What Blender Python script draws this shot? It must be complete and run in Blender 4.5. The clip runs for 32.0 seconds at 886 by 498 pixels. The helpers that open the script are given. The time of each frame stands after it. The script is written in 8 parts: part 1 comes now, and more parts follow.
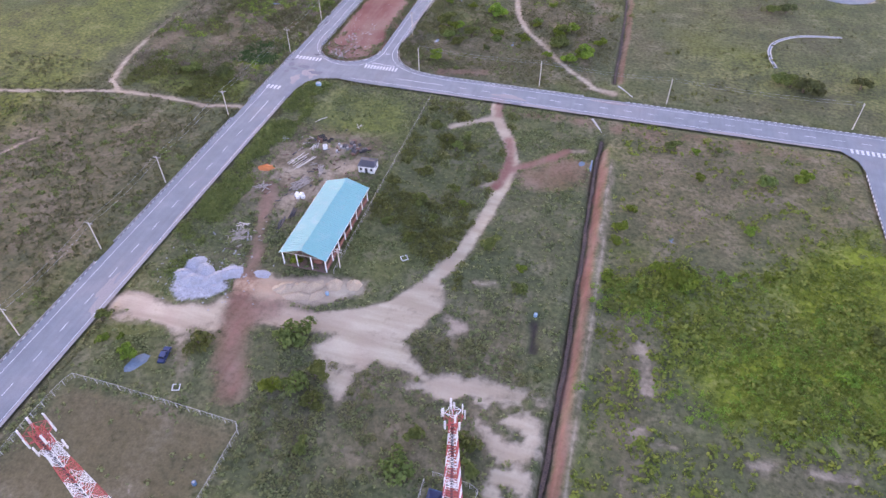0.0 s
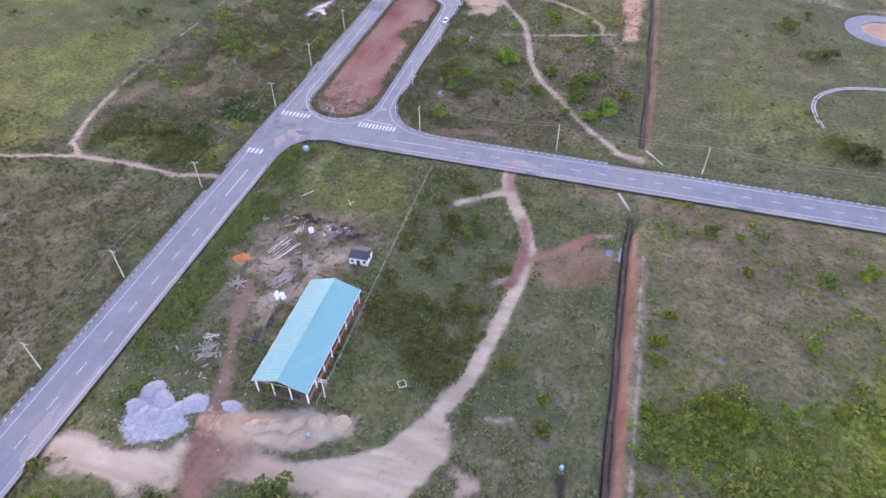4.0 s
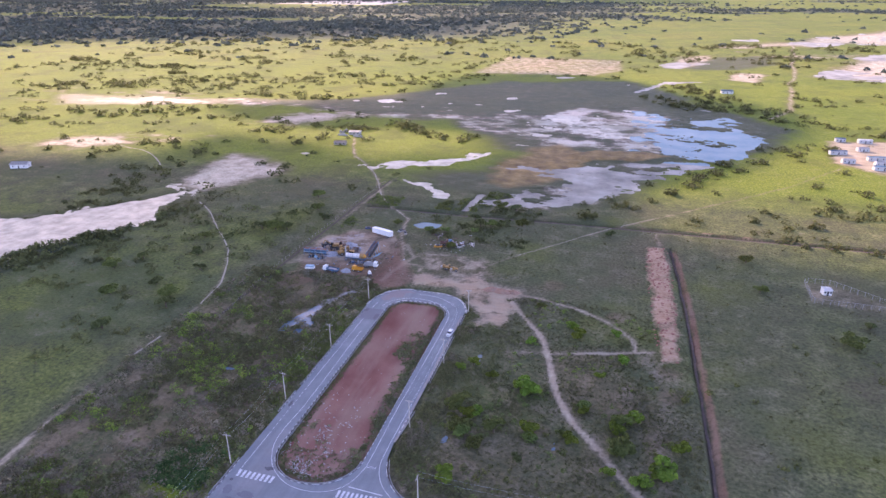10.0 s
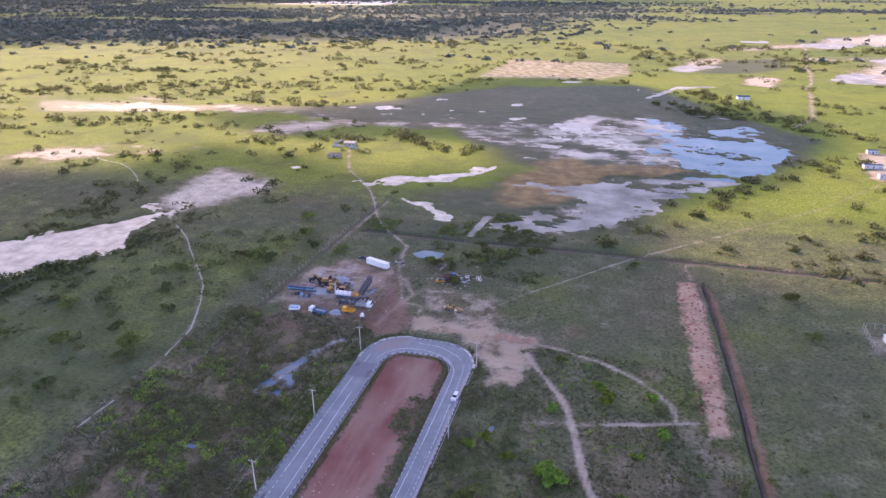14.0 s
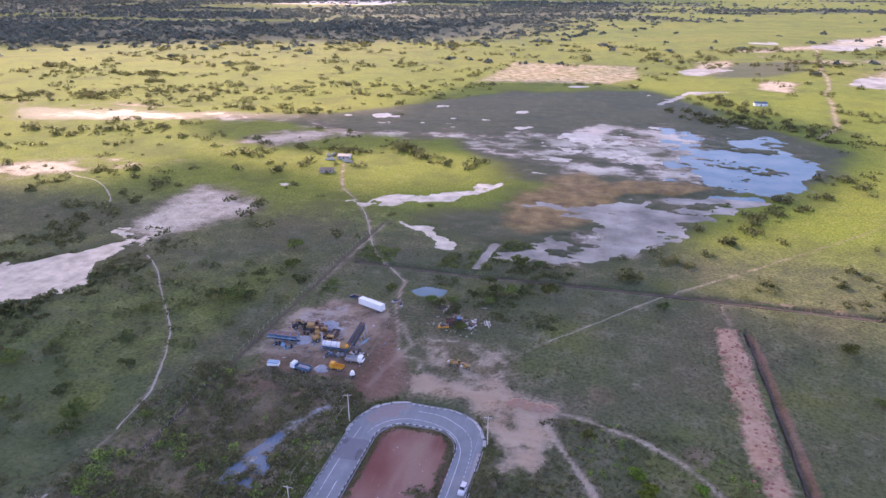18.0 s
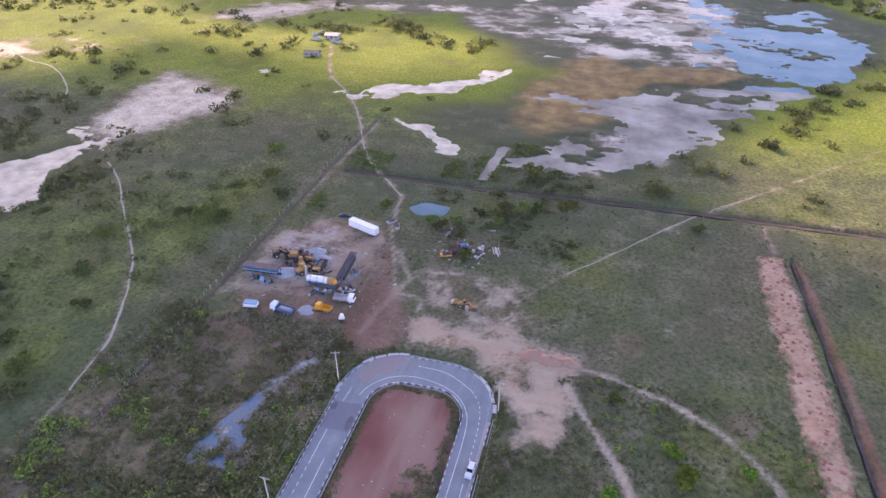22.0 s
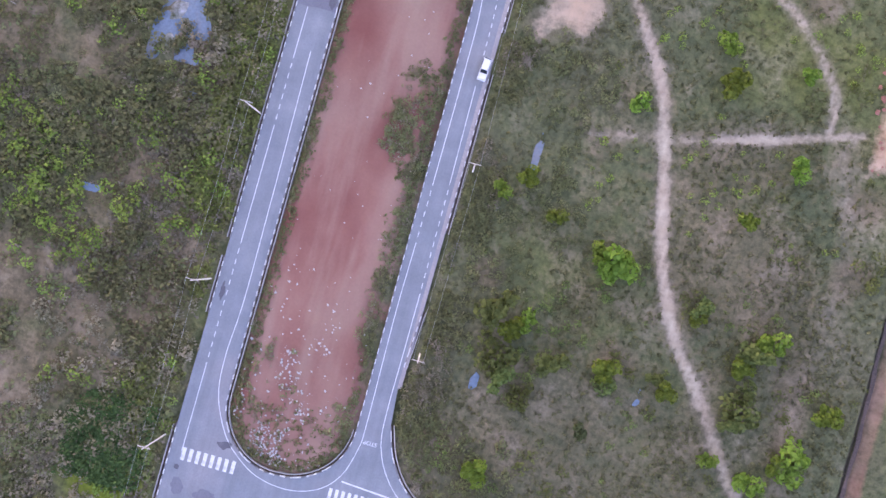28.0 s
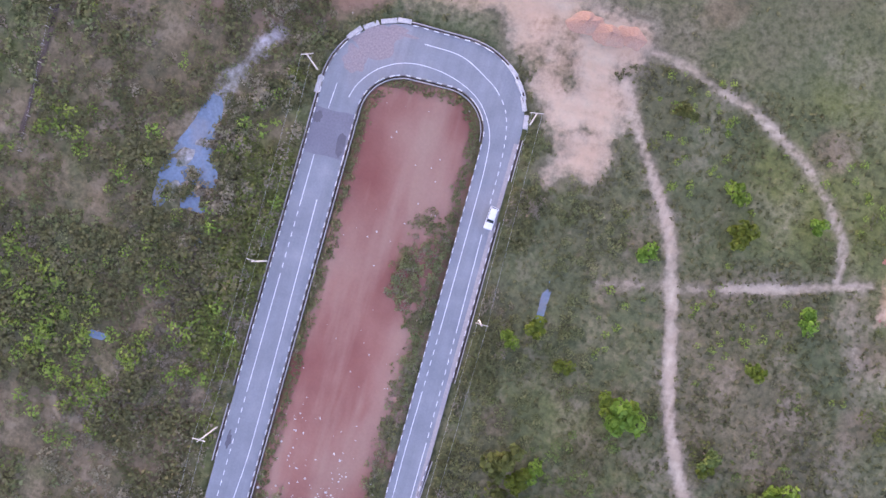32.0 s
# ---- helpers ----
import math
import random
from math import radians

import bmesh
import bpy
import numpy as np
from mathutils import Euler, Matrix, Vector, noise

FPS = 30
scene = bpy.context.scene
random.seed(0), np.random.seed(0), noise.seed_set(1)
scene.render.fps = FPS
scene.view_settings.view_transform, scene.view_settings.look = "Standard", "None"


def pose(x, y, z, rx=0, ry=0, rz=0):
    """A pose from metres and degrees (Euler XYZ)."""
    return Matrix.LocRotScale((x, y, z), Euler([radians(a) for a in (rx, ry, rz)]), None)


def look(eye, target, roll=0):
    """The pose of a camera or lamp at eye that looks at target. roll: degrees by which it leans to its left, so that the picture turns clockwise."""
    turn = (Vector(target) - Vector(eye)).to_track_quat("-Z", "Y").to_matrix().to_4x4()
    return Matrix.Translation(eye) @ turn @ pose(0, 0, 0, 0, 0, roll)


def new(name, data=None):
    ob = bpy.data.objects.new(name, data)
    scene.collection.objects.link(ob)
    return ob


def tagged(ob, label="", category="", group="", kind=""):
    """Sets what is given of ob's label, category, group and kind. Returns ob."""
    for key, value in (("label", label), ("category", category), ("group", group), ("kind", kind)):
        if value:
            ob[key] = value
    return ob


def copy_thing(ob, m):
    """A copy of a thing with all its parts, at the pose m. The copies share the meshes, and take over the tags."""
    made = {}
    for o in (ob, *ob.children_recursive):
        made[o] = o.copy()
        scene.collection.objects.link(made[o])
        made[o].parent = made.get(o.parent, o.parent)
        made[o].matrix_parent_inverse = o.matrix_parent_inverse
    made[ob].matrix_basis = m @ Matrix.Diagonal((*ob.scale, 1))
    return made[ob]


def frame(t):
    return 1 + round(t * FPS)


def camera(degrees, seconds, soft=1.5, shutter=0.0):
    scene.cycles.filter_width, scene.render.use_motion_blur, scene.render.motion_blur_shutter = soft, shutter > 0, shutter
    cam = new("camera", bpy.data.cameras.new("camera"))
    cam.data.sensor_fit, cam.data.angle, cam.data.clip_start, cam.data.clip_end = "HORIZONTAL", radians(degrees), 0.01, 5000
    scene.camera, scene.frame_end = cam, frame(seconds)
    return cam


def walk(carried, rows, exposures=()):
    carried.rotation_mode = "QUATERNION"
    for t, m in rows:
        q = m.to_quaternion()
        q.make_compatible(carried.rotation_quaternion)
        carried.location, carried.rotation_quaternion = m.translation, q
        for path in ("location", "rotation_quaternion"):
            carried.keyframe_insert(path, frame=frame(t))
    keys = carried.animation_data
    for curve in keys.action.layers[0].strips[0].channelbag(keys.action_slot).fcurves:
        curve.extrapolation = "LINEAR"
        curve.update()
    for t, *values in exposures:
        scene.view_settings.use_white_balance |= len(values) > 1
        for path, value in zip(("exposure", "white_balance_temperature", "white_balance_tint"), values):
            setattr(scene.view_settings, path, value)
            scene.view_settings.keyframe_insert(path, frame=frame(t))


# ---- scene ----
cam = camera(68.4, 32.0)
METRES, EYE, TILT, LEAN, TURN = 298.5, 120.0, 0.0, 0.0, 16.0
ROWS = [
    (0.0, 0.0, 0.0, 0.0, -0.22, -43.65, 0.23),
    (0.5, -0.0004, 0.0162, -0.0, -0.21, -43.65, 0.23),
    (1.0, -0.0008, 0.0325, 0.0, -0.2, -43.66, 0.22),
    (1.5, -0.0012, 0.0489, 0.0, -0.19, -43.67, 0.22),
    (2.0, -0.0016, 0.0652, 0.0, -0.18, -43.67, 0.22),
    (2.5, -0.002, 0.0815, 0.0001, -0.17, -43.67, 0.22),
    (4.5, -0.0038, 0.1467, 0.0, -0.14, -43.14, 0.14),
    (5.0, -0.0042, 0.1648, 0.0008, -0.13, -39.2, 0.14),
    (5.5, -0.0051, 0.1824, 0.0012, -0.16, -33.49, 0.11),
    (6.0, -0.0057, 0.2, 0.0007, -0.19, -28.35, 0.13),
    (6.5, -0.0064, 0.2169, 0.0002, -0.2, -24.09, 0.15),
    (7.0, -0.0072, 0.2333, 0.0001, -0.21, -22.74, 0.11),
    (7.5, -0.0078, 0.2497, -0.0002, -0.21, -22.72, 0.1),
    (8.0, -0.0084, 0.2657, 0.0001, -0.23, -22.73, 0.11),
    (8.5, -0.0084, 0.2821, 0.0, -0.22, -22.72, 0.11),
    (9.0, -0.0089, 0.2986, -0.0001, -0.23, -22.72, 0.1),
    (9.5, -0.009, 0.3146, 0.0003, -0.24, -22.72, 0.1),
    (10.0, -0.0092, 0.3306, 0.0005, -0.24, -22.72, 0.1),
    (10.5, -0.0097, 0.3474, -0.0001, -0.24, -22.7, 0.1),
    (11.0, -0.0102, 0.3635, 0.0002, -0.25, -22.7, 0.08),
    (11.5, -0.0103, 0.3799, -0.0003, -0.24, -22.7, 0.09),
    (12.0, -0.0106, 0.3954, 0.0004, -0.23, -22.72, 0.08),
    (12.5, -0.0116, 0.4122, -0.0002, -0.25, -22.71, 0.1),
    (13.0, -0.0121, 0.4285, -0.0002, -0.25, -22.71, 0.1),
    (13.5, -0.0122, 0.4449, -0.0004, -0.23, -22.72, 0.1),
    (14.0, -0.0127, 0.4615, -0.0005, -0.24, -22.72, 0.12),
    (14.5, -0.0132, 0.4777, -0.0005, -0.24, -22.71, 0.13),
    (16.5, -0.0155, 0.5428, 0.0007, -0.29, -22.76, 0.12),
    (17.0, -0.0157, 0.5592, 0.0006, -0.28, -22.77, 0.12),
    (17.5, -0.0164, 0.5753, 0.0008, -0.29, -22.77, 0.12),
    (18.0, -0.0167, 0.5915, 0.001, -0.29, -22.77, 0.13),
    (18.5, -0.0174, 0.6077, 0.0012, -0.31, -22.78, 0.12),
    (19.0, -0.0178, 0.6243, 0.001, -0.32, -22.78, 0.13),
    (19.5, -0.0183, 0.6407, 0.0011, -0.33, -22.78, 0.11),
    (20.0, -0.0185, 0.6567, 0.0015, -0.34, -22.78, 0.14),
    (20.5, -0.0192, 0.6734, 0.0012, -0.35, -22.78, 0.1),
    (21.0, -0.0188, 0.6899, 0.0002, -0.34, -22.82, 0.14),
    (21.5, -0.0202, 0.7041, -0.0001, -0.38, -26.96, 0.07),
    (22.0, -0.0198, 0.7185, -0.0007, -0.37, -34.01, 0.11),
    (22.5, -0.0195, 0.7329, 0.0002, -0.34, -41.0, 0.17),
    (23.0, -0.019, 0.7472, -0.0005, -0.34, -47.62, 0.27),
    (23.5, -0.0189, 0.7619, -0.0005, -0.31, -54.11, 0.34),
    (24.0, -0.0191, 0.777, 0.0, -0.34, -61.0, 0.37),
    (24.5, -0.0198, 0.7912, 0.0002, -0.33, -67.74, 0.33),
    (25.0, -0.0208, 0.8075, 0.0014, -0.36, -75.12, 0.26),
    (25.5, -0.0211, 0.8237, 0.0025, -0.35, -82.53, 0.27),
    (27.5, -0.0231, 0.8899, 0.0038, -0.33, -89.27, 0.25),
    (28.0, -0.0234, 0.9053, 0.004, -0.33, -89.28, 0.26),
    (28.5, -0.0239, 0.9194, 0.0041, -0.32, -89.3, 0.27),
    (29.0, -0.0243, 0.9332, 0.0044, -0.31, -89.32, 0.27),
    (29.5, -0.0247, 0.9462, 0.0045, -0.29, -89.33, 0.28),
    (30.0, -0.0253, 0.9583, 0.0047, -0.29, -89.34, 0.27),
    (30.5, -0.0256, 0.9696, 0.0048, -0.29, -89.34, 0.28),
    (31.0, -0.026, 0.9801, 0.0048, -0.29, -89.34, 0.28),
    (31.5, -0.0262, 0.9898, 0.0047, -0.3, -89.36, 0.31),
    (32.0, -0.0262, 0.9987, 0.0045, -0.29, -89.38, 0.35),
]
walk(cam, [(t, pose(0, 0, EYE, TILT, LEAN, TURN) @ pose(METRES * x, METRES * y, METRES * z, 90 + pitch, roll, yaw)) for t, x, y, z, yaw, pitch, roll in ROWS],
     [(0.0, 2.42, 7150, 45), (4.6, 2.46, 7150, 44), (5.2, 2.46, 7100, 43), (6.0, 2.0, 6560, 42), (7.0, 1.78, 6180, 44), (11.0, 1.78, 6180, 47), (20.8, 1.74, 6180, 47), (21.8, 1.86, 6350, 44), (22.8, 2.34, 6700, 44), (25.5, 2.58, 6880, 43), (32.0, 2.60, 6880, 45)])

# ---------------------------------------------------------------- world, sun, cloud
SUN_AZ, SUN_EL = 130.0, 25.0          # degrees from +x, and above the horizon
sun_way = Vector((math.cos(radians(SUN_AZ)) * math.cos(radians(SUN_EL)), math.sin(radians(SUN_AZ)) * math.cos(radians(SUN_EL)), math.sin(radians(SUN_EL))))
world = bpy.data.worlds.new("world")
scene.world = world
world.use_nodes = True
sky = world.node_tree.nodes.new("ShaderNodeTexSky")
sky.sky_type, sky.sun_disc = "NISHITA", False
sky.sun_elevation, sky.sun_rotation = radians(SUN_EL), radians(90 - SUN_AZ)
sky.air_density, sky.dust_density, sky.altitude = 1.0, 0.8, 100
back = world.node_tree.nodes["Background"]
back.inputs["Strength"].default_value = 0.15
world.node_tree.links.new(sky.outputs[0], back.inputs[0])
lamp = bpy.data.lights.new("sun", "SUN")
lamp.energy, lamp.angle, lamp.color = 2.75, radians(0.6), (1.0, 0.83, 0.52)
sun = new("sun", lamp)
sun.matrix_world = look(sun_way * 100, (0, 0, 0))


# ---------------------------------------------------------------- small tools
NOISE_TABLES = {}


def vnoise(x, y, size, seed=0):
    """Smooth value noise in 0..1 on numpy arrays."""
    if seed not in NOISE_TABLES:
        NOISE_TABLES[seed] = np.random.RandomState(1000 + seed).rand(256, 256)
    table = NOISE_TABLES[seed]
    u, v = np.asarray(x, float) / size + 37.3 * seed, np.asarray(y, float) / size + 11.7 * seed
    i, j = np.floor(u).astype(int), np.floor(v).astype(int)
    a, b = u - i, v - j
    a, b = a * a * (3 - 2 * a), b * b * (3 - 2 * b)
    i0, i1, j0, j1 = i % 256, (i + 1) % 256, j % 256, (j + 1) % 256
    return (table[i0, j0] * (1 - a) + table[i1, j0] * a) * (1 - b) + (table[i0, j1] * (1 - a) + table[i1, j1] * a) * b


def fbm(x, y, size, seed=0, octaves=4):
    total, amp, norm = 0, 1.0, 0
    for k in range(octaves):
        total, norm, amp, size = total + amp * vnoise(x, y, size, seed + k), norm + amp, amp * 0.55, size * 0.47
    return total / norm


def step(a, b, v):
    v = np.clip((v - a) / (b - a), 0, 1)
    return v * v * (3 - 2 * v)


def line_gap(x, y, pts):
    """Distance to a polyline."""
    best = np.full(np.shape(x), 1e9)
    for (ax, ay), (bx, by) in zip(pts, pts[1:]):
        dx, dy = bx - ax, by - ay
        k = np.clip(((x - ax) * dx + (y - ay) * dy) / max(dx * dx + dy * dy, 1e-9), 0, 1)
        best = np.minimum(best, np.hypot(x - ax - k * dx, y - ay - k * dy))
    return best


def inside_gap(x, y, pts):
    """Signed distance to a closed outline, positive inside."""
    gap = line_gap(x, y, list(pts) + [pts[0]])
    odd = np.zeros(np.shape(x), bool)
    for (ax, ay), (bx, by) in zip(pts, list(pts[1:]) + [pts[0]]):
        if ay != by:
            odd ^= ((ay > y) != (by > y)) & (x < (bx - ax) * (y - ay) / (by - ay) + ax)
    return np.where(odd, gap, -gap)


def around(x, y, pts, margin):
    """Which points lie in the box round an outline."""
    ax, ay = [p[0] for p in pts], [p[1] for p in pts]
    return (x > min(ax) - margin) & (x < max(ax) + margin) & (y > min(ay) - margin) & (y < max(ay) + margin)


def strip(x, y, pts, width, soft):
    out, near = np.zeros(np.shape(x)), around(x, y, pts, width / 2 + soft)
    out[near] = 1 - step(width / 2 - soft, width / 2 + soft, line_gap(x[near], y[near], pts))
    return out


def patch(x, y, pts, soft):
    out, near = np.zeros(np.shape(x)), around(x, y, pts, soft)
    out[near] = step(-soft, soft, inside_gap(x[near], y[near], pts))
    return out


def curve_points(pts, spacing):
    """A smooth run of points through the given ones (Catmull-Rom)."""
    p = [Vector(q) for q in pts]
    p = [2 * p[0] - p[1]] + p + [2 * p[-1] - p[-2]]
    out = []
    for a, b, c, d in zip(p, p[1:], p[2:], p[3:]):
        n = max(1, int((c - b).length / spacing))
        for k in range(n):
            t = k / n
            out.append(0.5 * ((2 * b) + (c - a) * t + (2 * a - 5 * b + 4 * c - d) * t * t + (3 * b - a - 3 * c + d) * t ** 3))
    return out + [p[-2]]


def arc(cx, cy, r, a0, a1, n=14):
    return [(cx + r * math.cos(radians(a0 + (a1 - a0) * k / n)), cy + r * math.sin(radians(a0 + (a1 - a0) * k / n))) for k in range(n + 1)]


def mesh_of(name, verts, faces, materials=(), smooth=False, marks=None):
    me = bpy.data.meshes.new(name)
    if isinstance(verts, np.ndarray):
        n, k = faces.shape
        me.vertices.add(len(verts))
        me.vertices.foreach_set("co", np.ascontiguousarray(verts, np.float32).ravel())
        me.loops.add(n * k)
        me.loops.foreach_set("vertex_index", np.ascontiguousarray(faces, np.int32).ravel())
        me.polygons.add(n)
        me.polygons.foreach_set("loop_start", np.arange(0, n * k, k, dtype=np.int32))
    else:
        me.from_pydata([tuple(v) for v in verts], [], [tuple(f) for f in faces])
    if marks is not None:
        me.polygons.foreach_set("material_index", np.asarray(marks, np.int32))
    for m in materials:
        me.materials.append(m)
    me.update(calc_edges=True)
    if smooth:
        me.polygons.foreach_set("use_smooth", [True] * len(me.polygons))
    return me


def part(name, bm, material, parent=None, label="", smooth=False):
    """Links a bmesh as one mesh object under a thing or a part."""
    me = bpy.data.meshes.new(name)
    bm.to_mesh(me)
    bm.free()
    me.materials.append(material)
    if smooth:
        me.polygons.foreach_set("use_smooth", [True] * len(me.polygons))
    ob = new(name, me)
    if parent is not None:
        ob.parent = parent
    return tagged(ob, label)


def box(bm, x0, y0, z0, x1, y1, z1, bevel=0.0, turn=None):
    """Adds a box, optionally bevelled and turned by a matrix."""
    made = bmesh.ops.create_cube(bm, size=1)["verts"]
    m = Matrix.Translation(((x0 + x1) / 2, (y0 + y1) / 2, (z0 + z1) / 2)) @ Matrix.Diagonal((x1 - x0, y1 - y0, z1 - z0, 1))
    bmesh.ops.transform(bm, matrix=m, verts=made)
    if bevel:
        edges = list({e for v in made for e in v.link_edges})
        made = list({v for f in bmesh.ops.bevel(bm, geom=edges, offset=bevel, segments=1, affect="EDGES")["faces"] for v in f.verts} | {v for v in made if v.is_valid})
    if turn is not None:
        bmesh.ops.transform(bm, matrix=turn, verts=[v for v in made if v.is_valid])
    return bm


def one_box(*a, **k):
    return box(bmesh.new(), *a, **k)


def rod(bm, a, b, r0, r1=None, sides=6):
    """A tapered rod from a to b."""
    a, b = Vector(a), Vector(b)
    way = b - a
    m = Matrix.Translation((a + b) / 2) @ way.to_track_quat("Z", "Y").to_matrix().to_4x4()
    bmesh.ops.create_cone(bm, cap_ends=True, segments=sides, radius1=r0, radius2=r0 if r1 is None else r1, depth=way.length, matrix=m)
    return bm


def empty_thing(name, x, y, z=0.0, turn=0.0):
    ob = new(name)
    ob.matrix_world = pose(x, y, z, 0, 0, turn)
    return ob


# ---------------------------------------------------------------- materials
def material(name, rough=0.8, metal=0.0):
    m = bpy.data.materials.new(name)
    m.use_nodes = True
    nt = m.node_tree
    b = nt.nodes["Principled BSDF"]
    b.inputs["Roughness"].default_value, b.inputs["Metallic"].default_value = rough, metal
    return m, nt, b


def noise_node(nt, size, detail=4.0, rough=0.55, stretch=(1, 1, 1), coords="Object"):
    co = nt.nodes.new("ShaderNodeTexCoord")
    mp = nt.nodes.new("ShaderNodeMapping")
    mp.inputs["Scale"].default_value = tuple(s / size for s in stretch)
    tex = nt.nodes.new("ShaderNodeTexNoise")
    tex.inputs["Scale"].default_value, tex.inputs["Detail"].default_value, tex.inputs["Roughness"].default_value = 1.0, detail, rough
    nt.links.new(co.outputs[coords], mp.inputs[0])
    nt.links.new(mp.outputs[0], tex.inputs["Vector"])
    return tex.outputs["Fac"]


def ramp_node(nt, fac, stops):
    r = nt.nodes.new("ShaderNodeValToRGB")
    while len(r.color_ramp.elements) < len(stops):
        r.color_ramp.elements.new(0.5)
    for e, (p, c) in zip(r.color_ramp.elements, stops):
        e.position, e.color = p, (*c, 1) if not isinstance(c, float) else (c, c, c, 1)
    nt.links.new(fac, r.inputs[0])
    return r.outputs[0]


def mix_node(nt, fac, a, b, blend="MIX"):
    n = nt.nodes.new("ShaderNodeMix")
    n.data_type, n.blend_type = "RGBA", blend
    for value, socket in ((fac, n.inputs[0]), (a, n.inputs[6]), (b, n.inputs[7])):
        if isinstance(value, (int, float)):
            socket.default_value = value
        elif isinstance(value, tuple):
            socket.default_value = (*value, 1)
        else:
            nt.links.new(value, socket)
    return n.outputs[2]


def math_node(nt, op, a, b=None, clamp=False):
    n = nt.nodes.new("ShaderNodeMath")
    n.operation, n.use_clamp = op, clamp
    for value, socket in zip((a, b), n.inputs):
        if value is None:
            continue
        if isinstance(value, (int, float)):
            socket.default_value = value
        else:
            nt.links.new(value, socket)
    return n.outputs[0]


def bump_node(nt, b, height, strength=0.3, distance=0.1):
    n = nt.nodes.new("ShaderNodeBump")
    n.inputs["Strength"].default_value, n.inputs["Distance"].default_value = strength, distance
    nt.links.new(height, n.inputs["Height"])
    nt.links.new(n.outputs[0], b.inputs["Normal"])


def plain(name, color, rough=0.7, metal=0.0, size=0.6, amount=0.25, dirt=(0.22, 0.17, 0.12), dirty=0.25):
    """Painted or bare surface with two scales of wear and a little dirt."""
    m, nt, b = material(name, rough, metal)
    fine, wide = noise_node(nt, size * 0.18), noise_node(nt, size * 2.2)
    dark = tuple(c * (1 - amount) for c in color)
    lite = tuple(min(1, c * (1 + amount * 0.6)) for c in color)
    base = ramp_node(nt, fine, [(0.3, dark), (0.7, lite)])
    stain = ramp_node(nt, wide, [(0.52, 0.0), (0.72, 1.0)])
    base = mix_node(nt, math_node(nt, "MULTIPLY", stain, dirty), base, dirt)
    nt.links.new(base, b.inputs["Base Color"])
    bump_node(nt, b, fine, 0.15, 0.02)
    return m


def leafy(name, colors, sheer=0.35, patch_size=3.5):
    """Foliage: each leaf clump takes its own tone."""
    m, nt, b = material(name, 0.75)
    geo = nt.nodes.new("ShaderNodeNewGeometry")
    clump = ramp_node(nt, noise_node(nt, patch_size, 3), [(0.30, 0.0), (0.70, 1.0)])
    mixed = math_node(nt, "ADD", math_node(nt, "MULTIPLY", geo.outputs["Random Per Island"], 0.45), math_node(nt, "MULTIPLY", clump, 0.55))
    tone = ramp_node(nt, mixed, [(k / (len(colors) - 1), c) for k, c in enumerate(colors)])
    info = nt.nodes.new("ShaderNodeObjectInfo")
    hue = nt.nodes.new("ShaderNodeHueSaturation")
    nt.links.new(math_node(nt, "ADD", math_node(nt, "MULTIPLY", info.outputs["Random"], 0.05), 0.475), hue.inputs["Hue"])
    nt.links.new(math_node(nt, "ADD", math_node(nt, "MULTIPLY", info.outputs["Random"], 0.5), 0.75), hue.inputs["Value"])
    nt.links.new(tone, hue.inputs["Color"])
    nt.links.new(hue.outputs[0], b.inputs["Base Color"])
    b.inputs["Specular IOR Level"].default_value = 0.2
    tr = nt.nodes.new("ShaderNodeBsdfTranslucent")
    nt.links.new(hue.outputs[0], tr.inputs[0])
    mx = nt.nodes.new("ShaderNodeMixShader")
    mx.inputs[0].default_value = sheer
    nt.links.new(b.outputs[0], mx.inputs[1])
    nt.links.new(tr.outputs[0], mx.inputs[2])
    nt.links.new(mx.outputs[0], nt.nodes["Material Output"].inputs[0])
    return m


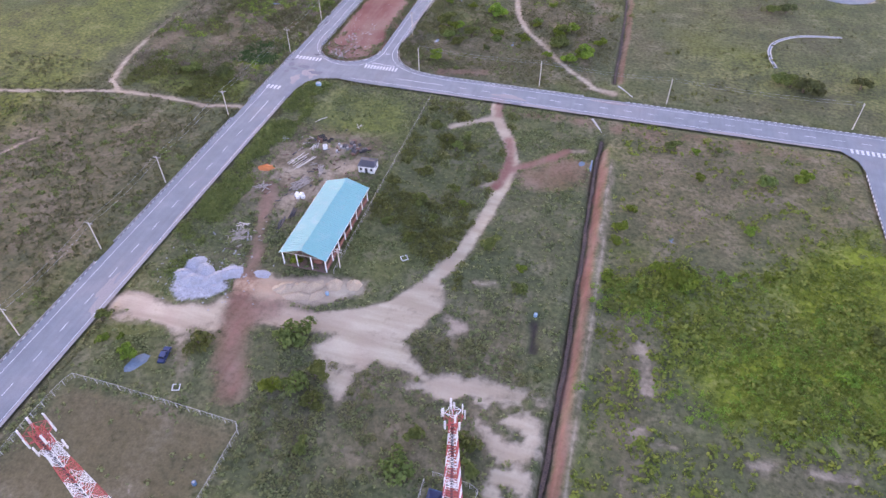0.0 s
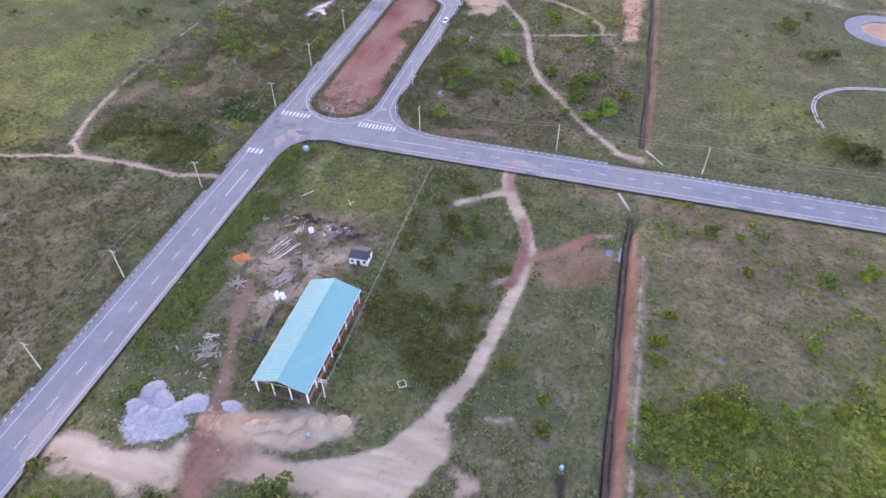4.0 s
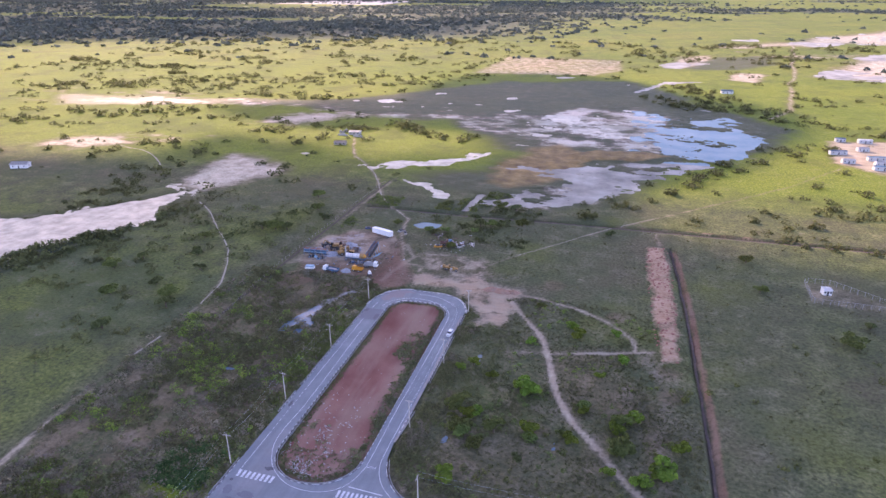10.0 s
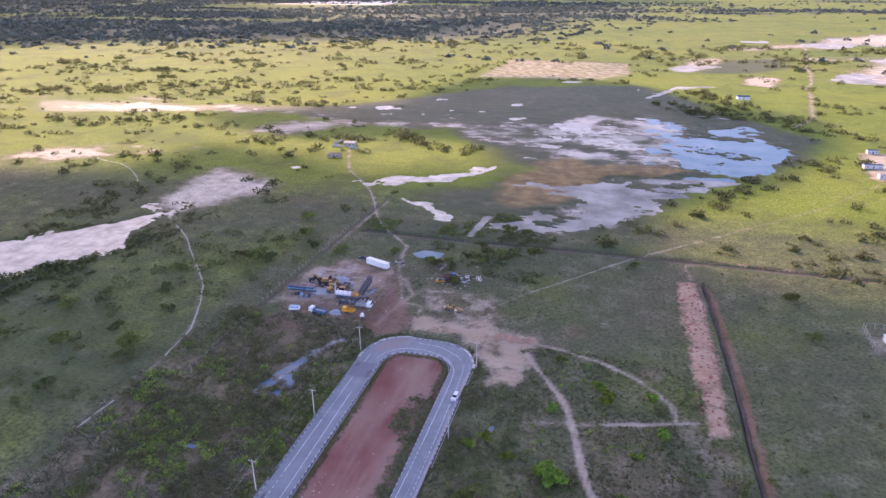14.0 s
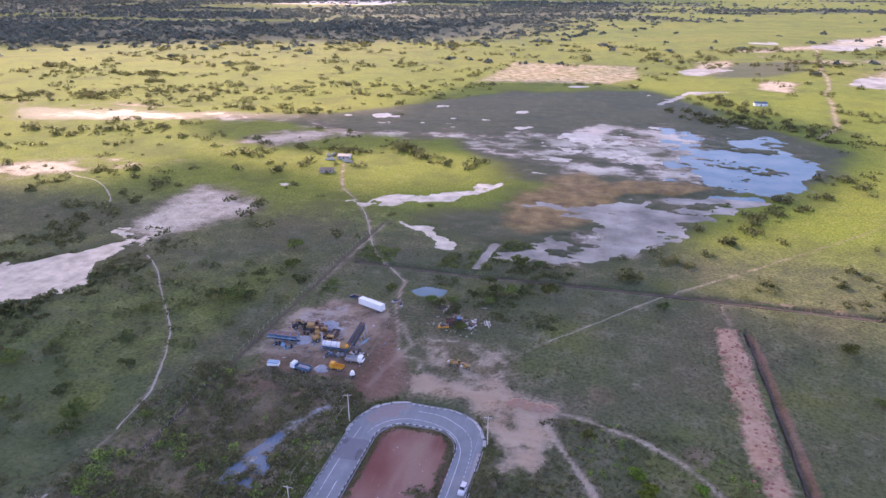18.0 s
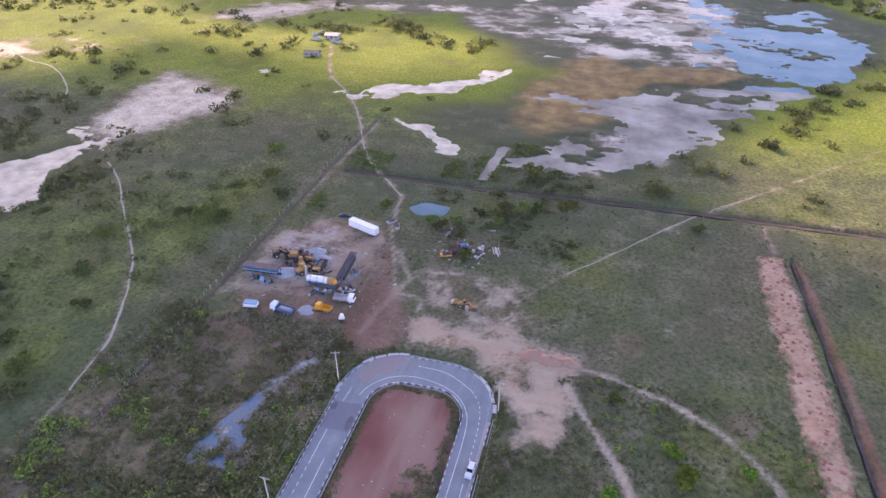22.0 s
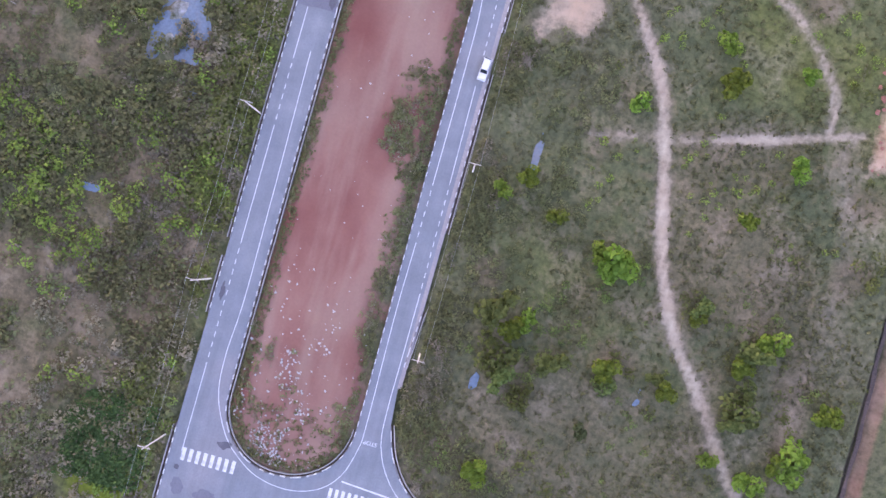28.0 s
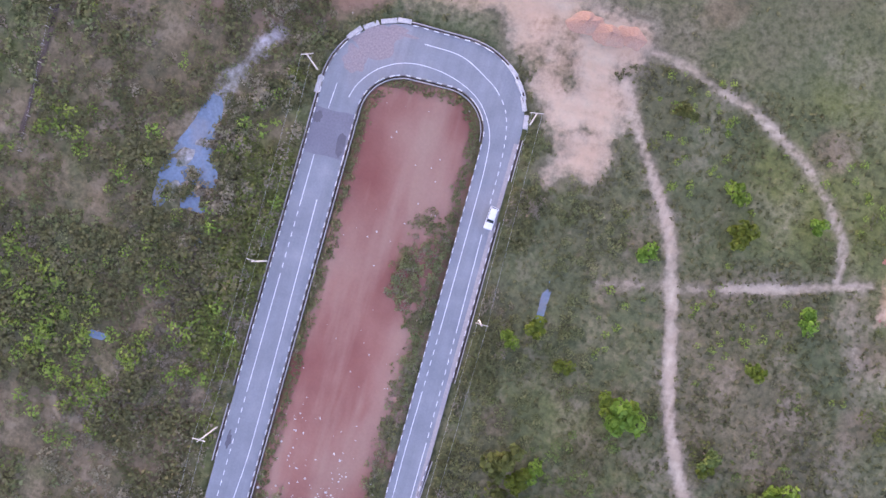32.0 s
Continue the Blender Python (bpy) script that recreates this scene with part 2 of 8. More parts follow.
def ground_material():
    m, nt, b = material("ground", 0.95)
    b.inputs["Specular IOR Level"].default_value = 0.08
    sep = []
    for key in ("earth", "cover"):
        at = nt.nodes.new("ShaderNodeAttribute")
        at.attribute_name = key
        sp = nt.nodes.new("ShaderNodeSeparateColor")
        nt.links.new(at.outputs["Color"], sp.inputs[0])
        sep.append((sp, at))
    sand, red, lush = sep[0][0].outputs
    ochre = sep[0][1].outputs["Alpha"]
    wet, dry, grey = sep[1][0].outputs
    wood = sep[1][1].outputs["Alpha"]
    n_fine, n_tuft, n_mid, n_big, n_vast = (noise_node(nt, s, d, 0.6) for s, d in ((0.5, 3), (1.3, 4), (9.0, 4), (46.0, 4), (210.0, 4)))
    edge = math_node(nt, "ADD", math_node(nt, "MULTIPLY", n_mid, 0.55), math_node(nt, "MULTIPLY", n_tuft, 0.45))

    def broken(mask, hard=0.16, bias=0.0, amp=1.5):
        lifted = math_node(nt, "ADD", mask, math_node(nt, "MULTIPLY", math_node(nt, "SUBTRACT", edge, 0.5), amp))
        return ramp_node(nt, lifted, [(0.5 - hard + bias, 0.0), (0.5 + hard + bias, 1.0)])

    at = nt.nodes.new("ShaderNodeAttribute")
    at.attribute_name = "ditch"
    ditch = at.outputs["Fac"]
    grass = ramp_node(nt, n_mid, [(0.30, (0.086, 0.096, 0.048)), (0.50, (0.110, 0.118, 0.056)), (0.72, (0.142, 0.138, 0.076))])
    grass = mix_node(nt, ramp_node(nt, n_big, [(0.34, 0.5), (0.50, 0.0)]), grass, (0.135, 0.108, 0.072))
    grass = mix_node(nt, ramp_node(nt, n_big, [(0.52, 0.0), (0.70, 0.6)]), grass, (0.150, 0.160, 0.036))
    tuft = ramp_node(nt, n_tuft, [(0.34, (0.62, 0.64, 0.58)), (0.52, (1.0, 1.0, 1.0)), (0.70, (1.22, 1.2, 1.12))])
    grass = mix_node(nt, 1.0, grass, tuft, "MULTIPLY")
    scrub = ramp_node(nt, n_mid, [(0.32, (0.128, 0.100, 0.060)), (0.52, (0.172, 0.132, 0.080)), (0.70, (0.215, 0.166, 0.106))])
    scrub = mix_node(nt, 0.75, scrub, tuft, "MULTIPLY")
    base = mix_node(nt, broken(dry, 0.3), grass, scrub)
    green = ramp_node(nt, n_tuft, [(0.32, (0.108, 0.146, 0.018)), (0.52, (0.170, 0.212, 0.024)), (0.70, (0.240, 0.268, 0.038))])
    green = mix_node(nt, ramp_node(nt, n_big, [(0.36, 0.7), (0.52, 0.0)]), green, (0.100, 0.128, 0.022))
    base = mix_node(nt, broken(lush, 0.3), base, green)
    base = mix_node(nt, broken(wood, 0.25), base, ramp_node(nt, n_mid, [(0.35, (0.050, 0.066, 0.046)), (0.65, (0.098, 0.112, 0.062))]))
    n_marsh = noise_node(nt, 22.0, 7, 0.66, (0.7, 0.9, 1))
    at2, at3 = nt.nodes.new("ShaderNodeAttribute"), nt.nodes.new("ShaderNodeAttribute")
    at2.attribute_name, at3.attribute_name = "flats", "peat"
    wave = math_node(nt, "MULTIPLY", math_node(nt, "SUBTRACT", n_marsh, 0.5), 4.2)
    shifted = math_node(nt, "ADD", math_node(nt, "ADD", wave, 0.58), math_node(nt, "MULTIPLY", math_node(nt, "SUBTRACT", at2.outputs["Fac"], 1.0), 1.15))
    mud = ramp_node(nt, shifted, [(0.05, (0.058, 0.068, 0.028)), (0.28, (0.084, 0.082, 0.040)), (0.46, (0.128, 0.102, 0.070)), (0.62, (0.30, 0.238, 0.180)), (0.86, (0.62, 0.540, 0.44))])
    mud = mix_node(nt, ramp_node(nt, n_big, [(0.42, 0.5), (0.58, 0.0)]), mud, (0.084, 0.088, 0.036))
    peat = math_node(nt, "ADD", at3.outputs["Fac"], math_node(nt, "MULTIPLY", wave, 0.22))
    mud = mix_node(nt, ramp_node(nt, peat, [(0.30, 0.0), (0.75, 0.9)]), mud, ramp_node(nt, n_mid, [(0.35, (0.150, 0.092, 0.040)), (0.65, (0.31, 0.195, 0.060))]))
    # ditch mud is darkened further to take in the slopes' shade
    mud = mix_node(nt, ditch, mud, (0.070, 0.052, 0.045))
    base = mix_node(nt, broken(wet, 0.3), base, mud)
    n_drag = noise_node(nt, 3.4, 4, 0.55, (0.16, 1.0, 1))
    n_soft = noise_node(nt, 15.0, 3, 0.5, (1.0, 0.55, 1))
    pale = mix_node(nt, ramp_node(nt, n_drag, [(0.36, 0.0), (0.64, 1.0)]), (0.375, 0.298, 0.208), (0.495, 0.412, 0.300))
    pale = mix_node(nt, ramp_node(nt, n_soft, [(0.44, 0.0), (0.64, 0.65)]), pale, (0.40, 0.285, 0.210))
    at4 = nt.nodes.new("ShaderNodeAttribute")
    at4.attribute_name = "salt"
    pale = mix_node(nt, at4.outputs["Fac"], pale, mix_node(nt, ramp_node(nt, edge, [(0.36, 0.0), (0.62, 1.0)]), (0.34, 0.275, 0.195), (0.64, 0.555, 0.430)))
    bare = ramp_node(nt, n_mid, [(0.32, (0.165, 0.125, 0.090)), (0.52, (0.245, 0.188, 0.138)), (0.70, (0.33, 0.26, 0.195))])
    base = mix_node(nt, math_node(nt, "MULTIPLY", broken(sand, 0.32, -0.16, 1.5), 0.85), base, bare)
    sandy = broken(sand, 0.26, 0.12, 1.35)
    base = mix_node(nt, sandy, base, pale)
    rust = ramp_node(nt, n_soft, [(0.34, (0.196, 0.074, 0.060)), (0.50, (0.248, 0.120, 0.094)), (0.66, (0.290, 0.172, 0.134))])
    n_streak = noise_node(nt, 5.0, 4, 0.55, (1, 0.16, 1))
    rust = mix_node(nt, ramp_node(nt, n_streak, [(0.46, 0.0), (0.66, 0.55)]), rust, (0.30, 0.196, 0.152))
    ruddy = broken(red, 0.32, 0.0, 1.0)
    base = mix_node(nt, ruddy, base, rust)
    clay = ramp_node(nt, edge, [(0.34, (0.30, 0.168, 0.100)), (0.52, (0.41, 0.262, 0.170)), (0.70, (0.50, 0.350, 0.245))])
    clayey = broken(ochre, 0.26)
    base = mix_node(nt, clayey, base, clay)
    gravel = ramp_node(nt, n_tuft, [(0.32, (0.30, 0.305, 0.32)), (0.6, (0.40, 0.405, 0.425)), (0.75, (0.50, 0.50, 0.52))])
    base = mix_node(nt, broken(grey, 0.24), base, gravel)
    smooth = math_node(nt, "MAXIMUM", math_node(nt, "MAXIMUM", sandy, ruddy), clayey)
    rough_part = math_node(nt, "SUBTRACT", 1.0, math_node(nt, "MULTIPLY", smooth, 0.72))
    grain = ramp_node(nt, n_fine, [(0.25, (0.72, 0.72, 0.72)), (0.75, (1.2, 1.2, 1.2))])
    base = mix_node(nt, math_node(nt, "MULTIPLY", rough_part, 0.8), base, grain, "MULTIPLY")
    base = mix_node(nt, 0.75, base, ramp_node(nt, n_vast, [(0.32, (0.70, 0.80, 0.80)), (0.50, (1.0, 1.0, 0.95)), (0.68, (1.22, 1.08, 1.05))]), "MULTIPLY")
    nt.links.new(base, b.inputs["Base Color"])
    shine = math_node(nt, "SUBTRACT", 0.95, math_node(nt, "MULTIPLY", broken(wet, 0.3), 0.25))
    nt.links.new(shine, b.inputs["Roughness"])
    relief = math_node(nt, "ADD", math_node(nt, "MULTIPLY", n_tuft, 1.0), math_node(nt, "MULTIPLY", n_fine, 0.35))
    bump_node(nt, b, math_node(nt, "MULTIPLY", relief, rough_part), 0.55, 0.40)
    return m


def asphalt_material():
    m, nt, b = material("asphalt", 0.75)
    fine, mid, wide = noise_node(nt, 0.35, 3), noise_node(nt, 5.0, 4, 0.6), noise_node(nt, 26.0, 4, 0.6)
    base = ramp_node(nt, mid, [(0.3, (0.150, 0.167, 0.178)), (0.55, (0.178, 0.197, 0.208)), (0.75, (0.216, 0.231, 0.236))])
    dust = ramp_node(nt, wide, [(0.52, 0.0), (0.74, 0.4)])
    base = mix_node(nt, dust, base, (0.30, 0.255, 0.235))
    streak = noise_node(nt, 1.3, 3, 0.6, (1, 0.03, 1))
    base = mix_node(nt, 0.5, base, ramp_node(nt, streak, [(0.3, (0.82, 0.82, 0.82)), (0.7, (1.12, 1.12, 1.12))]), "MULTIPLY")
    base = mix_node(nt, 0.6, base, ramp_node(nt, fine, [(0.3, (0.85, 0.85, 0.85)), (0.7, (1.1, 1.1, 1.1))]), "MULTIPLY")
    nt.links.new(base, b.inputs["Base Color"])
    bump_node(nt, b, fine, 0.3, 0.02)
    return m


def water_material(name, deep, silty, shine=0.5, rough=0.06, size=30.0):
    m, nt, b = material(name, rough)
    b.inputs["Base Color"].default_value = (0.05, 0.055, 0.05, 1)
    b.inputs["IOR"].default_value = 1.33
    silt = ramp_node(nt, noise_node(nt, size, 6, 0.62), [(0.35, deep), (0.65, silty)])
    nt.links.new(silt, b.inputs["Base Color"])
    b.inputs["Specular IOR Level"].default_value = shine
    bump_node(nt, b, noise_node(nt, 1.2, 3), 0.05, 0.05)
    return m


def cloud_material():
    """White cloud that thins out to clear air at its rim."""
    m, nt, b = material("cloud", 1.0)
    b.inputs["Base Color"].default_value = (0.9, 0.9, 0.92, 1)
    b.inputs["Specular IOR Level"].default_value = 0.0
    tr = nt.nodes.new("ShaderNodeBsdfTranslucent")
    tr.inputs[0].default_value = (0.86, 0.87, 0.9, 1)
    mx = nt.nodes.new("ShaderNodeMixShader")
    mx.inputs[0].default_value = 0.55
    nt.links.new(b.outputs[0], mx.inputs[1])
    nt.links.new(tr.outputs[0], mx.inputs[2])
    dense = nt.nodes.new("ShaderNodeAttribute")
    dense.attribute_name = "dense"
    rim = nt.nodes.new("ShaderNodeMixShader")
    nt.links.new(dense.outputs["Fac"], rim.inputs[0])
    nt.links.new(nt.nodes.new("ShaderNodeBsdfTransparent").outputs[0], rim.inputs[1])
    nt.links.new(mx.outputs[0], rim.inputs[2])
    nt.links.new(rim.outputs[0], nt.nodes["Material Output"].inputs[0])
    return m


M_GROUND, M_ASPHALT, M_WATER, M_CLOUD = ground_material(), asphalt_material(), water_material("water", (0.14, 0.122, 0.094), (0.37, 0.330, 0.265), 0.08, 0.42, 22.0), cloud_material()
# cream base colour holds the silt and the glare of bright sky
M_RIVER = water_material("silt_glare_water", (0.34, 0.285, 0.205), (0.60, 0.520, 0.385), 0.08, 0.35, 8.0)
# the blue base colour stands in for clear sky mirrored in the pond
M_SKY_WATER = water_material("sky_tinted_water", (0.036, 0.130, 0.172), (0.12, 0.19, 0.215), 0.10, 0.30, 26.0)
M_PUDDLE = plain("milky_puddle", (0.135, 0.195, 0.250), 0.15, 0, 3.0, 0.2, (0.22, 0.20, 0.18), 0.8)
M_LINE = plain("road_paint", (0.62, 0.62, 0.62), 0.7, 0, 0.5, 0.25, (0.25, 0.25, 0.26), 0.85)
M_KERB = plain("kerb_paint", (0.60, 0.59, 0.57), 0.8, 0, 0.6, 0.25, (0.26, 0.23, 0.2), 0.8)
M_KERB_DARK = plain("kerb_black", (0.20, 0.19, 0.19), 0.8, 0, 0.6, 0.3)
M_CONCRETE = plain("concrete", (0.42, 0.40, 0.37), 0.9, 0, 1.2, 0.25, (0.2, 0.16, 0.12), 0.4)
M_DRAIN = plain("drain_mud_shade", (0.086, 0.060, 0.046), 0.95, 0, 1.6, 0.5, (0.15, 0.10, 0.075), 0.85)
M_TAR = plain("fresh_tar", (0.085, 0.085, 0.095), 0.7, 0, 0.8, 0.3, (0.2, 0.19, 0.2), 0.3)
M_ROOF = plain("turquoise_sheet", (0.13, 0.375, 0.355), 0.62, 0.0, 1.5, 0.10, (0.35, 0.42, 0.42), 0.25)
M_WHITE = plain("white_paint", (0.74, 0.74, 0.73), 0.6, 0, 0.8, 0.12, (0.4, 0.36, 0.3), 0.3)
M_TIMBER = plain("grey_timber", (0.36, 0.31, 0.26), 0.9, 0, 0.5, 0.35)
M_PALEWOOD = plain("pale_timber", (0.55, 0.49, 0.42), 0.85, 0, 0.5, 0.3)
M_BARK = plain("bark", (0.14, 0.105, 0.075), 0.95, 0, 0.4, 0.4)
M_STEEL_RED = plain("red_steel", (0.52, 0.10, 0.09), 0.55, 0.2, 0.5, 0.2)
M_STEEL_WHITE = plain("white_steel", (0.72, 0.71, 0.71), 0.5, 0.2, 0.5, 0.12)
M_GALV = plain("galvanised_steel", (0.45, 0.46, 0.47), 0.5, 0.6, 0.4, 0.2)
M_RUST = plain("rusty_steel", (0.19, 0.10, 0.07), 0.85, 0.2, 0.4, 0.4)
M_DARK = plain("dark_steel", (0.05, 0.05, 0.055), 0.6, 0.3, 0.5, 0.3)
M_RUBBER = plain("rubber", (0.028, 0.028, 0.03), 0.9, 0, 0.4, 0.3)
M_YELLOW = plain("yellow_machine_paint", (0.35, 0.195, 0.06), 0.6, 0.0, 0.8, 0.3, (0.20, 0.13, 0.08), 0.7)
M_ORANGE = plain("orange_paint", (0.66, 0.30, 0.03), 0.45, 0.1, 0.6, 0.15)
M_BLUE = plain("blue_paint", (0.055, 0.135, 0.235), 0.6, 0.0, 0.8, 0.3, (0.16, 0.14, 0.12), 0.6)
M_LBLUE = plain("light_blue_paint", (0.19, 0.34, 0.45), 0.55, 0.0, 0.8, 0.2, (0.3, 0.27, 0.24), 0.5)
M_NAVY = plain("navy_car_paint", (0.03, 0.055, 0.14), 0.3, 0.3, 0.6, 0.15)
M_BRICK = plain("red_brick", (0.33, 0.13, 0.09), 0.9, 0, 0.5, 0.3)
M_BLOCK = plain("grey_block", (0.34, 0.33, 0.32), 0.95, 0, 0.6, 0.25)
M_ROOF_GREY = plain("dark_roof_sheet", (0.14, 0.148, 0.172), 0.6, 0.2, 0.8, 0.2)
M_ROOF_ZINC = plain("weathered_zinc", (0.50, 0.51, 0.52), 0.45, 0.5, 1.0, 0.2)
M_GLASS, _nt, _b = material("glass", 0.06)
_b.inputs["Base Color"].default_value = (0.02, 0.025, 0.03, 1)
M_LEAF = leafy("bush_leaves", [(0.085, 0.108, 0.030), (0.138, 0.168, 0.044), (0.200, 0.226, 0.062)])
M_LEAF_LIME = leafy("lime_leaves", [(0.095, 0.150, 0.020), (0.158, 0.230, 0.030), (0.230, 0.300, 0.044)])
M_LEAF_EMERALD = leafy("emerald_leaves", [(0.040, 0.100, 0.028), (0.066, 0.145, 0.040), (0.100, 0.190, 0.056)])
M_LEAF_DARK = leafy("dark_leaves", [(0.082, 0.098, 0.038), (0.122, 0.142, 0.052), (0.172, 0.186, 0.072)], 0.5, 25.0)
# paler blue-grey tones put the distance haze into the leaf colour
M_LEAF_HAZE = leafy("hazy_far_leaves", [(0.058, 0.080, 0.074), (0.084, 0.110, 0.096), (0.120, 0.140, 0.108)], 0.5, 160.0)
M_WEED = leafy("weeds", [(0.100, 0.112, 0.048), (0.140, 0.152, 0.060), (0.185, 0.186, 0.076), (0.225, 0.210, 0.110)], 0.35, 6.0)
M_WEED_DRY = leafy("dry_weeds", [(0.135, 0.122, 0.072), (0.185, 0.160, 0.098), (0.24, 0.200, 0.135), (0.30, 0.245, 0.185)], 0.35, 7.0)
M_WEED_LIME = leafy("lime_weeds", [(0.104, 0.150, 0.030), (0.155, 0.210, 0.038), (0.220, 0.270, 0.048), (0.285, 0.295, 0.072)])

# ---------------------------------------------------------------- plan of the ground
MAIN_L, MAIN_R = -120.9, -108.7                     # edges of the main road
LOOP_IL, LOOP_IR, LOOP_R = -113.3, -89.0, -82.5     # inner and outer edges of the loop road
CROSS_S, CROSS_N = 197.4, 209.2                     # edges of the cross road
LOOP_TOP = arc(-96.6, 310.1, 14.1, 0, 90) + arc(-106.8, 310.1, 14.1, 90, 180)
JUNCTION_NE = [(-82.5, 240), (-83.2, 232), (-82.6, 225), (-80.6, 219.3), (-77.2, 214.6), (-72.5, 211.4), (-66, 209.8), (-58, CROSS_N)]
JUNCTION_SW = [(-88, CROSS_S), (-97, 198.2), (-103.4, 196.3), (-107.0, 192.3), (-108.5, 186.5), (MAIN_R, 178)]
OUTER = ([(MAIN_L, -900)] + [(MAIN_L, y) for y in range(-100, 310, 30)] + LOOP_TOP[::-1] + JUNCTION_NE
         + [(1500, CROSS_N), (1500, CROSS_S), (95, CROSS_S), (90, 195), (88.2, 190), (88, -300), (79.6, -300), (79.6, 188), (78.4, 193), (74, CROSS_S)]
         + JUNCTION_SW + [(MAIN_R, -900)])
MEDIAN = arc(-97.6, 306.6, 8.5, 0, 90) + arc(-104.8, 306.4, 8.5, 90, 180) + arc(-101.2, 222.4, 12.0, 180, 270) + arc(-100.4, 222.4, 11.9, 270, 360)
CUL = [(a, b) for a, b in arc(93, 333, 15.5, 0, 360, 28)[:-1]]

DITCH_S = [(1.9, -60), (1.8, 62), (2.0, 84), (1.7, 107), (1.3, 133), (0.6, 161), (0.9, 184)]
DITCH_N = [(1.6, 222), (1.5, 254), (0.9, 285), (0.2, 325), (-1.4, 362), (-3.4, 398)]
DITCH_H = [(-165, 420), (-146, 419.8), (-110, 419.2), (-73, 421), (-33, 421.8), (17, 421.6), (60, 421.4), (160, 421), (400, 421)]
DITCH_W = [(-172.5, 285), (-173, 330), (-172.6, 380), (-172.4, 424), (-170.8, 470)]
CANAL = [(-111.8, 420), (-108.5, 456)]
DIRT_ROAD = [(-109, 82), (-98, 81.5), (-87, 82), (-78, 83.6), (-68, 86), (-57.5, 89.6), (-47.5, 93.4), (-40.5, 98.5), (-35, 107), (-31.4, 115), (-28.9, 124), (-26.6, 139), (-24.4, 153.4), (-24.4, 165), (-28, 175), (-31.5, 181), (-35.7, 191), (-36.7, 198.4)]
SPUR_RED = [(-26, 158), (-16, 167), (-8.7, 174)]
RED_LANE = [(-90.9, 132.7), (-86.4, 118.8), (-80.9, 103.7), (-77.9, 91.5), (-74.9, 83.1), (-71, 73.5), (-66.2, 65.2)]
LEFT_ROAD = [(-184.4, 226), (-184, 212.7), (-181.2, 192), (-176, 174.5), (-168.5, 168.8), (-149, 169.4), (-134, 168.2), (-121.5, 171.4)]
LEFT_SPUR = [(-240, 150), (-191, 162.8), (-175.5, 167), (-168.7, 168.6)]
TRAIL_W = [(-184.4, 226), (-185, 240), (-184.6, 255), (-184.4, 272), (-185.4, 290), (-190, 312), (-206, 341), (-228, 366), (-248, 388), (-262, 400)]
PATH_A = [(-66.5, 324), (-60, 314), (-53.4, 304), (-49.6, 296), (-47, 286), (-44.8, 276), (-41.6, 265.5), (-36.2, 254.2), (-27, 242), (-21, 233), (-14.5, 225.6), (-3, 214)]
PATH_B = [(-65, 332), (-54, 329.4), (-42, 325.8), (-31.5, 319.7), (-24, 313), (-19.6, 307), (-18.8, 300)]
PATH_C = [(-62, 287), (-51, 289.4), (-40, 291.8), (-28.8, 295.3), (-12.6, 300.2)]
PATH_D = [(-111, 343), (-112, 348), (-121, 350), (-123.4, 359), (-127.5, 368), (-134, 385), (-137, 405), (-158, 428), (-168, 445), (-180, 470), (-196, 497), (-216, 520), (-228, 545), (-240, 575)]
PATH_E = [(-86, 352), (-72, 372), (-52, 395), (-35, 416), (-10, 440), (20, 470), (70, 520), (130, 600)]
PATH_FAR = [(95, 745), (118, 790), (150, 940), (175, 1060), (212, 1294), (260, 1500)]

SAND_S = [(-26, 81), (-19, 84.3), (-8, 82.6), (0, 81), (0.6, 69), (-2, 55), (-8, 52), (-11, 70), (-21.8, 73.3), (-31, 77)]
APRON = [(-108.2, 77), (-109.2, 80.6), (-107.6, 85.9), (-94.3, 84.8), (-84.4, 86.3), (-81.8, 93.1), (-82.4, 99.5), (-79.1, 102.7), (-72.4, 99.4), (-67.4, 91.7), (-57.1, 91.9), (-46, 95.1), (-39.2, 101), (-35.3, 110.5), (-34.2, 116.8), (-31, 112), (-29.3, 99.7), (-31.5, 94), (-34, 88.5), (-24.8, 78.4), (-31.2, 80.1), (-38.8, 81.4), (-42.3, 77.2), (-42.8, 68.8), (-48.6, 73.3), (-54.9, 80.9), (-50.5, 86.9), (-60.7, 85.2), (-68.4, 83.7), (-77.7, 81.1), (-76.7, 76.5), (-83, 74.8), (-82, 71.5), (-78.1, 69.3), (-79.1, 65.5), (-83.4, 68.9), (-85.6, 74), (-91.5, 77.2), (-105.4, 76.5)]
SAND_N = [(-113.4, 338.8), (-107.6, 341.9), (-93.7, 339.6), (-87, 345.4), (-79.2, 339.6), (-71.8, 337.8), (-65, 334), (-64.6, 327.9), (-68.1, 324.5), (-64.2, 319.4), (-65.1, 309.7), (-66.9, 304.5), (-72.2, 305.4), (-75.5, 300.3), (-78.4, 304.4), (-74.8, 308.6), (-80.9, 316.5), (-84.3, 322.2), (-88.3, 324.7), (-92.3, 329.9), (-101.1, 329.4), (-110, 326.5)]
YARD = [(-168, 344), (-170, 368), (-160, 380), (-146, 384), (-130, 376), (-122, 354), (-109, 335), (-113, 326), (-121, 321), (-132, 328), (-163, 327)]
YARD_S = [(-168, 327), (-122, 332), (-118, 318), (-135, 313), (-150, 316), (-172, 308)]
BARE_N = [(-118, 362), (-108, 366), (-84, 362), (-76, 346), (-84, 338), (-108, 340)]
ORANGE = [(-15, 398), (-6.4, 398), (-4.6, 350), (-3.8, 330), (-4.6, 296), (-10.4, 294), (-12, 328), (-14, 360)]
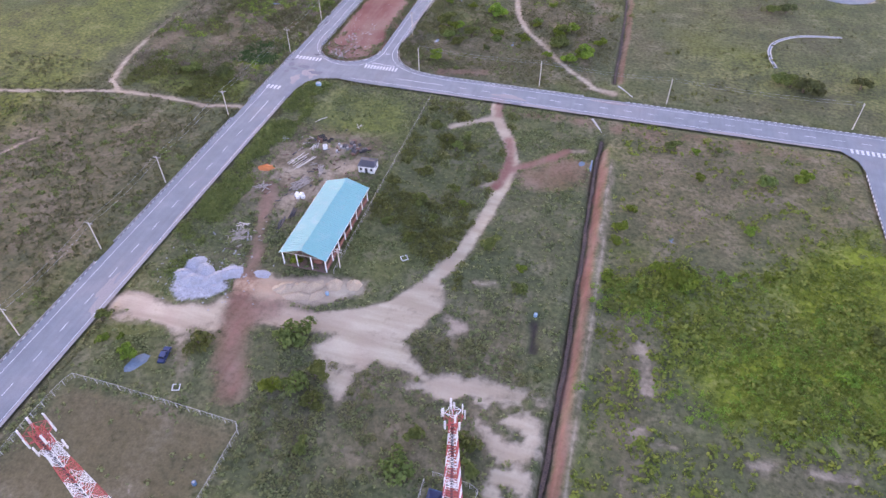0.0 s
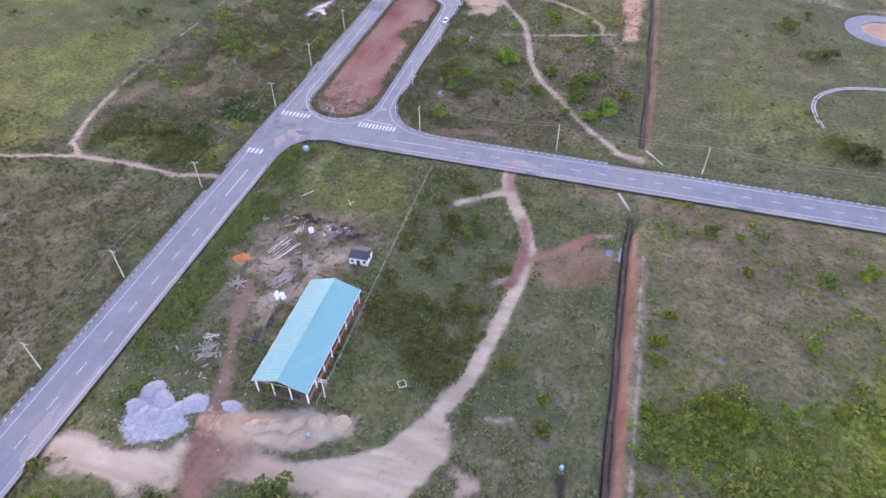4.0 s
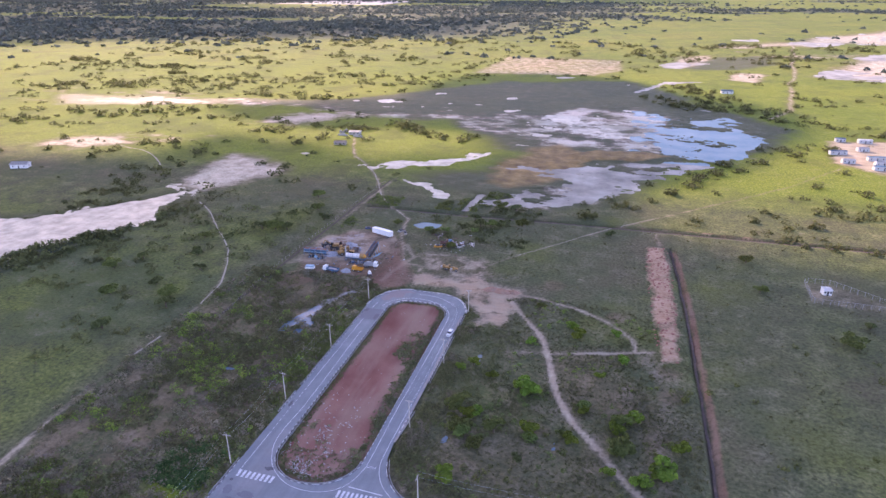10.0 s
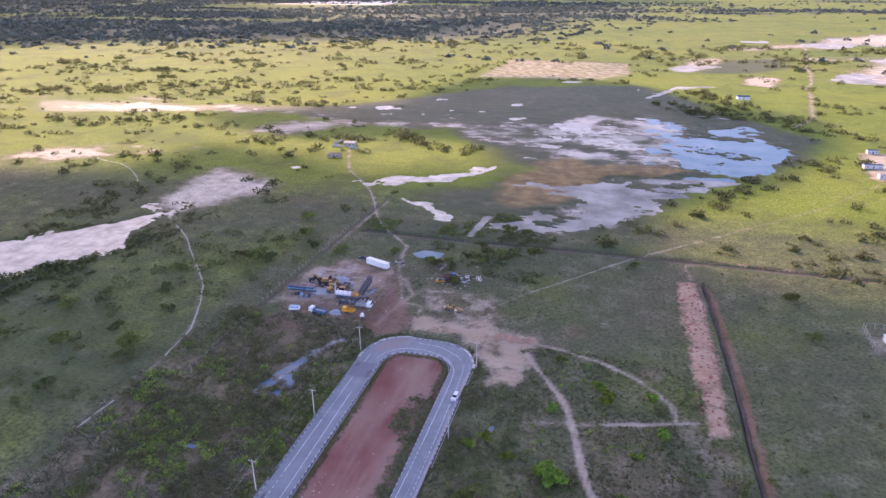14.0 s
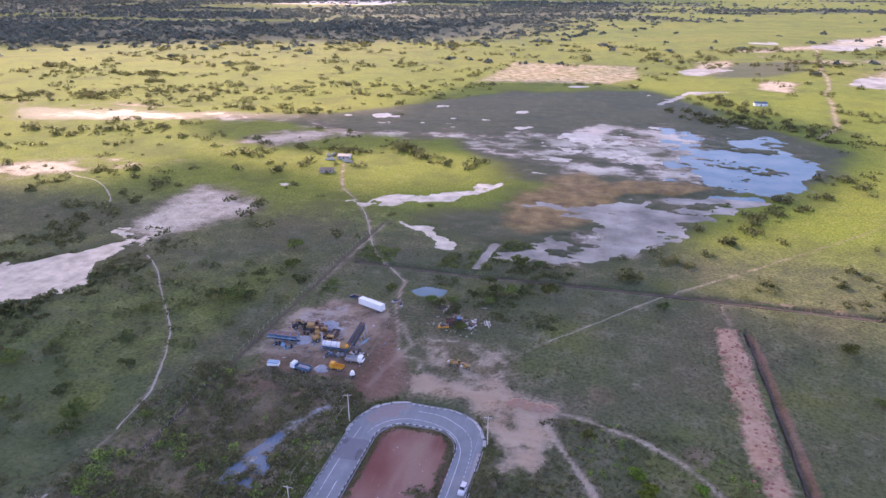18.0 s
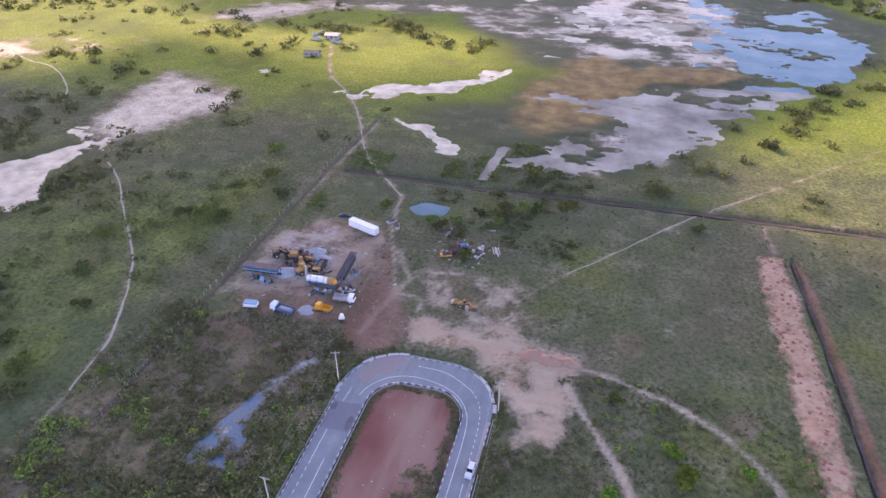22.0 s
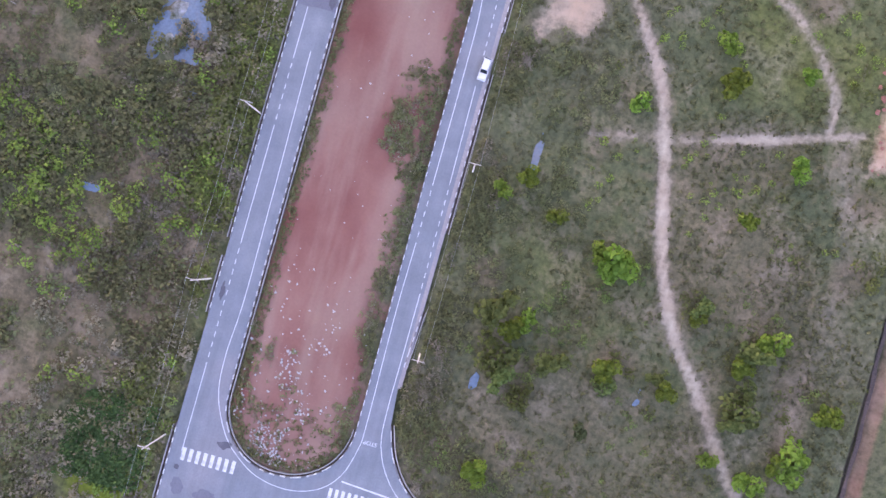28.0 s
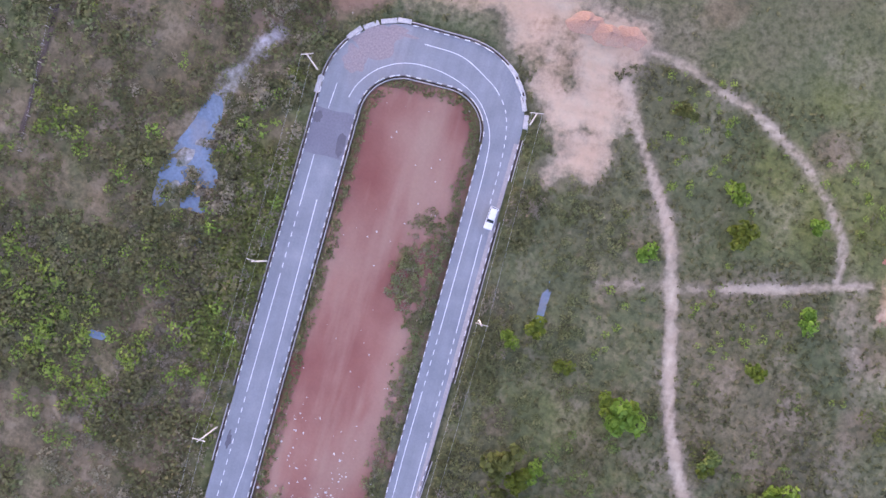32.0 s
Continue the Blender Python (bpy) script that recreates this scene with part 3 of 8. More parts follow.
LUSH_S = [(6.4, 121.7), (20.2, 127.7), (36.8, 128.1), (53.7, 137), (66.4, 151.5), (80.6, 162.6), (86, 142), (74, 86), (57, 85), (38, 84), (29, 91), (25, 102.7), (23.5, 112.8), (12.7, 113.6)]
YELLOW_S = [(50, 131), (64.8, 141), (77.9, 150), (74, 112), (62.8, 106), (55, 118)]
NORTH_OF_SHED = [(-94.6, 194), (-61.5, 191), (-60.7, 169.4), (-87.8, 160), (-100.7, 172)]
RED_PATCH = [(-24, 160), (-9, 173), (0, 171), (0.5, 160), (-8, 152), (-19, 150)]
RIVER = [(-420, 318), (-367, 340), (-337, 354), (-306, 386), (-290, 409), (-279, 408), (-274, 390), (-273, 367), (-281, 345), (-292, 328), (-303, 305), (-313, 288), (-360, 262)]
RUTS = [[(-62, 284), (-44, 282), (-32.7, 283.5), (-18.8, 292.3), (-13, 296)], [(-60, 286.5), (-44, 284), (-32, 285.6), (-20, 294)], [(-38, 254), (-32, 257), (-23.7, 262.6), (-10.4, 265.3)], [(-36, 251), (-30, 254.6), (-22.6, 260), (-10, 263)], [(-71, 298), (-66, 291), (-59.1, 284.3), (-57, 276)], [(-27, 300), (-20, 290), (-14, 270), (-12, 250)], [(-150, 318), (-146, 300), (-141, 285), (-136, 268), (-133, 250)], [(-166, 300), (-160, 280), (-152, 262), (-146, 240), (-142, 220)], [(-162.5, 300), (-157, 280), (-149, 262), (-143, 240), (-139, 220)]]
BARE_SPOTS = [(-72.1, 256.6, 4), (-45.7, 247.7, 5), (-13.4, 252.5, 5), (-75, 224.3, 6), (-8.3, 273.5, 5), (-8.9, 288, 5), (-148, 219, 10), (-131, 229, 7), (-150, 306, 9), (-160, 292, 8), (-140, 262, 7), (-62, 228, 5), (-26, 322, 5), (-52, 344, 6), (-157, 237, 9), (-143, 222, 10), (-133, 232, 6), (-153, 214, 8), (-168, 279, 9), (-153, 279, 7), (-128, 299, 5), (-146, 250, 5)]
OPEN_W = [(-157, 237, 10), (-143, 222, 11), (-133, 232, 6), (-153, 214, 9), (-168, 279, 10), (-153, 279, 8), (-128, 299, 5), (-146, 250, 5), (-150, 307, 12), (-166, 301, 11), (-134, 313, 9), (-160, 318, 10), (-145, 294, 6), (-176, 290, 8), (-177, 262, 7), (-174, 240, 6)]
SHOAL = [(-300, 432), (-304, 477), (-305, 506), (-278, 496), (-250, 464), (-258, 444), (-270, 424), (-282, 412)]
ARC_POND = [(-203, 498), (-181, 514), (-160, 517), (-142, 536), (-125.5, 560), (-124, 550), (-144, 518), (-168, 503), (-190, 493)]
MID_POND = [(-162, 474), (-149, 470), (-129, 452), (-128, 441), (-136, 444), (-146, 456)]
YARD_POND = [(-131.5, 398), (-127.5, 403), (-118, 401.5), (-118.5, 396), (-127, 394)]
STRIP_POND = [(-145.5, 279), (-145.5, 287), (-142.6, 296), (-139.6, 303), (-137, 302), (-136.4, 292), (-134.6, 285), (-135.5, 279)]
PALE_POND = [(-106, 437), (-89, 464), (-76, 488), (-61, 508), (-59, 533), (-47, 548), (-20, 550), (14, 566), (45, 593), (36, 562), (0, 532), (-19, 512), (-33, 482), (-44, 462), (-60, 448), (-84, 437)]
BLUE_POND = [(-8, 652), (12, 688), (24, 728), (43, 726), (58, 690), (74, 668), (73, 632), (53, 597), (18, 572), (0, 574), (-6, 592), (-4, 619)]
WETLAND = [(-420, 712), (-309, 735), (-250, 800), (-185, 905), (-28, 945), (52, 770), (100, 700), (72, 610), (20, 556), (-24, 492), (-47, 456), (-88, 444), (-128, 462), (-152, 482), (-118, 512), (-110, 565), (-150, 620), (-184, 648), (-230, 655), (-285, 671), (-360, 686), (-470, 668), (-600, 640), (-640, 690)]
FLATS = [(-395, 682), (-369, 704), (-316, 696), (-270, 686), (-227, 680), (-194, 699), (-146, 692), (-106, 724), (-66, 752), (-16, 768), (-3, 703), (-16, 654), (-8, 614), (-14, 577), (-57, 571), (-91, 579), (-128, 605), (-178, 632), (-228, 648), (-266, 630), (-300, 620), (-350, 640)]
SILVER = [(-112, 655), (-108, 712), (-71, 750), (-30, 762), (4, 738), (8, 690), (0, 637), (6, 580), (-33, 570), (-55, 625), (-80, 648)]
OCHRE_BAR = [(-62, 570), (-48, 582), (-15, 586), (3, 579), (-20, 559), (-48, 556), (-59, 539)]
SALT_W = [(-470, 655), (-430, 700), (-385, 700), (-352, 655), (-380, 630), (-430, 640)]
BROWN_FLAT = [(-100, 580), (-78, 590), (-60, 572), (-57, 530), (-62, 507), (-79, 489), (-96, 474), (-110, 486), (-116, 531)]
PALE_FIELD = [(-233, 970), (-222, 1170), (-47, 1160), (-44, 1040), (-80, 985)]
LAGOON_E = [(247, 1506), (344, 1685), (528, 1889), (630, 1950), (512, 1598), (423, 1529), (366, 1560), (284, 1449)]
LAGOON_F = [(192, 1043), (249, 1146), (334, 1330), (470, 1420), (400, 1100), (329, 1044), (258, 1020), (223, 1030)]
LAGOON_G = [(12, 1096), (39, 1205), (82, 1275), (70, 1165), (27, 1085)]
LAGOON_H = [(138, 1500), (190, 1700), (230, 1654), (180, 1495)]
MUD_FAR = [(23, 1085), (85, 1247), (184, 1290), (182, 1182), (110, 1096), (48, 1067)]
MUD_FAR_S = [(88, 990), (113, 1066), (140, 1060), (119, 980)]
CREEK_N = [(-28, 866), (-6, 922), (20, 942), (50, 954)]
POOLS = [(-91.7, 66.8, 2.0, 3.4), (-3.7, 169.1, 1.3, 1.8), (24.1, 140.2, 1.6, 1.2), (-69.9, 281, 0.55, 4.6), (-148, 253.2, 2.0, 0.9), (-134.8, 274.6, 0.8, 2.6), (-70.8, 237.6, 0.75, 2.4), (-40.6, 242.2, 0.5, 2.4)]
BRIGHT_POOLS = [(-272, 742, 11), (-262, 740, 6), (-232, 800, 8), (-150, 790, 7), (-305, 735, 5), (-205, 745, 4), (-110, 960, 14), (-104, 968, 8), (-255, 520, 4), (-176, 745, 5), (-140, 720, 8), (-132, 726, 5)]


def road_gap(x, y):
    """Signed distance to the edge of the asphalt, positive on it."""
    x, y = np.asarray(x, float), np.asarray(y, float)
    out = np.full(x.shape, -9.0)
    near = (y < 333) & (((x > -130) & (x < -72)) | ((y > 186) & (y < 240)) | ((x > 70) & (x < 98) & (y < 200)))
    out[near] = np.minimum(inside_gap(x[near], y[near], OUTER), -inside_gap(x[near], y[near], MEDIAN))
    return out


def ground_height(x, y):
    x, y = np.asarray(x, float), np.asarray(y, float)
    wx, wy = x + 3.0 * (fbm(x, y, 11, 5) - 0.5), y + 3.0 * (fbm(x, y, 11, 9) - 0.5)
    far = step(430, 620, y)
    vast = 1 + 2.2 * step(1000, 1300, y)
    fx, fy = x + (14 + 30 * far) * vast * (fbm(x, y, 40, 21, 5) - 0.5), y + (14 + 30 * far) * vast * (fbm(x, y, 40, 27, 5) - 0.5)
    z = 0.05 + 0.22 * fbm(x, y, 14, 3) + 0.5 * (fbm(x, y, 90, 12) - 0.4).clip(0) * step(250, 700, np.hypot(x + 60, y - 200))
    z = z + 0.14 * (vnoise(x, y, 2.6, 40) - 0.5)
    # ditches and their spoil
    for line, wide, deep in ((DITCH_S, 3.2, 1.8), (DITCH_N, 2.8, 1.5), (DITCH_H, 4.4, 1.5), (DITCH_W, 2.0, 0.2), (CANAL, 4.0, 0.9)):
        z = z - deep * strip(wx * 0.5 + x * 0.5, wy * 0.5 + y * 0.5, line, wide * 0.84, wide * 0.2)
    z = z + 0.9 * strip(x, y, [(5.4, -60), (5.6, 62), (5.4, 107), (4.9, 133), (4.4, 172)], 3.4, 1.3) * (0.5 + fbm(x, y, 5, 31))
    z = z + 0.8 * patch(x, y, ORANGE, 1.8) * (0.3 + fbm(x, y, 6, 33))
    z = z - 1.3 * step(-0.4, 0.5, inside_gap(x, y, [(-7.9, 103.5), (-6.2, 103.6), (-4.6, 93.6), (-6.5, 93)]))
    # ponds
    rx_, ry_ = x + 26 * (fbm(x, y, 22, 45, 5) - 0.5), y + 26 * (fbm(x, y, 22, 47, 5) - 0.5)
    rx_, ry_ = rx_ + 9 * (fbm(x, y, 6, 57, 3) - 0.5), ry_ + 9 * (fbm(x, y, 6, 58, 3) - 0.5)
    z = z - 0.9 * patch(rx_, ry_, RIVER, 4)
    z = z - 0.5 * patch(rx_, ry_, [(-291, 405), (-306, 428), (-290, 436), (-272, 428), (-276, 404)], 5) * step(0.46, 0.56, fbm(x, y, 7, 59, 3))
    rag_x, rag_y = 16 * (fbm(x, y, 9, 131, 3) - 0.5), 16 * (fbm(x, y, 9, 135, 3) - 0.5)
    for line, soft in ((ARC_POND, 4), (MID_POND, 4)):
        z = z - 0.75 * patch(0.5 * fx + 0.5 * rx_ + 0.6 * rag_x, 0.5 * fy + 0.5 * ry_ + 0.6 * rag_y, line, soft) * (step(0.26, 0.44, fbm(x, y, 9, 139, 4)) if line is ARC_POND else 1)
    z = z - 0.80 * patch(0.5 * fx + 0.5 * rx_ + rag_x, 0.5 * fy + 0.5 * ry_ + rag_y, BLUE_POND, 9)
    z = z - 0.52 * patch(fx + rag_x, fy + rag_y, SILVER, 16) * step(0.535, 0.60, fbm(x * 0.8, y * 0.9, 15, 137, 5))
    for line in (LAGOON_E, LAGOON_F, LAGOON_G, LAGOON_H):
        z = z - 0.9 * patch(0.5 * fx + 0.5 * x, 0.5 * fy + 0.5 * y, line, 14) * step(0.50, 0.58, fbm(x * 0.45, y * 0.9, 42, 49, 5))
    z = z - 0.70 * patch(0.5 * fx + 0.5 * x + rag_x, 0.5 * fy + 0.5 * y + rag_y, PALE_POND, 12) * step(0.28, 0.50, fbm(x * 0.7, y * 1.1, 26, 63, 5) + 0.04)
    z = z - 0.9 * patch(wx, wy, YARD_POND, 1.6) - 0.62 * patch(wx, wy, STRIP_POND, 1.6) * step(0.34, 0.5, fbm(x, y, 3.2, 68)) - 1.0 * strip(fx, fy, CREEK_N, 9, 3)
    for cx, cy, rx, ry in POOLS + [(a, c, r, r * 0.9) for a, c, r in BRIGHT_POOLS]:
        near = (np.abs(x - cx) < 3.0 * rx + 3) & (np.abs(y - cy) < 3.0 * ry + 3)
        if near.any():
            d = np.hypot((wx[near] - cx) / rx, (wy[near] - cy) / ry) + 1.4 * (fbm(x[near], y[near], 0.8 * (rx + ry) / 2, 66) - 0.5)
            z[near] -= 0.62 * (1 - step(0.45, 1.2, d))
    reeds = patch(fx, fy, WETLAND, 14)
    z = z - reeds * 0.42 * step(0.60, 0.70, fbm(x * 0.45, y * 1.1, 40, 61, 6)) * step(-380, -150, x) * (1 - 0.65 * step(-30, 60, inside_gap(x, y, [(-420, 712), (-180, 905), (-28, 945), (-60, 760), (-200, 700)])))
    z = z + reeds * (0.34 * (fbm(x * 0.7, y * 1.2, 13, 64, 3) - 0.5) + 0.30 * (vnoise(x * 0.7, y, 6.0, 67) - 0.5))
    islands = patch(fx, fy, BLUE_POND, 8) * step(0.555, 0.61, fbm(x * 0.8, y * 1.2, 19, 71, 5)) + patch(fx, fy, PALE_POND, 8) * step(0.63, 0.69, fbm(x * 0.7, y * 1.4, 22, 76, 5)) + 0.9 * patch(x + rag_x, y + rag_y, OCHRE_BAR, 5)
    z = z + 0.85 * islands
    shoal = patch(fx, fy, SHOAL, 12)
    z = z - shoal * 0.36 * step(0.56, 0.66, fbm(x, y, 9, 81)) * step(450, 425, y)
    # bed under the roads and their drains
    road = road_gap(x, y)
    z = z * step(0.5, 5.0, -road) - 0.62 * step(-1.35, -1.0, road)
    z = np.where(np.hypot(x - 93, y - 333) < 16.2, -0.25, z)
    return z


def ground_z(x, y):
    return float(ground_height(np.array([x]), np.array([y]))[0])


def ground_masks(x, y):
    """Earth (sand, laterite, lush, ochre) and cover (wet, dry, gravel, wood)."""
    near = 1 - step(350, 480, y)
    wx, wy = x + (2.0 + 5 * (1 - near)) * (fbm(x, y, 8, 5) - 0.5), y + (2.0 + 5 * (1 - near)) * (fbm(x, y, 8, 9) - 0.5)
    fx, fy = x + 40 * (fbm(x, y, 60, 21) - 0.5), y + 40 * (fbm(x, y, 60, 27) - 0.5)
    blot = fbm(x, y, 5.5, 91)
    sand = np.maximum.reduce([
        strip(wx * 0.5 + x * 0.5, wy * 0.5 + y * 0.5, DIRT_ROAD, 3.8, 0.9), 0.95 * patch(wx, wy, APRON, 1.6) * (0.42 + 0.6 * step(0.36, 0.56, fbm(x * 0.8 - y * 0.4, y * 1.5 + x * 0.5, 7, 99) - 0.02 + 0.14 * step(78, 84, y))), 0.95 * patch(wx, wy, SAND_S, 2.4) * step(0.36, 0.60, fbm(x * 0.8 - y * 0.4, y * 1.5 + x * 0.5, 6, 98) + 0.09),
        0.86 * patch(wx, wy, SAND_N, 4.5) * (0.40 + 0.62 * step(0.34, 0.62, fbm(x * 0.7 + y * 0.5, y * 0.9 - x * 0.5, 5, 89) + 0.06)), 0.95 * strip(0.6 * x + 0.4 * wx, 0.6 * y + 0.4 * wy, PATH_A, 2.4, 1.2) * (0.80 + 0.2 * step(0.32, 0.5, fbm(x, y, 16, 93))), 0.85 * strip(0.6 * x + 0.4 * wx, 0.6 * y + 0.4 * wy, PATH_B, 1.9, 1.3) * (0.62 + 0.35 * step(0.36, 0.55, fbm(x, y, 16, 94))), 0.85 * strip(0.6 * x + 0.4 * wx, 0.6 * y + 0.4 * wy, PATH_C, 1.7, 1.3) * (0.62 + 0.35 * step(0.36, 0.55, fbm(x, y, 16, 94))),
        0.95 * strip(0.6 * x + 0.4 * wx, 0.6 * y + 0.4 * wy, LEFT_ROAD, 2.0, 1.2) * (0.80 + 0.2 * step(0.32, 0.5, fbm(x, y, 16, 93))), 0.95 * strip(0.6 * x + 0.4 * wx, 0.6 * y + 0.4 * wy, LEFT_SPUR, 1.9, 1.2) * (0.80 + 0.2 * step(0.32, 0.5, fbm(x, y, 16, 93))), 1.0 * strip(0.85 * x + 0.15 * wx, 0.85 * y + 0.15 * wy, TRAIL_W, 0.8, 0.9) * (0.36 + 0.40 * np.maximum(step(0.40, 0.56, fbm(x, y, 22, 93)), step(290, 320, y))), 0.85 * strip(0.6 * x + 0.4 * wx, 0.6 * y + 0.4 * wy, PATH_D, 1.6, 1.35) * (0.62 + 0.35 * step(0.36, 0.55, fbm(x, y, 16, 94))), 0.85 * strip(0.6 * x + 0.4 * wx, 0.6 * y + 0.4 * wy, PATH_E, 0.6, 1.2) * (0.62 + 0.35 * step(0.36, 0.55, fbm(x, y, 16, 94))),
        0.7 * strip(fx * 0.4 + x * 0.6, fy * 0.4 + y * 0.6, PATH_FAR, 4, 3), 0.75 * patch(fx, fy, MUD_FAR_S, 8), 0.8 * patch(fx, fy, LAGOON_F, 24), 0.8 * patch(fx, fy, LAGOON_E, 30), 0.7 * patch(fx, fy, LAGOON_G, 12), 0.7 * strip(fx, fy, [(120, 1360), (200, 1480), (330, 1560), (520, 1640)], 60, 40) * step(0.42, 0.56, fbm(x * 0.35, y, 50, 85, 4)), 0.7 * strip(fx, fy, [(60, 1240), (200, 1290), (420, 1330)], 50, 30) * step(0.44, 0.58, fbm(x * 0.35, y, 50, 84, 4)), 0.47 * patch(0.3 * fx + 0.7 * x, 0.3 * fy + 0.7 * y, PALE_FIELD, 8) * (0.6 + 0.8 * blot), 1.0 * patch(fx, fy, SHOAL, 12) * (0.75 + 0.4 * blot),
        0.66 * patch(wx, wy, [(-170, 336), (-170, 370), (-158, 381), (-142, 384), (-130, 374), (-131, 350), (-146, 340)], 4) * (0.7 + 0.5 * step(0.35, 0.6, blot)), 0.6 * strip(wx, wy, [(-124, 330), (-121, 345), (-118, 358), (-126, 370)], 3.0, 1.6), 0.62 * patch(wx, wy, BARE_N, 6) * step(0.40, 0.62, blot), 0.38 * patch(wx, wy, [(-98, 126), (-80, 112), (-66, 142), (-64, 158), (-74, 164), (-96, 162), (-100, 146)], 5) * (0.65 + 0.6 * step(0.32, 0.58, blot)), 0.8 * strip(wx, wy, [(-5.5, 215.2), (2, 212.8)], 3.5, 1.2), 0.36 * strip(wx, wy, [(-16, 301), (-11, 284), (-9, 270), (-11, 256), (-12, 242)], 3.0, 2.4) * (0.4 + blot),
        0.6 * strip(wx, wy, [(23.5, 77), (33, 78.4), (41, 77.4), (50, 79.4), (60, 79)], 2.6, 1.3) * step(0.4, 0.55, blot), 0.5 * strip(wx, wy, [(17.3, 106), (20.4, 92), (19, 80), (16.4, 66)], 5, 2) * step(0.4, 0.6, blot),
        strip(wx, wy, [(-36.5, 186), (-48, 178)], 2.6, 1.2), 0.8 * patch(wx, wy, [(-29.3, 99.7), (-22.5, 98.4), (-20.8, 95.8), (-24.8, 91.1)], 1.6) * step(0.4, 0.55, blot), 0.7 * strip(wx, wy, [(-99, 112), (-95, 115), (-90, 117)], 4, 2) * step(0.4, 0.6, blot), 0.7 * strip(wx, wy, [(-7.5, 174), (-4, 175)], 3, 1.5), 0.6 * strip(wx, wy, [(-24, 111), (-19, 112)], 2, 1), 0.6 * strip(wx, wy, [(-28, 152), (-30, 149)], 3, 1.2),
        0.95 * strip(fx, fy, [(-450, 505), (-400, 530), (-350, 590), (-300, 650)], 30, 16) * step(0.40, 0.58, fbm(x * 0.6, y, 30, 86, 5)), 0.66 * strip(fx, fy, [(-640, 690), (-520, 690), (-420, 700)], 60, 30) * step(0.42, 0.58, fbm(x * 0.5, y, 34, 87, 5)), 0.7 * patch(fx, fy, [(-345, 640), (-300, 690), (-250, 690), (-270, 650)], 14) * step(0.40, 0.56, fbm(x * 0.5, y, 24, 88, 5)), 0.85 * patch(wx, wy, [(112, 590), (124, 660), (170, 668), (172, 575), (146, 560), (130, 572)], 5),
        0.7 * patch(wx, wy, [(70, 356), (84, 350), (110, 362), (120, 345), (96, 350)], 3), 0.34 * patch(wx, wy, [(49, 376), (60, 376), (80, 357), (76, 354), (48, 355.5)], 2),
        0.75 * strip(wx, wy, [(-182, 122), (-177, 136)], 1.6, 0.8), 0.66 * strip(0.8 * x + 0.2 * wx, 0.8 * y + 0.2 * wy, [(-170.8, 396), (-170.6, 424), (-169, 475)], 1.3, 0.9), patch(wx, wy, [(80, 326), (84, 344), (104, 345), (106, 322), (92, 318)], 1.0), 0.5 * strip(wx, wy, [(-9, 399), (-9.6, 417)], 2.2, 1.4), 0.55 * strip(wx, wy, [(6.0, 30), (6.0, 130), (5.4, 172)], 1.6, 1.0), 0.9 * patch(wx, wy, [(-73, 99), (-62, 103), (-50, 104), (-49.5, 100), (-57, 94), (-68, 91.5)], 2.0)])
    sand = sand * (1 - 0.75 * strip(wx, wy, RED_LANE, 5.4, 2.4)) * (1 - 0.5 * patch(wx, wy, [(-80, 84), (-77, 92), (-66, 93), (-66, 87), (-72, 80)], 3))
    red = np.maximum.reduce([
        patch(wx, wy, MEDIAN, 2.6) * (1 - 0.55 * (1 - step(1.2, 3.4, inside_gap(x, y, MEDIAN))) * step(0.35, 0.55, fbm(x, y, 7, 95)) - 0.7 * (1 - step(1.0, 5.0, line_gap(x, y, [(-94.5, 288), (-95.5, 280), (-91, 272), (-90, 256), (-90, 240)]))) * step(0.42, 0.56, fbm(x, y, 5, 97))), 0.60 * strip(wx, wy, RED_LANE[:4], 4.6, 2.2) * (0.75 + 0.4 * blot), 0.66 * strip(wx, wy, [(-79.4, 98), (-76.6, 87), (-71.4, 74), (-67, 66)], 7.6, 4.0), 0.62 * patch(wx, wy, [(-80, 84), (-77, 92), (-66, 93), (-66, 87), (-72, 80)], 3), 0.8 * strip(wx, wy, SPUR_RED, 3.5, 1.6), 0.50 * patch(wx, wy, RED_PATCH, 5),
        0.8 * strip(wx, wy, [(-26.5, 150), (-24.9, 159), (-26, 168), (-28.5, 176)], 3.4, 1.2), 0.8 * strip(wx, wy, [(-34, 189), (-36.5, 198)], 3.0, 1.2), 0.52 * patch(wx, wy, YARD, 4) * step(-142, -124, x), 0.36 * patch(wx, wy, YARD, 4), 0.40 * patch(wx, wy, YARD_S, 6) * (0.7 + 0.6 * blot),
        # ditch east banks below: red earth plus the tone of the lit slope
        0.45 * strip(wx, wy, [(6, 190), (30, 192), (60, 191)], 8, 3) * blot * 1.6, 0.5 * strip(wx, wy, [(-30, 193), (-5, 192)], 6, 3) * blot * 1.5, 0.72 * strip(wx, wy, [(3.9, 30), (3.6, 107), (3.2, 133), (2.6, 178)], 2.6, 0.9), 0.5 * strip(wx, wy, [(-62, 213), (-46, 216)], 6, 3), 0.6 * strip(wx, wy, [(3.4, 222), (3.2, 255), (2.6, 286), (1.9, 326), (0.2, 364), (-1.9, 396)], 2.4, 0.9), 0.45 * strip(wx, wy, [(-30, 424.2), (60, 424), (400, 423.6)], 1.8, 0.9)])
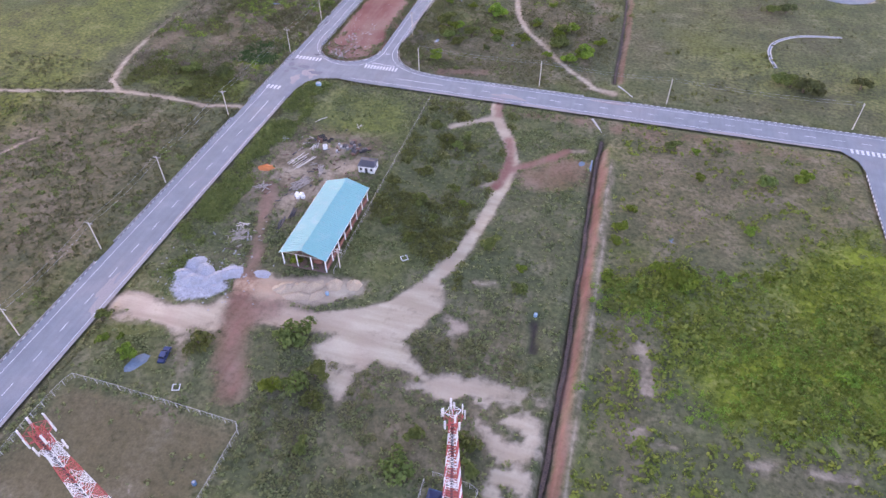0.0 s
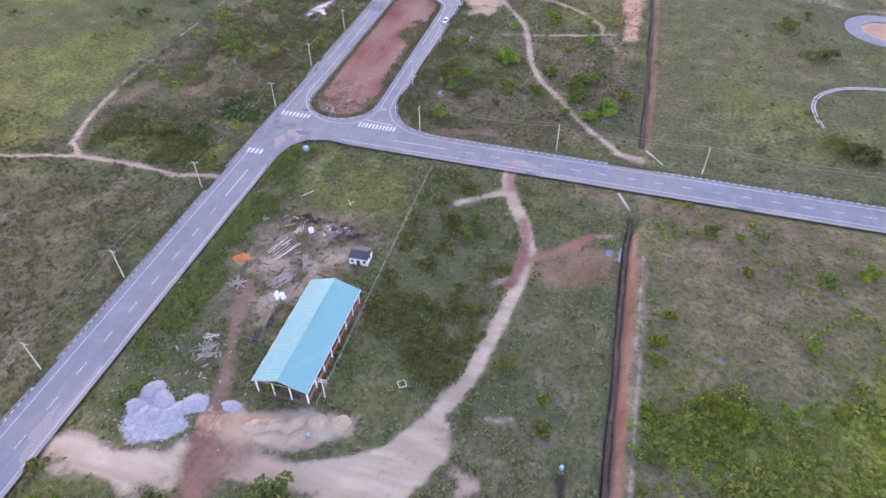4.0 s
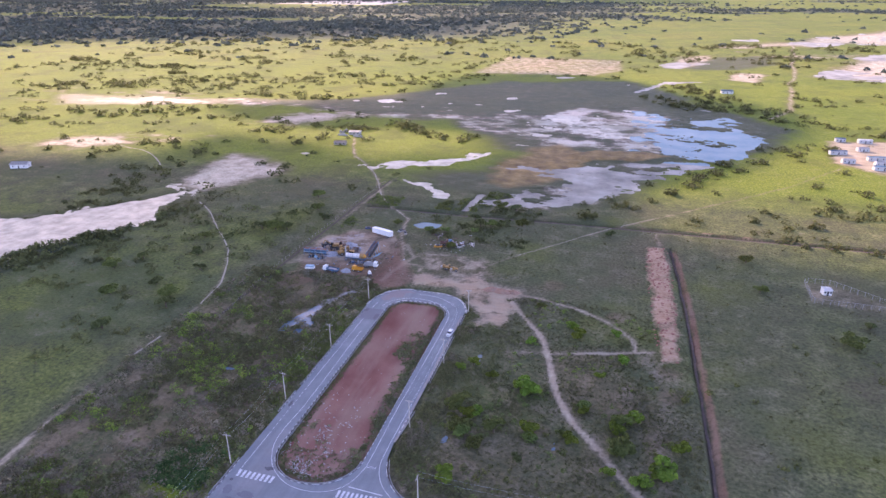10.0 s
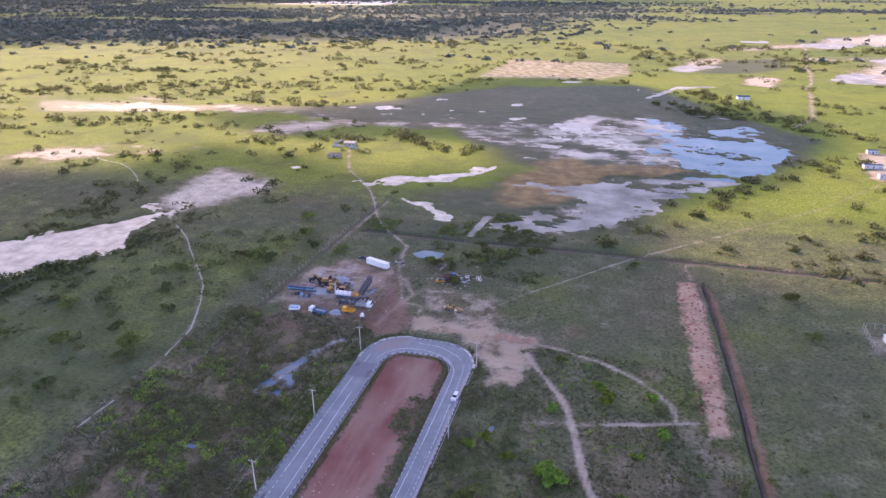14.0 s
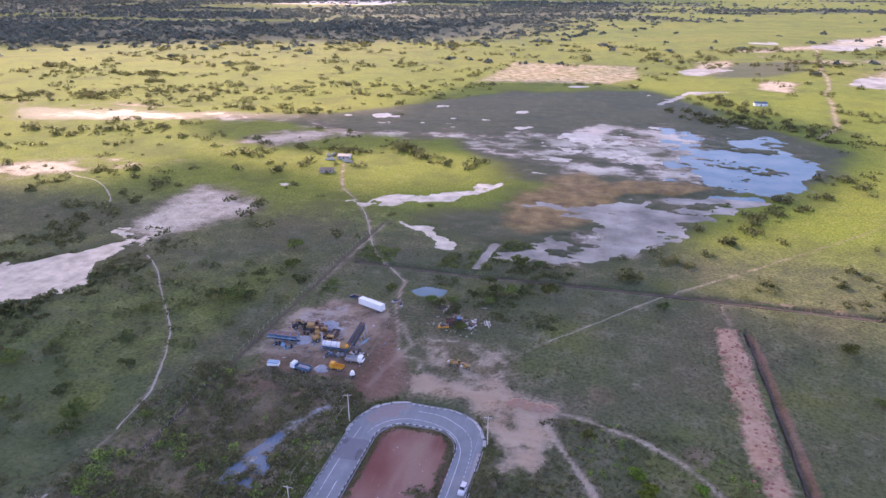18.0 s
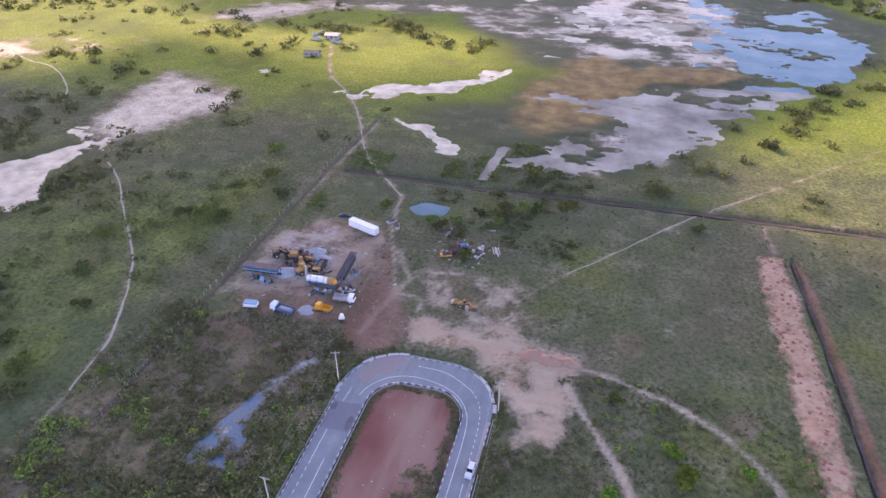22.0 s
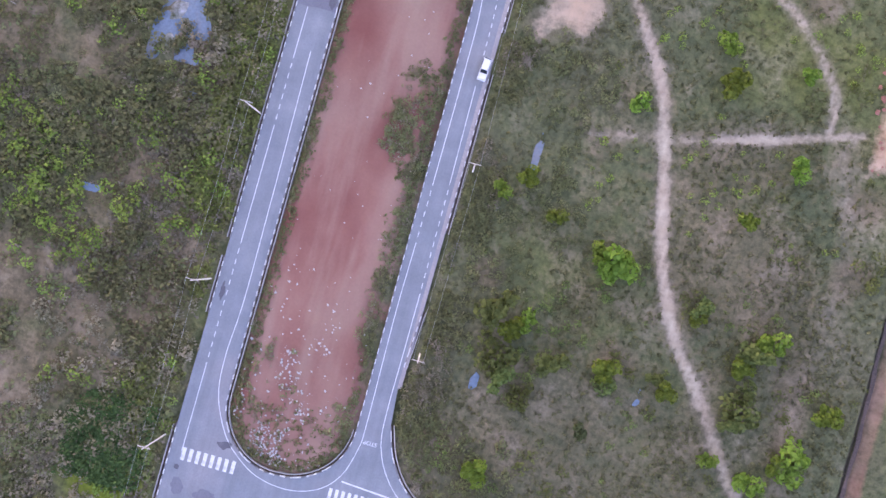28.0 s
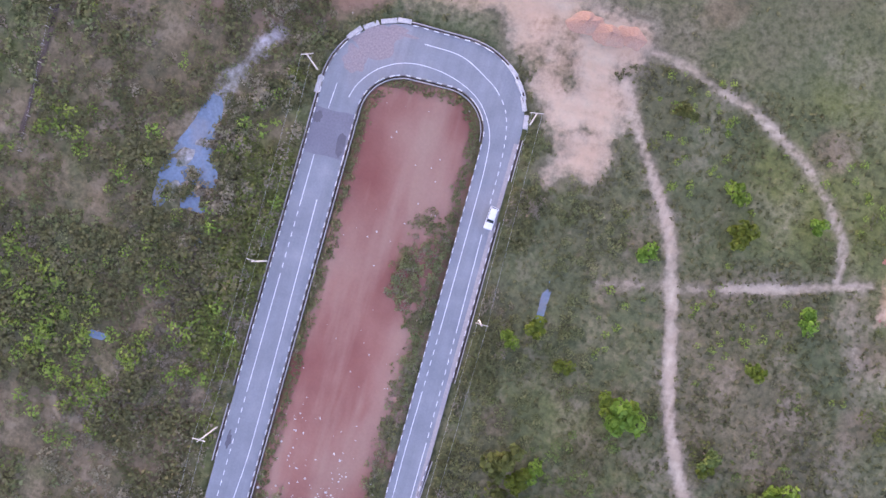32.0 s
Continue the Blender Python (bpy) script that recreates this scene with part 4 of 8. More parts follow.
    lush = np.maximum.reduce([patch(wx, wy, LUSH_S, 9) * (0.45 + 0.5 * step(0.35, 0.65, fbm(x, y, 13, 96))), patch(wx, wy, YELLOW_S, 8), 0.36 * patch(wx, wy, NORTH_OF_SHED, 6), 0.9 * patch(wx, wy, [(-141, 200), (-136, 214), (-126, 216), (-123, 200), (-130, 192)], 4), 0.28 * step(2, 40, x) * near * (0.75 + 0.25 * step(0.36, 0.66, fbm(x, y, 40, 97))) * step(205, 225, y),
                              0.75 * step(420, 520, y) - 0.13 * step(900, 1200, y), 0.24 * step(-60, 40, x) * step(300, 420, y), 0.38 * (1 - step(-196, -180, x)) * near, 0.5 * patch(wx, wy, [(-170, 176), (-150, 196), (-125, 196), (-124, 176), (-150, 172)], 4)])
    ochre = np.maximum.reduce([0.46 * patch(wx, wy, SAND_N, 4) * (0.5 + blot), 0.82 * patch(wx, wy, ORANGE, 2.2) * (0.75 + 0.35 * step(0.3, 0.6, blot)), 0.5 * strip(wx, wy, [(-78, 334), (-66, 333)], 5.0, 1.5), 0.8 * (1 - step(1.2, 3.4, np.hypot(wx + 96.8, wy - 141))), 0.6 * strip(wx, wy, [(-80, 95), (-66, 96)], 6, 3), 0.3 * strip(wx, wy, [(0, 423.4), (400, 423)], 2.0, 1), 0.7 * (1 - step(6, 10, np.hypot(wx - 93, wy - 333)))])
    wet = np.maximum.reduce([patch(fx, fy, WETLAND, 18), 0.75 * patch(fx, fy, MUD_FAR, 14), 0.95 * strip(wx * 0.3 + x * 0.7, wy * 0.3 + y * 0.7, DITCH_S, 1.5, 0.6), 0.9 * strip(wx * 0.3 + x * 0.7, wy * 0.3 + y * 0.7, DITCH_N, 1.3, 0.6), 1.0 * strip(x, y, DITCH_H, 3.4, 0.8), 0.6 * strip(x, y, DITCH_W, 1.6, 0.6), 0.7 * strip(wx, wy, RIVER + RIVER[:1], 14, 8),
                             0.8 * step(-0.6, 0.4, inside_gap(x, y, [(-7.9, 103.5), (-6.2, 103.6), (-4.6, 93.6), (-6.5, 93)])), 0.7 * patch(wx, wy, [(-104, 38), (-101, 57), (-61, 56), (-63, 20), (-104, 10)], 4) * 0.6])
    dry = np.maximum.reduce([0.9 * patch(wx, wy, YARD, 4), 0.7 * patch(wx, wy, YARD_S, 6), 0.85 * patch(wx, wy, [(-182, 196), (-176, 320), (-124, 320), (-124, 216), (-150, 196)], 8) * step(0.36, 0.62, fbm(x, y, 22, 92)), 0.5 * patch(wx, wy, [(-200, 60), (-200, 160), (-124, 160), (-124, 60)], 12), 0.48 * patch(wx, wy, [(6, 196), (100, 196), (100, 140), (40, 138), (6, 128)], 12), 0.5 * strip(wx, wy, [(14, 128), (16, 60)], 12, 6),
                             0.46 * patch(wx, wy, [(-80, 214), (-12, 213), (-10, 300), (-60, 300)], 12) * (0.6 + 0.7 * step(0.4, 0.62, fbm(x, y, 18, 90))), 0.5 * patch(wx, wy, [(-80, 212), (-45, 211), (-56, 226), (-76, 230)], 5), 0.75 * patch(wx, wy, [(-104, 38), (-101, 58), (-61, 57), (-63, 20), (-104, 10)], 4), 0.85 * patch(wx, wy, [(-100, 126), (-64, 126), (-64, 166), (-98, 168)], 6), 0.55 * patch(wx, wy, BARE_N, 6),
                             *[0.75 * strip(0.7 * x + 0.3 * wx, 0.7 * y + 0.3 * wy, line, 0.8, 0.6) * (0.5 + 0.6 * blot) for line in RUTS], *[0.72 * (1 - step(0.4, 1.4, np.hypot(wx - ax, wy - ay) / ar + 0.8 * (blot - 0.5))) for ax, ay, ar in BARE_SPOTS + OPEN_W],
                             0.6 * strip(wx, wy, [(-14, 260), (-8, 214)], 6, 3), 0.55 * patch(wx, wy, [(-48, 80), (-8, 110), (-4, 60), (-40, 50)], 8)])
    grey = np.maximum.reduce([0.95 * patch(wx, wy, [(-97.1, 88.9), (-98, 95.9), (-95.2, 99.7), (-86.7, 96.1), (-82.4, 93), (-85.8, 88.6), (-92.7, 86)], 1.4), 0.8 * (1 - step(1.5, 3.2, np.hypot(wx + 84.5, wy - 98))), 0.34 * patch(wx, wy, [(-170, 345), (-168, 372), (-150, 382), (-140, 360), (-148, 345)], 4),
                              (1 - step(2.0, 4.2, np.hypot(wx + 151.5, wy - 360.5))), (1 - step(1.2, 2.6, np.hypot(wx + 142.2, wy - 334.2))), (1 - step(1.5, 3.6, np.hypot(wx + 156.2, wy - 349.4))), 0.45 * strip(wx, wy, [(-142, 284), (-138, 305), (-131, 317)], 5, 2)])
    wood = np.maximum.reduce([0.34 * patch(wx, wy, [(-56, 335), (-20, 318), (-17, 400), (-62, 404)], 12), 0.34 * patch(wx, wy, [(4, 250), (110, 250), (120, 385), (2, 410)], 16), 0.46 * patch(wx, wy, [(-330, 230), (-300, 300), (-262, 395), (-225, 450), (-178, 470), (-176, 300), (-190, 240), (-230, 190)], 14) * step(0.36, 0.62, fbm(x, y, 34, 103)), 0.42 * patch(wx, wy, [(-168, 386), (-165, 470), (-120, 520), (-60, 440), (60, 430), (60, 395), (-70, 392)], 14) * step(0.40, 0.62, fbm(x, y, 26, 104)),
                              0.8 * patch(wx, wy, [(-420, 262), (-312, 290), (-296, 330), (-280, 358), (-272, 385), (-262, 380), (-270, 340), (-285, 290), (-330, 230)], 8),
                              step(0.38, 0.50, fbm(x * 0.35, y * 1.5, 420, 101, 5)) * step(1250, 1650, y + 0.35 * (-500 - x).clip(0)) * step(-300, 300, -x - 330 + 0.12 * (y - 1300)), step(0.54, 0.60, fbm(x * 0.35, y * 1.8, 300, 107, 5)) * step(1900, 2600, y)])
    return np.stack([sand, red, lush, ochre], -1).clip(0, 1), np.stack([wet, dry, grey, wood], -1).clip(0, 1)


def spread(lo, fine_lo, fine_hi, hi, fine, mid_lo, mid_hi, mid, grow=1.085):
    """Grid lines: fine in the middle, middling on to mid_lo and mid_hi, then ever wider."""
    core = list(np.arange(fine_lo, fine_hi, fine))
    up = list(np.arange(fine_hi, mid_hi, mid))
    v, d = up[-1] if up else fine_hi, mid
    while v < hi:
        d *= grow
        v += d
        up.append(v)
    down = list(np.arange(fine_lo - mid, mid_lo, -mid))
    v, d = down[-1] if down else fine_lo, mid
    while v > lo:
        d *= grow
        v -= d
        down.append(v)
    return np.array(down[::-1] + core + up)


GX = spread(-5200, -330, 112, 3600, 1.25, -640, 480, 4.0)
GY = spread(-900, 20, 482, 5200, 1.25, 12, 1010, 4.0, 1.05)
GY = np.concatenate([GY[GY < 482], np.arange(482, 780, 2.2), GY[GY > 782]])
gx, gy = np.meshgrid(GX, GY)
gx, gy = gx.ravel(), gy.ravel()
gz = ground_height(gx, gy)
nx, ny = len(GX), len(GY)
i = (np.arange(ny - 1)[:, None] * nx + np.arange(nx - 1)[None, :]).ravel()
ground_mesh = mesh_of("ground", np.stack([gx, gy, gz], -1), np.stack([i, i + 1, i + 1 + nx, i + nx], -1), [M_GROUND], True)
for key, values in zip(("earth", "cover"), ground_masks(gx, gy)):
    ground_mesh.attributes.new(key, "FLOAT_COLOR", "POINT").data.foreach_set("color", np.ascontiguousarray(values, np.float32).ravel())
ditches = np.maximum.reduce([0.75 * strip(gx, gy, line, 3.4, 0.9) for line in (DITCH_S, DITCH_N, DITCH_H, DITCH_W)] + [patch(gx, gy, [(-9, 105), (-5, 105), (-3, 92), (-7, 92)], 1.0)])
ground_mesh.attributes.new("ditch", "FLOAT", "POINT").data.foreach_set("value", np.ascontiguousarray(ditches, np.float32))
bent_x, bent_y = gx + 46 * (fbm(gx, gy, 60, 21, 5) - 0.5), gy + 46 * (fbm(gx, gy, 60, 27, 5) - 0.5)
flats = np.maximum.reduce([patch(bent_x, bent_y, FLATS, 22), 0.62 * patch(bent_x, bent_y, BROWN_FLAT, 14), 1.15 * patch(bent_x, bent_y, SILVER, 20), 1.1 * patch(bent_x, bent_y, SALT_W, 20), 0.8 * patch(bent_x, bent_y, PALE_POND, 16)])
ground_mesh.attributes.new("flats", "FLOAT", "POINT").data.foreach_set("value", np.ascontiguousarray(flats, np.float32))
salt = np.maximum.reduce([0.8 * patch(gx, gy, PALE_FIELD, 30), 0.8 * patch(gx, gy, [(0, 960), (0, 1300), (500, 2000), (700, 2000), (500, 960)], 60), patch(bent_x, bent_y, SHOAL, 12), 0.8 * strip(bent_x, bent_y, [(-450, 505), (-400, 530), (-350, 590), (-300, 650)], 60, 14), 0.7 * strip(bent_x, bent_y, [(-640, 690), (-520, 690), (-420, 700), (-260, 670)], 90, 14)])
ground_mesh.attributes.new("salt", "FLOAT", "POINT").data.foreach_set("value", np.ascontiguousarray(salt, np.float32))
peat = np.maximum(patch(0.4 * bent_x + 0.6 * gx, 0.4 * bent_y + 0.6 * gy, BROWN_FLAT, 14), 1.2 * patch(gx, gy, OCHRE_BAR, 6))
ground_mesh.attributes.new("peat", "FLOAT", "POINT").data.foreach_set("value", np.ascontiguousarray(peat, np.float32))
ground = tagged(new("ground", ground_mesh), "flat savanna of olive grass, bare sand, red laterite and marsh", "ground", kind="structure")


# ---------------------------------------------------------------- ditch beds
def ditch_bed(line, wide, z, words):
    pts = [(p.x + 0.12 * math.sin(p.y * 0.21) + 0.10 * math.sin(p.y * 0.57 + p.x * 0.3), p.y + 0.12 * math.sin(p.x * 0.19)) for p in curve_points(line, 2.0)]
    vs, fs = [], []
    for k, (a, c) in enumerate(zip(pts, pts[1:] + [pts[-1]])):
        way = (Vector(c) - Vector(a)) if k + 1 < len(pts) else Vector(pts[-1]) - Vector(pts[-2])
        side = Vector((-way.y, way.x)).normalized() * wide / 2 * (0.85 + 0.3 * math.sin(k * 1.7) * math.sin(k * 0.6))
        vs += [(a[0] - side.x, a[1] - side.y, z), (a[0] + side.x, a[1] + side.y, z)]
    fs = [(2 * k, 2 * k + 2, 2 * k + 3, 2 * k + 1) for k in range(len(pts) - 1)]
    tagged(new("ditch_bed", mesh_of("ditch_bed", vs, fs, [M_DRAIN])), words, "ditch", "drainage ditches", "structure")


# dark beds hold wet mud and the shade of the west slope
ditch_bed(DITCH_S, 1.05, -0.75, "bed of a straight earthen ditch, dark with mud and painted shade")
ditch_bed(DITCH_N, 0.85, -0.62, "bed of a straight earthen ditch, dark with mud and painted shade")
ditch_bed(DITCH_W, 0.9, 0.14, "shallow dark trench beside a pale lane")
ditch_bed(DITCH_H, 1.9, -0.66, "dark wet bed of the long cross ditch")

# ---------------------------------------------------------------- footpaths
M_TRAIL = plain("trodden_sand", (0.35, 0.305, 0.235), 0.95, 0, 2.2, 0.22, (0.20, 0.165, 0.11), 0.75)


def footpath(line, wide, words, seed):
    """A narrow trodden path that follows the ground, now wider, now thinner."""
    pts = np.array([tuple(p) for p in curve_points(line, 0.9)])
    way = np.gradient(pts, axis=0)
    side = np.stack([-way[:, 1], way[:, 0]], -1) / np.linalg.norm(way, axis=1)[:, None]
    pts = pts + side * (1.1 * (fbm(pts[:, 0], pts[:, 1], 9, seed, 3) - 0.5))[:, None]
    half = 0.5 * wide * (0.35 + 1.3 * fbm(pts[:, 0], pts[:, 1], 5, seed + 4, 3))
    rows = [pts + side * (half * k)[:, None] for k in (-1, 0, 1)]
    vs = np.concatenate([np.column_stack([row, ground_height(row[:, 0], row[:, 1]) + 0.05]) for row in rows])
    n = len(pts)
    k = np.arange(n - 1)
    fs = np.concatenate([np.stack([k, k + 1, k + 1 + n, k + n], -1)[:, ::-1] + n * m for m in (0, 1)])
    tagged(new("footpath", mesh_of("footpath", vs, fs, [M_TRAIL], True)), words, "path", "footpaths in the fields", "structure")


footpath([(-184.7, 250), (-184.5, 257), (-184.4, 264)], 1.0, "short pale stretch of a worn footpath", 381)
footpath(TRAIL_W[4:], 0.62, "thin pale footpath trodden through the meadow", 341)
footpath([(-137, 405), (-158, 428), (-168, 445), (-180, 470), (-196, 497), (-216, 520)], 0.48, "thin pale footpath across the ditch to the backwater", 351)
footpath(PATH_E[1:5], 0.36, "faint footpath through the eastern grass", 361)
footpath([(-330, 452), (-344, 470), (-372, 492), (-398, 500), (-420, 512)], 0.9, "pale track winding down to the river shoal", 371)

# ---------------------------------------------------------------- water
def flat_sheet(name, x0, y0, x1, y1, z, mat, label, category):
    me = mesh_of(name, [(x0, y0, z), (x1, y0, z), (x1, y1, z), (x0, y1, z)], [(0, 1, 2, 3)], [mat])
    return tagged(new(name, me), label, category, kind="structure")


WATER_Z = -0.16
for x0, y0, x1, y1, words in ((-640, 240, -264, 425, "pale glaring river reach between wooded banks"), (-310, 426, -121, 560, "pale silty pools and a curved backwater of the river"), (-121, 426, 130, 560, "shallow silvery marsh water among mud and reeds"), (-310, 560, -26, 965, "small pale silty pools in the river marsh"), (-26, 560, 130, 760, "open pond in the marsh, tinted blue for reflected sky"), (-26, 760, 130, 965, "shallow creek at the marsh's edge"),
                              (-5, 966, 660, 1990, "far pale lagoons in the savanna"), (-134, 391, -115, 405, "small pale blue pond beside the yard"), (-149, 275, -131, 306, "blue puddle in the scrub beside the loop road"), (-96, 62, -88, 71, "puddle beside the car"), (-7, 166, -0.6, 172, "puddle on red earth"),
                              (21, 138, 27, 142.5, "puddle in the grass"), (-72.5, 273, -67, 287, "narrow puddle in a wheel rut"), (-151.5, 251, -144.5, 255.5, "puddle in the scrub"), (-137, 271, -132.5, 278.5, "puddle in the scrub"), (-73.5, 233, -68, 242.5, "puddle beside bushes"), (-44, 239, -37.5, 245.5, "narrow puddle in the grass")):
    flat_sheet("water", x0, y0, x1, y1, WATER_Z, M_PUDDLE if "puddle" in words else M_SKY_WATER if "blue" in words else M_RIVER if "river" in words else M_WATER, words, "water")
flat_sheet("water", -1700, 3050, -1150, 3500, 0.9, M_WATER, "distant bend of a wide river", "water")

# ---------------------------------------------------------------- roads
bm = bmesh.new()
rings = []
for line in (OUTER, MEDIAN):
    vs = [bm.verts.new((x, y, 0.0)) for x, y in line]
    rings += [bm.edges.new((a, b)) for a, b in zip(vs, vs[1:] + vs[:1])]
bmesh.ops.triangle_fill(bm, use_beauty=True, use_dissolve=False, edges=rings)
bmesh.ops.recalc_face_normals(bm, faces=bm.faces)
if sum(f.normal.z for f in bm.faces) < 0:
    bmesh.ops.reverse_faces(bm, faces=bm.faces)
road = part("road", bm, M_ASPHALT)
tagged(road, "grey asphalt two-lane road with a long loop", "road", kind="structure")


def ribbon(line, wide, z, close=False, offset=0.0):
    """Vertices and faces of a flat band along a line."""
    p = [Vector(q) for q in line]
    vs, fs = [], []
    for k, q in enumerate(p):
        a, b = p[k - 1] if k or close else q, p[(k + 1) % len(p)] if k + 1 < len(p) or close else q
        way = (b - a).normalized()
        side = Vector((-way.y, way.x))
        vs += [(*(q + side * (offset - wide / 2)), z), (*(q + side * (offset + wide / 2)), z)]
    n = len(p)
    for k in range(n if close else n - 1):
        j = (k + 1) % n
        fs.append((2 * k, 2 * j, 2 * j + 1, 2 * k + 1))
    return vs, fs


def marking(name, line, wide=0.14, dash=None, gap=None, label="", z=0.012):
    """Painted line, solid or dashed, as one flat mesh on the road."""
    pts = [Vector(p) for p in line]
    vs, fs = [], []
    if dash is None:
        vs, fs = ribbon(pts, wide, z)
    else:
        run, on, current = 0.0, True, [pts[0]]
        dense = curve_points(pts, 0.5) if len(pts) > 2 else [pts[0].lerp(pts[1], k / max(1, int((pts[1] - pts[0]).length / 0.5))) for k in range(int((pts[1] - pts[0]).length / 0.5) + 1)]
        current = [dense[0]]
        for a, b in zip(dense, dense[1:]):
            run += (b - a).length
            if on:
                current.append(b)
            if run >= (dash if on else gap):
                if on and len(current) > 1:
                    v2, f2 = ribbon(current, wide, z)
                    fs += [tuple(q + len(vs) for q in f) for f in f2]
                    vs += v2
                on, run, current = not on, 0.0, [b]
    ob = new(name, mesh_of(name, vs, fs, [M_LINE]))
    ob.parent = road
    return tagged(ob, label)


marking("edge_line", [(-118.8, -300), (-118.8, 186)])
marking("edge_line", [(-109.8, -300), (-109.8, 181)])
marking("centre_line", [(-114.2, -300), (-114.2, 158)], 0.15, 3.0, 5.5, "dashed white centre line")
marking("centre_line", [(-114.2, 163), (-114.2, 177)], 0.24)
marking("edge_line", [(-118.7, 210), (-118.7, 226)])
marking("edge_line", [(-118.7, 226), (-118.7, 250)], 0.14, 0.7, 0.65)
marking("edge_line", [(-118.7, 250), (-118.7, 272)])
marking("edge_line", [(-118.7, 272), (-118.7, 287)], 0.14, 0.7, 0.65)
marking("edge_line", [(-118.7, 287), (-118.7, 296)])
marking("edge_line", [(-118.5, 305), (-118.2, 310)])
marking("edge_line", curve_points([(-104.5, 321.4), (-97, 321), (-91, 318), (-89, 316.6)], 0.8))
marking("edge_line", curve_points([(-89, 316.6), (-86.6, 313.6), (-85.2, 309), (-84.7, 303), (-84.6, 296)], 0.8), 0.14, 0.7, 0.65)
marking("edge_line", [(-84.5, 290), (-84.2, 272)])
marking("edge_line", [(-84.2, 272), (-84.0, 250)], 0.14, 0.7, 0.65)
marking("edge_line", curve_points([(-84.0, 250), (-84.0, 236), (-84.0, 228), (-83.5, 221.5), (-81, 216), (-76.5, 211.6), (-70, 208.8), (-60, 207.6), (-50, 207.6)], 1.0))
marking("edge_line", [(-50, 207.6), (600, 207.6)])
marking("edge_line", [(-93, 199.6), (600, 199.0)])
marking("centre_line", [(-76, 203.6), (-58, 203.6)], 0.2)
marking("centre_line", [(-52, 203.5), (600, 203.4)], 0.15, 3.0, 5.0, "dashed white centre line")
marking("edge_line", curve_points([(-115.9, 288), (-115.4, 260), (-115.2, 240), (-115.7, 229), (-115.0, 222), (-112.3, 216), (-109.2, 212.4), (-104.2, 209.3), (-98, 208.4), (-92.5, 210), (-89, 213.6), (-87.3, 219), (-87.0, 224), (-87.4, 245), (-87.3, 258)], 0.8))
marking("edge_line", [(-87.3, 258), (-87.2, 270)], 0.14, 0.7, 0.65)
marking("edge_line", curve_points([(-87.2, 270), (-87.2, 290), (-87.4, 303), (-88.4, 309), (-91.5, 313.6), (-96, 316.2), (-101.5, 317.4), (-107, 317), (-111.5, 314.6), (-114.4, 311), (-115.4, 308)], 0.8))


def crossing(x0, x1, y, deep, count, slant=0.0):
    """A zebra crossing: each bar is a part of its own."""
    pitch = (x1 - x0) / (count - 0.5)
    thing = tagged(new("zebra_crossing"), "worn white zebra crossing painted on asphalt", "crossing", "zebra crossings", "structure")
    thing.location = (x0, y, 0)
    me = mesh_of("bar", [(0, -deep / 2, 0.012), (pitch * 0.52, -deep / 2, 0.012), (pitch * 0.52, deep / 2, 0.012), (0, deep / 2, 0.012)], [(0, 1, 2, 3)], [M_LINE])
    for k in range(count):
        ob = new("bar", me)
        ob.parent, ob.location = thing, (k * pitch, k * slant, 0)


crossing(-118.6, -108.4, 209.6, 2.4, 8)
crossing(-90.4, -77.8, 209.6, 2.6, 11, 0.02)
crossing(-119.4, -114.4, 186.4, 2.4, 4)
crossing(77, 90, 198.4, 2.4, 9)
marking("stop_line", [(-88.6, 212.6), (-79.2, 212.0)], 0.28)
text = bpy.data.curves.new("road_word", "FONT")
text.body, text.size, text.align_x, text.align_y = "STOP", 1.1, "CENTER", "CENTER"
word_ob = new("road_word", text)
word_me = bpy.data.meshes.new_from_object(word_ob)
bpy.data.objects.remove(word_ob)
word_me.materials.append(M_LINE)
word = new("road_word", word_me)
word.parent, word.matrix_local = road, pose(-85.4, 220.8, 0.014, 0, 0, 180)
tagged(word, "white painted word on the asphalt")

# tarred patches and worn spots on the asphalt
def blot_mesh(name, cx, cy, rx, ry, seed, mat, z=0.008, ragged=0.35, square=False):
    n = 40
    vs = []
    for k in range(n):
        a = 2 * math.pi * k / n
        r = 1 + ragged * (2 * float(vnoise(np.array([math.cos(a) * 1.7]), np.array([math.sin(a) * 1.7]), 0.8, seed)[0]) - 1)
        c, s = math.cos(a), math.sin(a)
        if square:
            r *= 1 / max(abs(c), abs(s))
        vs.append((cx + rx * r * c, cy + ry * r * s, z))
    ob = new(name, mesh_of(name, vs, [tuple(range(n))], [mat]))
    ob.parent = road
    return tagged(ob, "darker patch of newer asphalt" if square else "dark worn spot in the asphalt")


M_NEWER = plain("newer_asphalt", (0.135, 0.135, 0.155), 0.75, 0, 2.0, 0.15, (0.2, 0.2, 0.22), 0.3)
blot_mesh("asphalt_patch", -117.0, 300.5, 3.7, 4.4, 3, M_NEWER, 0.008, 0.05, True)
for k, (sx, sy, sr, st) in enumerate(((-119.9, 303, .8, 1.2), (-114.4, 299, .8, 2.0), (-119.6, 240.5, .45, 1.6), (-111.2, 213.2, 1.3, .8), (-118.9, 207, .5, .5), (-118.0, 203.6, 1.2, 1.6), (-112.0, 203, 2.0, 1.2), (-115.5, 200.5, 1.5, .9), (-117.4, 198, .9, 1.0), (-106, 200, 2.6, 1.1), (-30, 197.9, 1.6, .5), (32, 198, 2.4, .7))):
    blot_mesh("worn_spot", sx, sy, sr, st, 11 + k, M_TAR if k < 5 else M_NEWER, 0.009 + 0.001 * k)


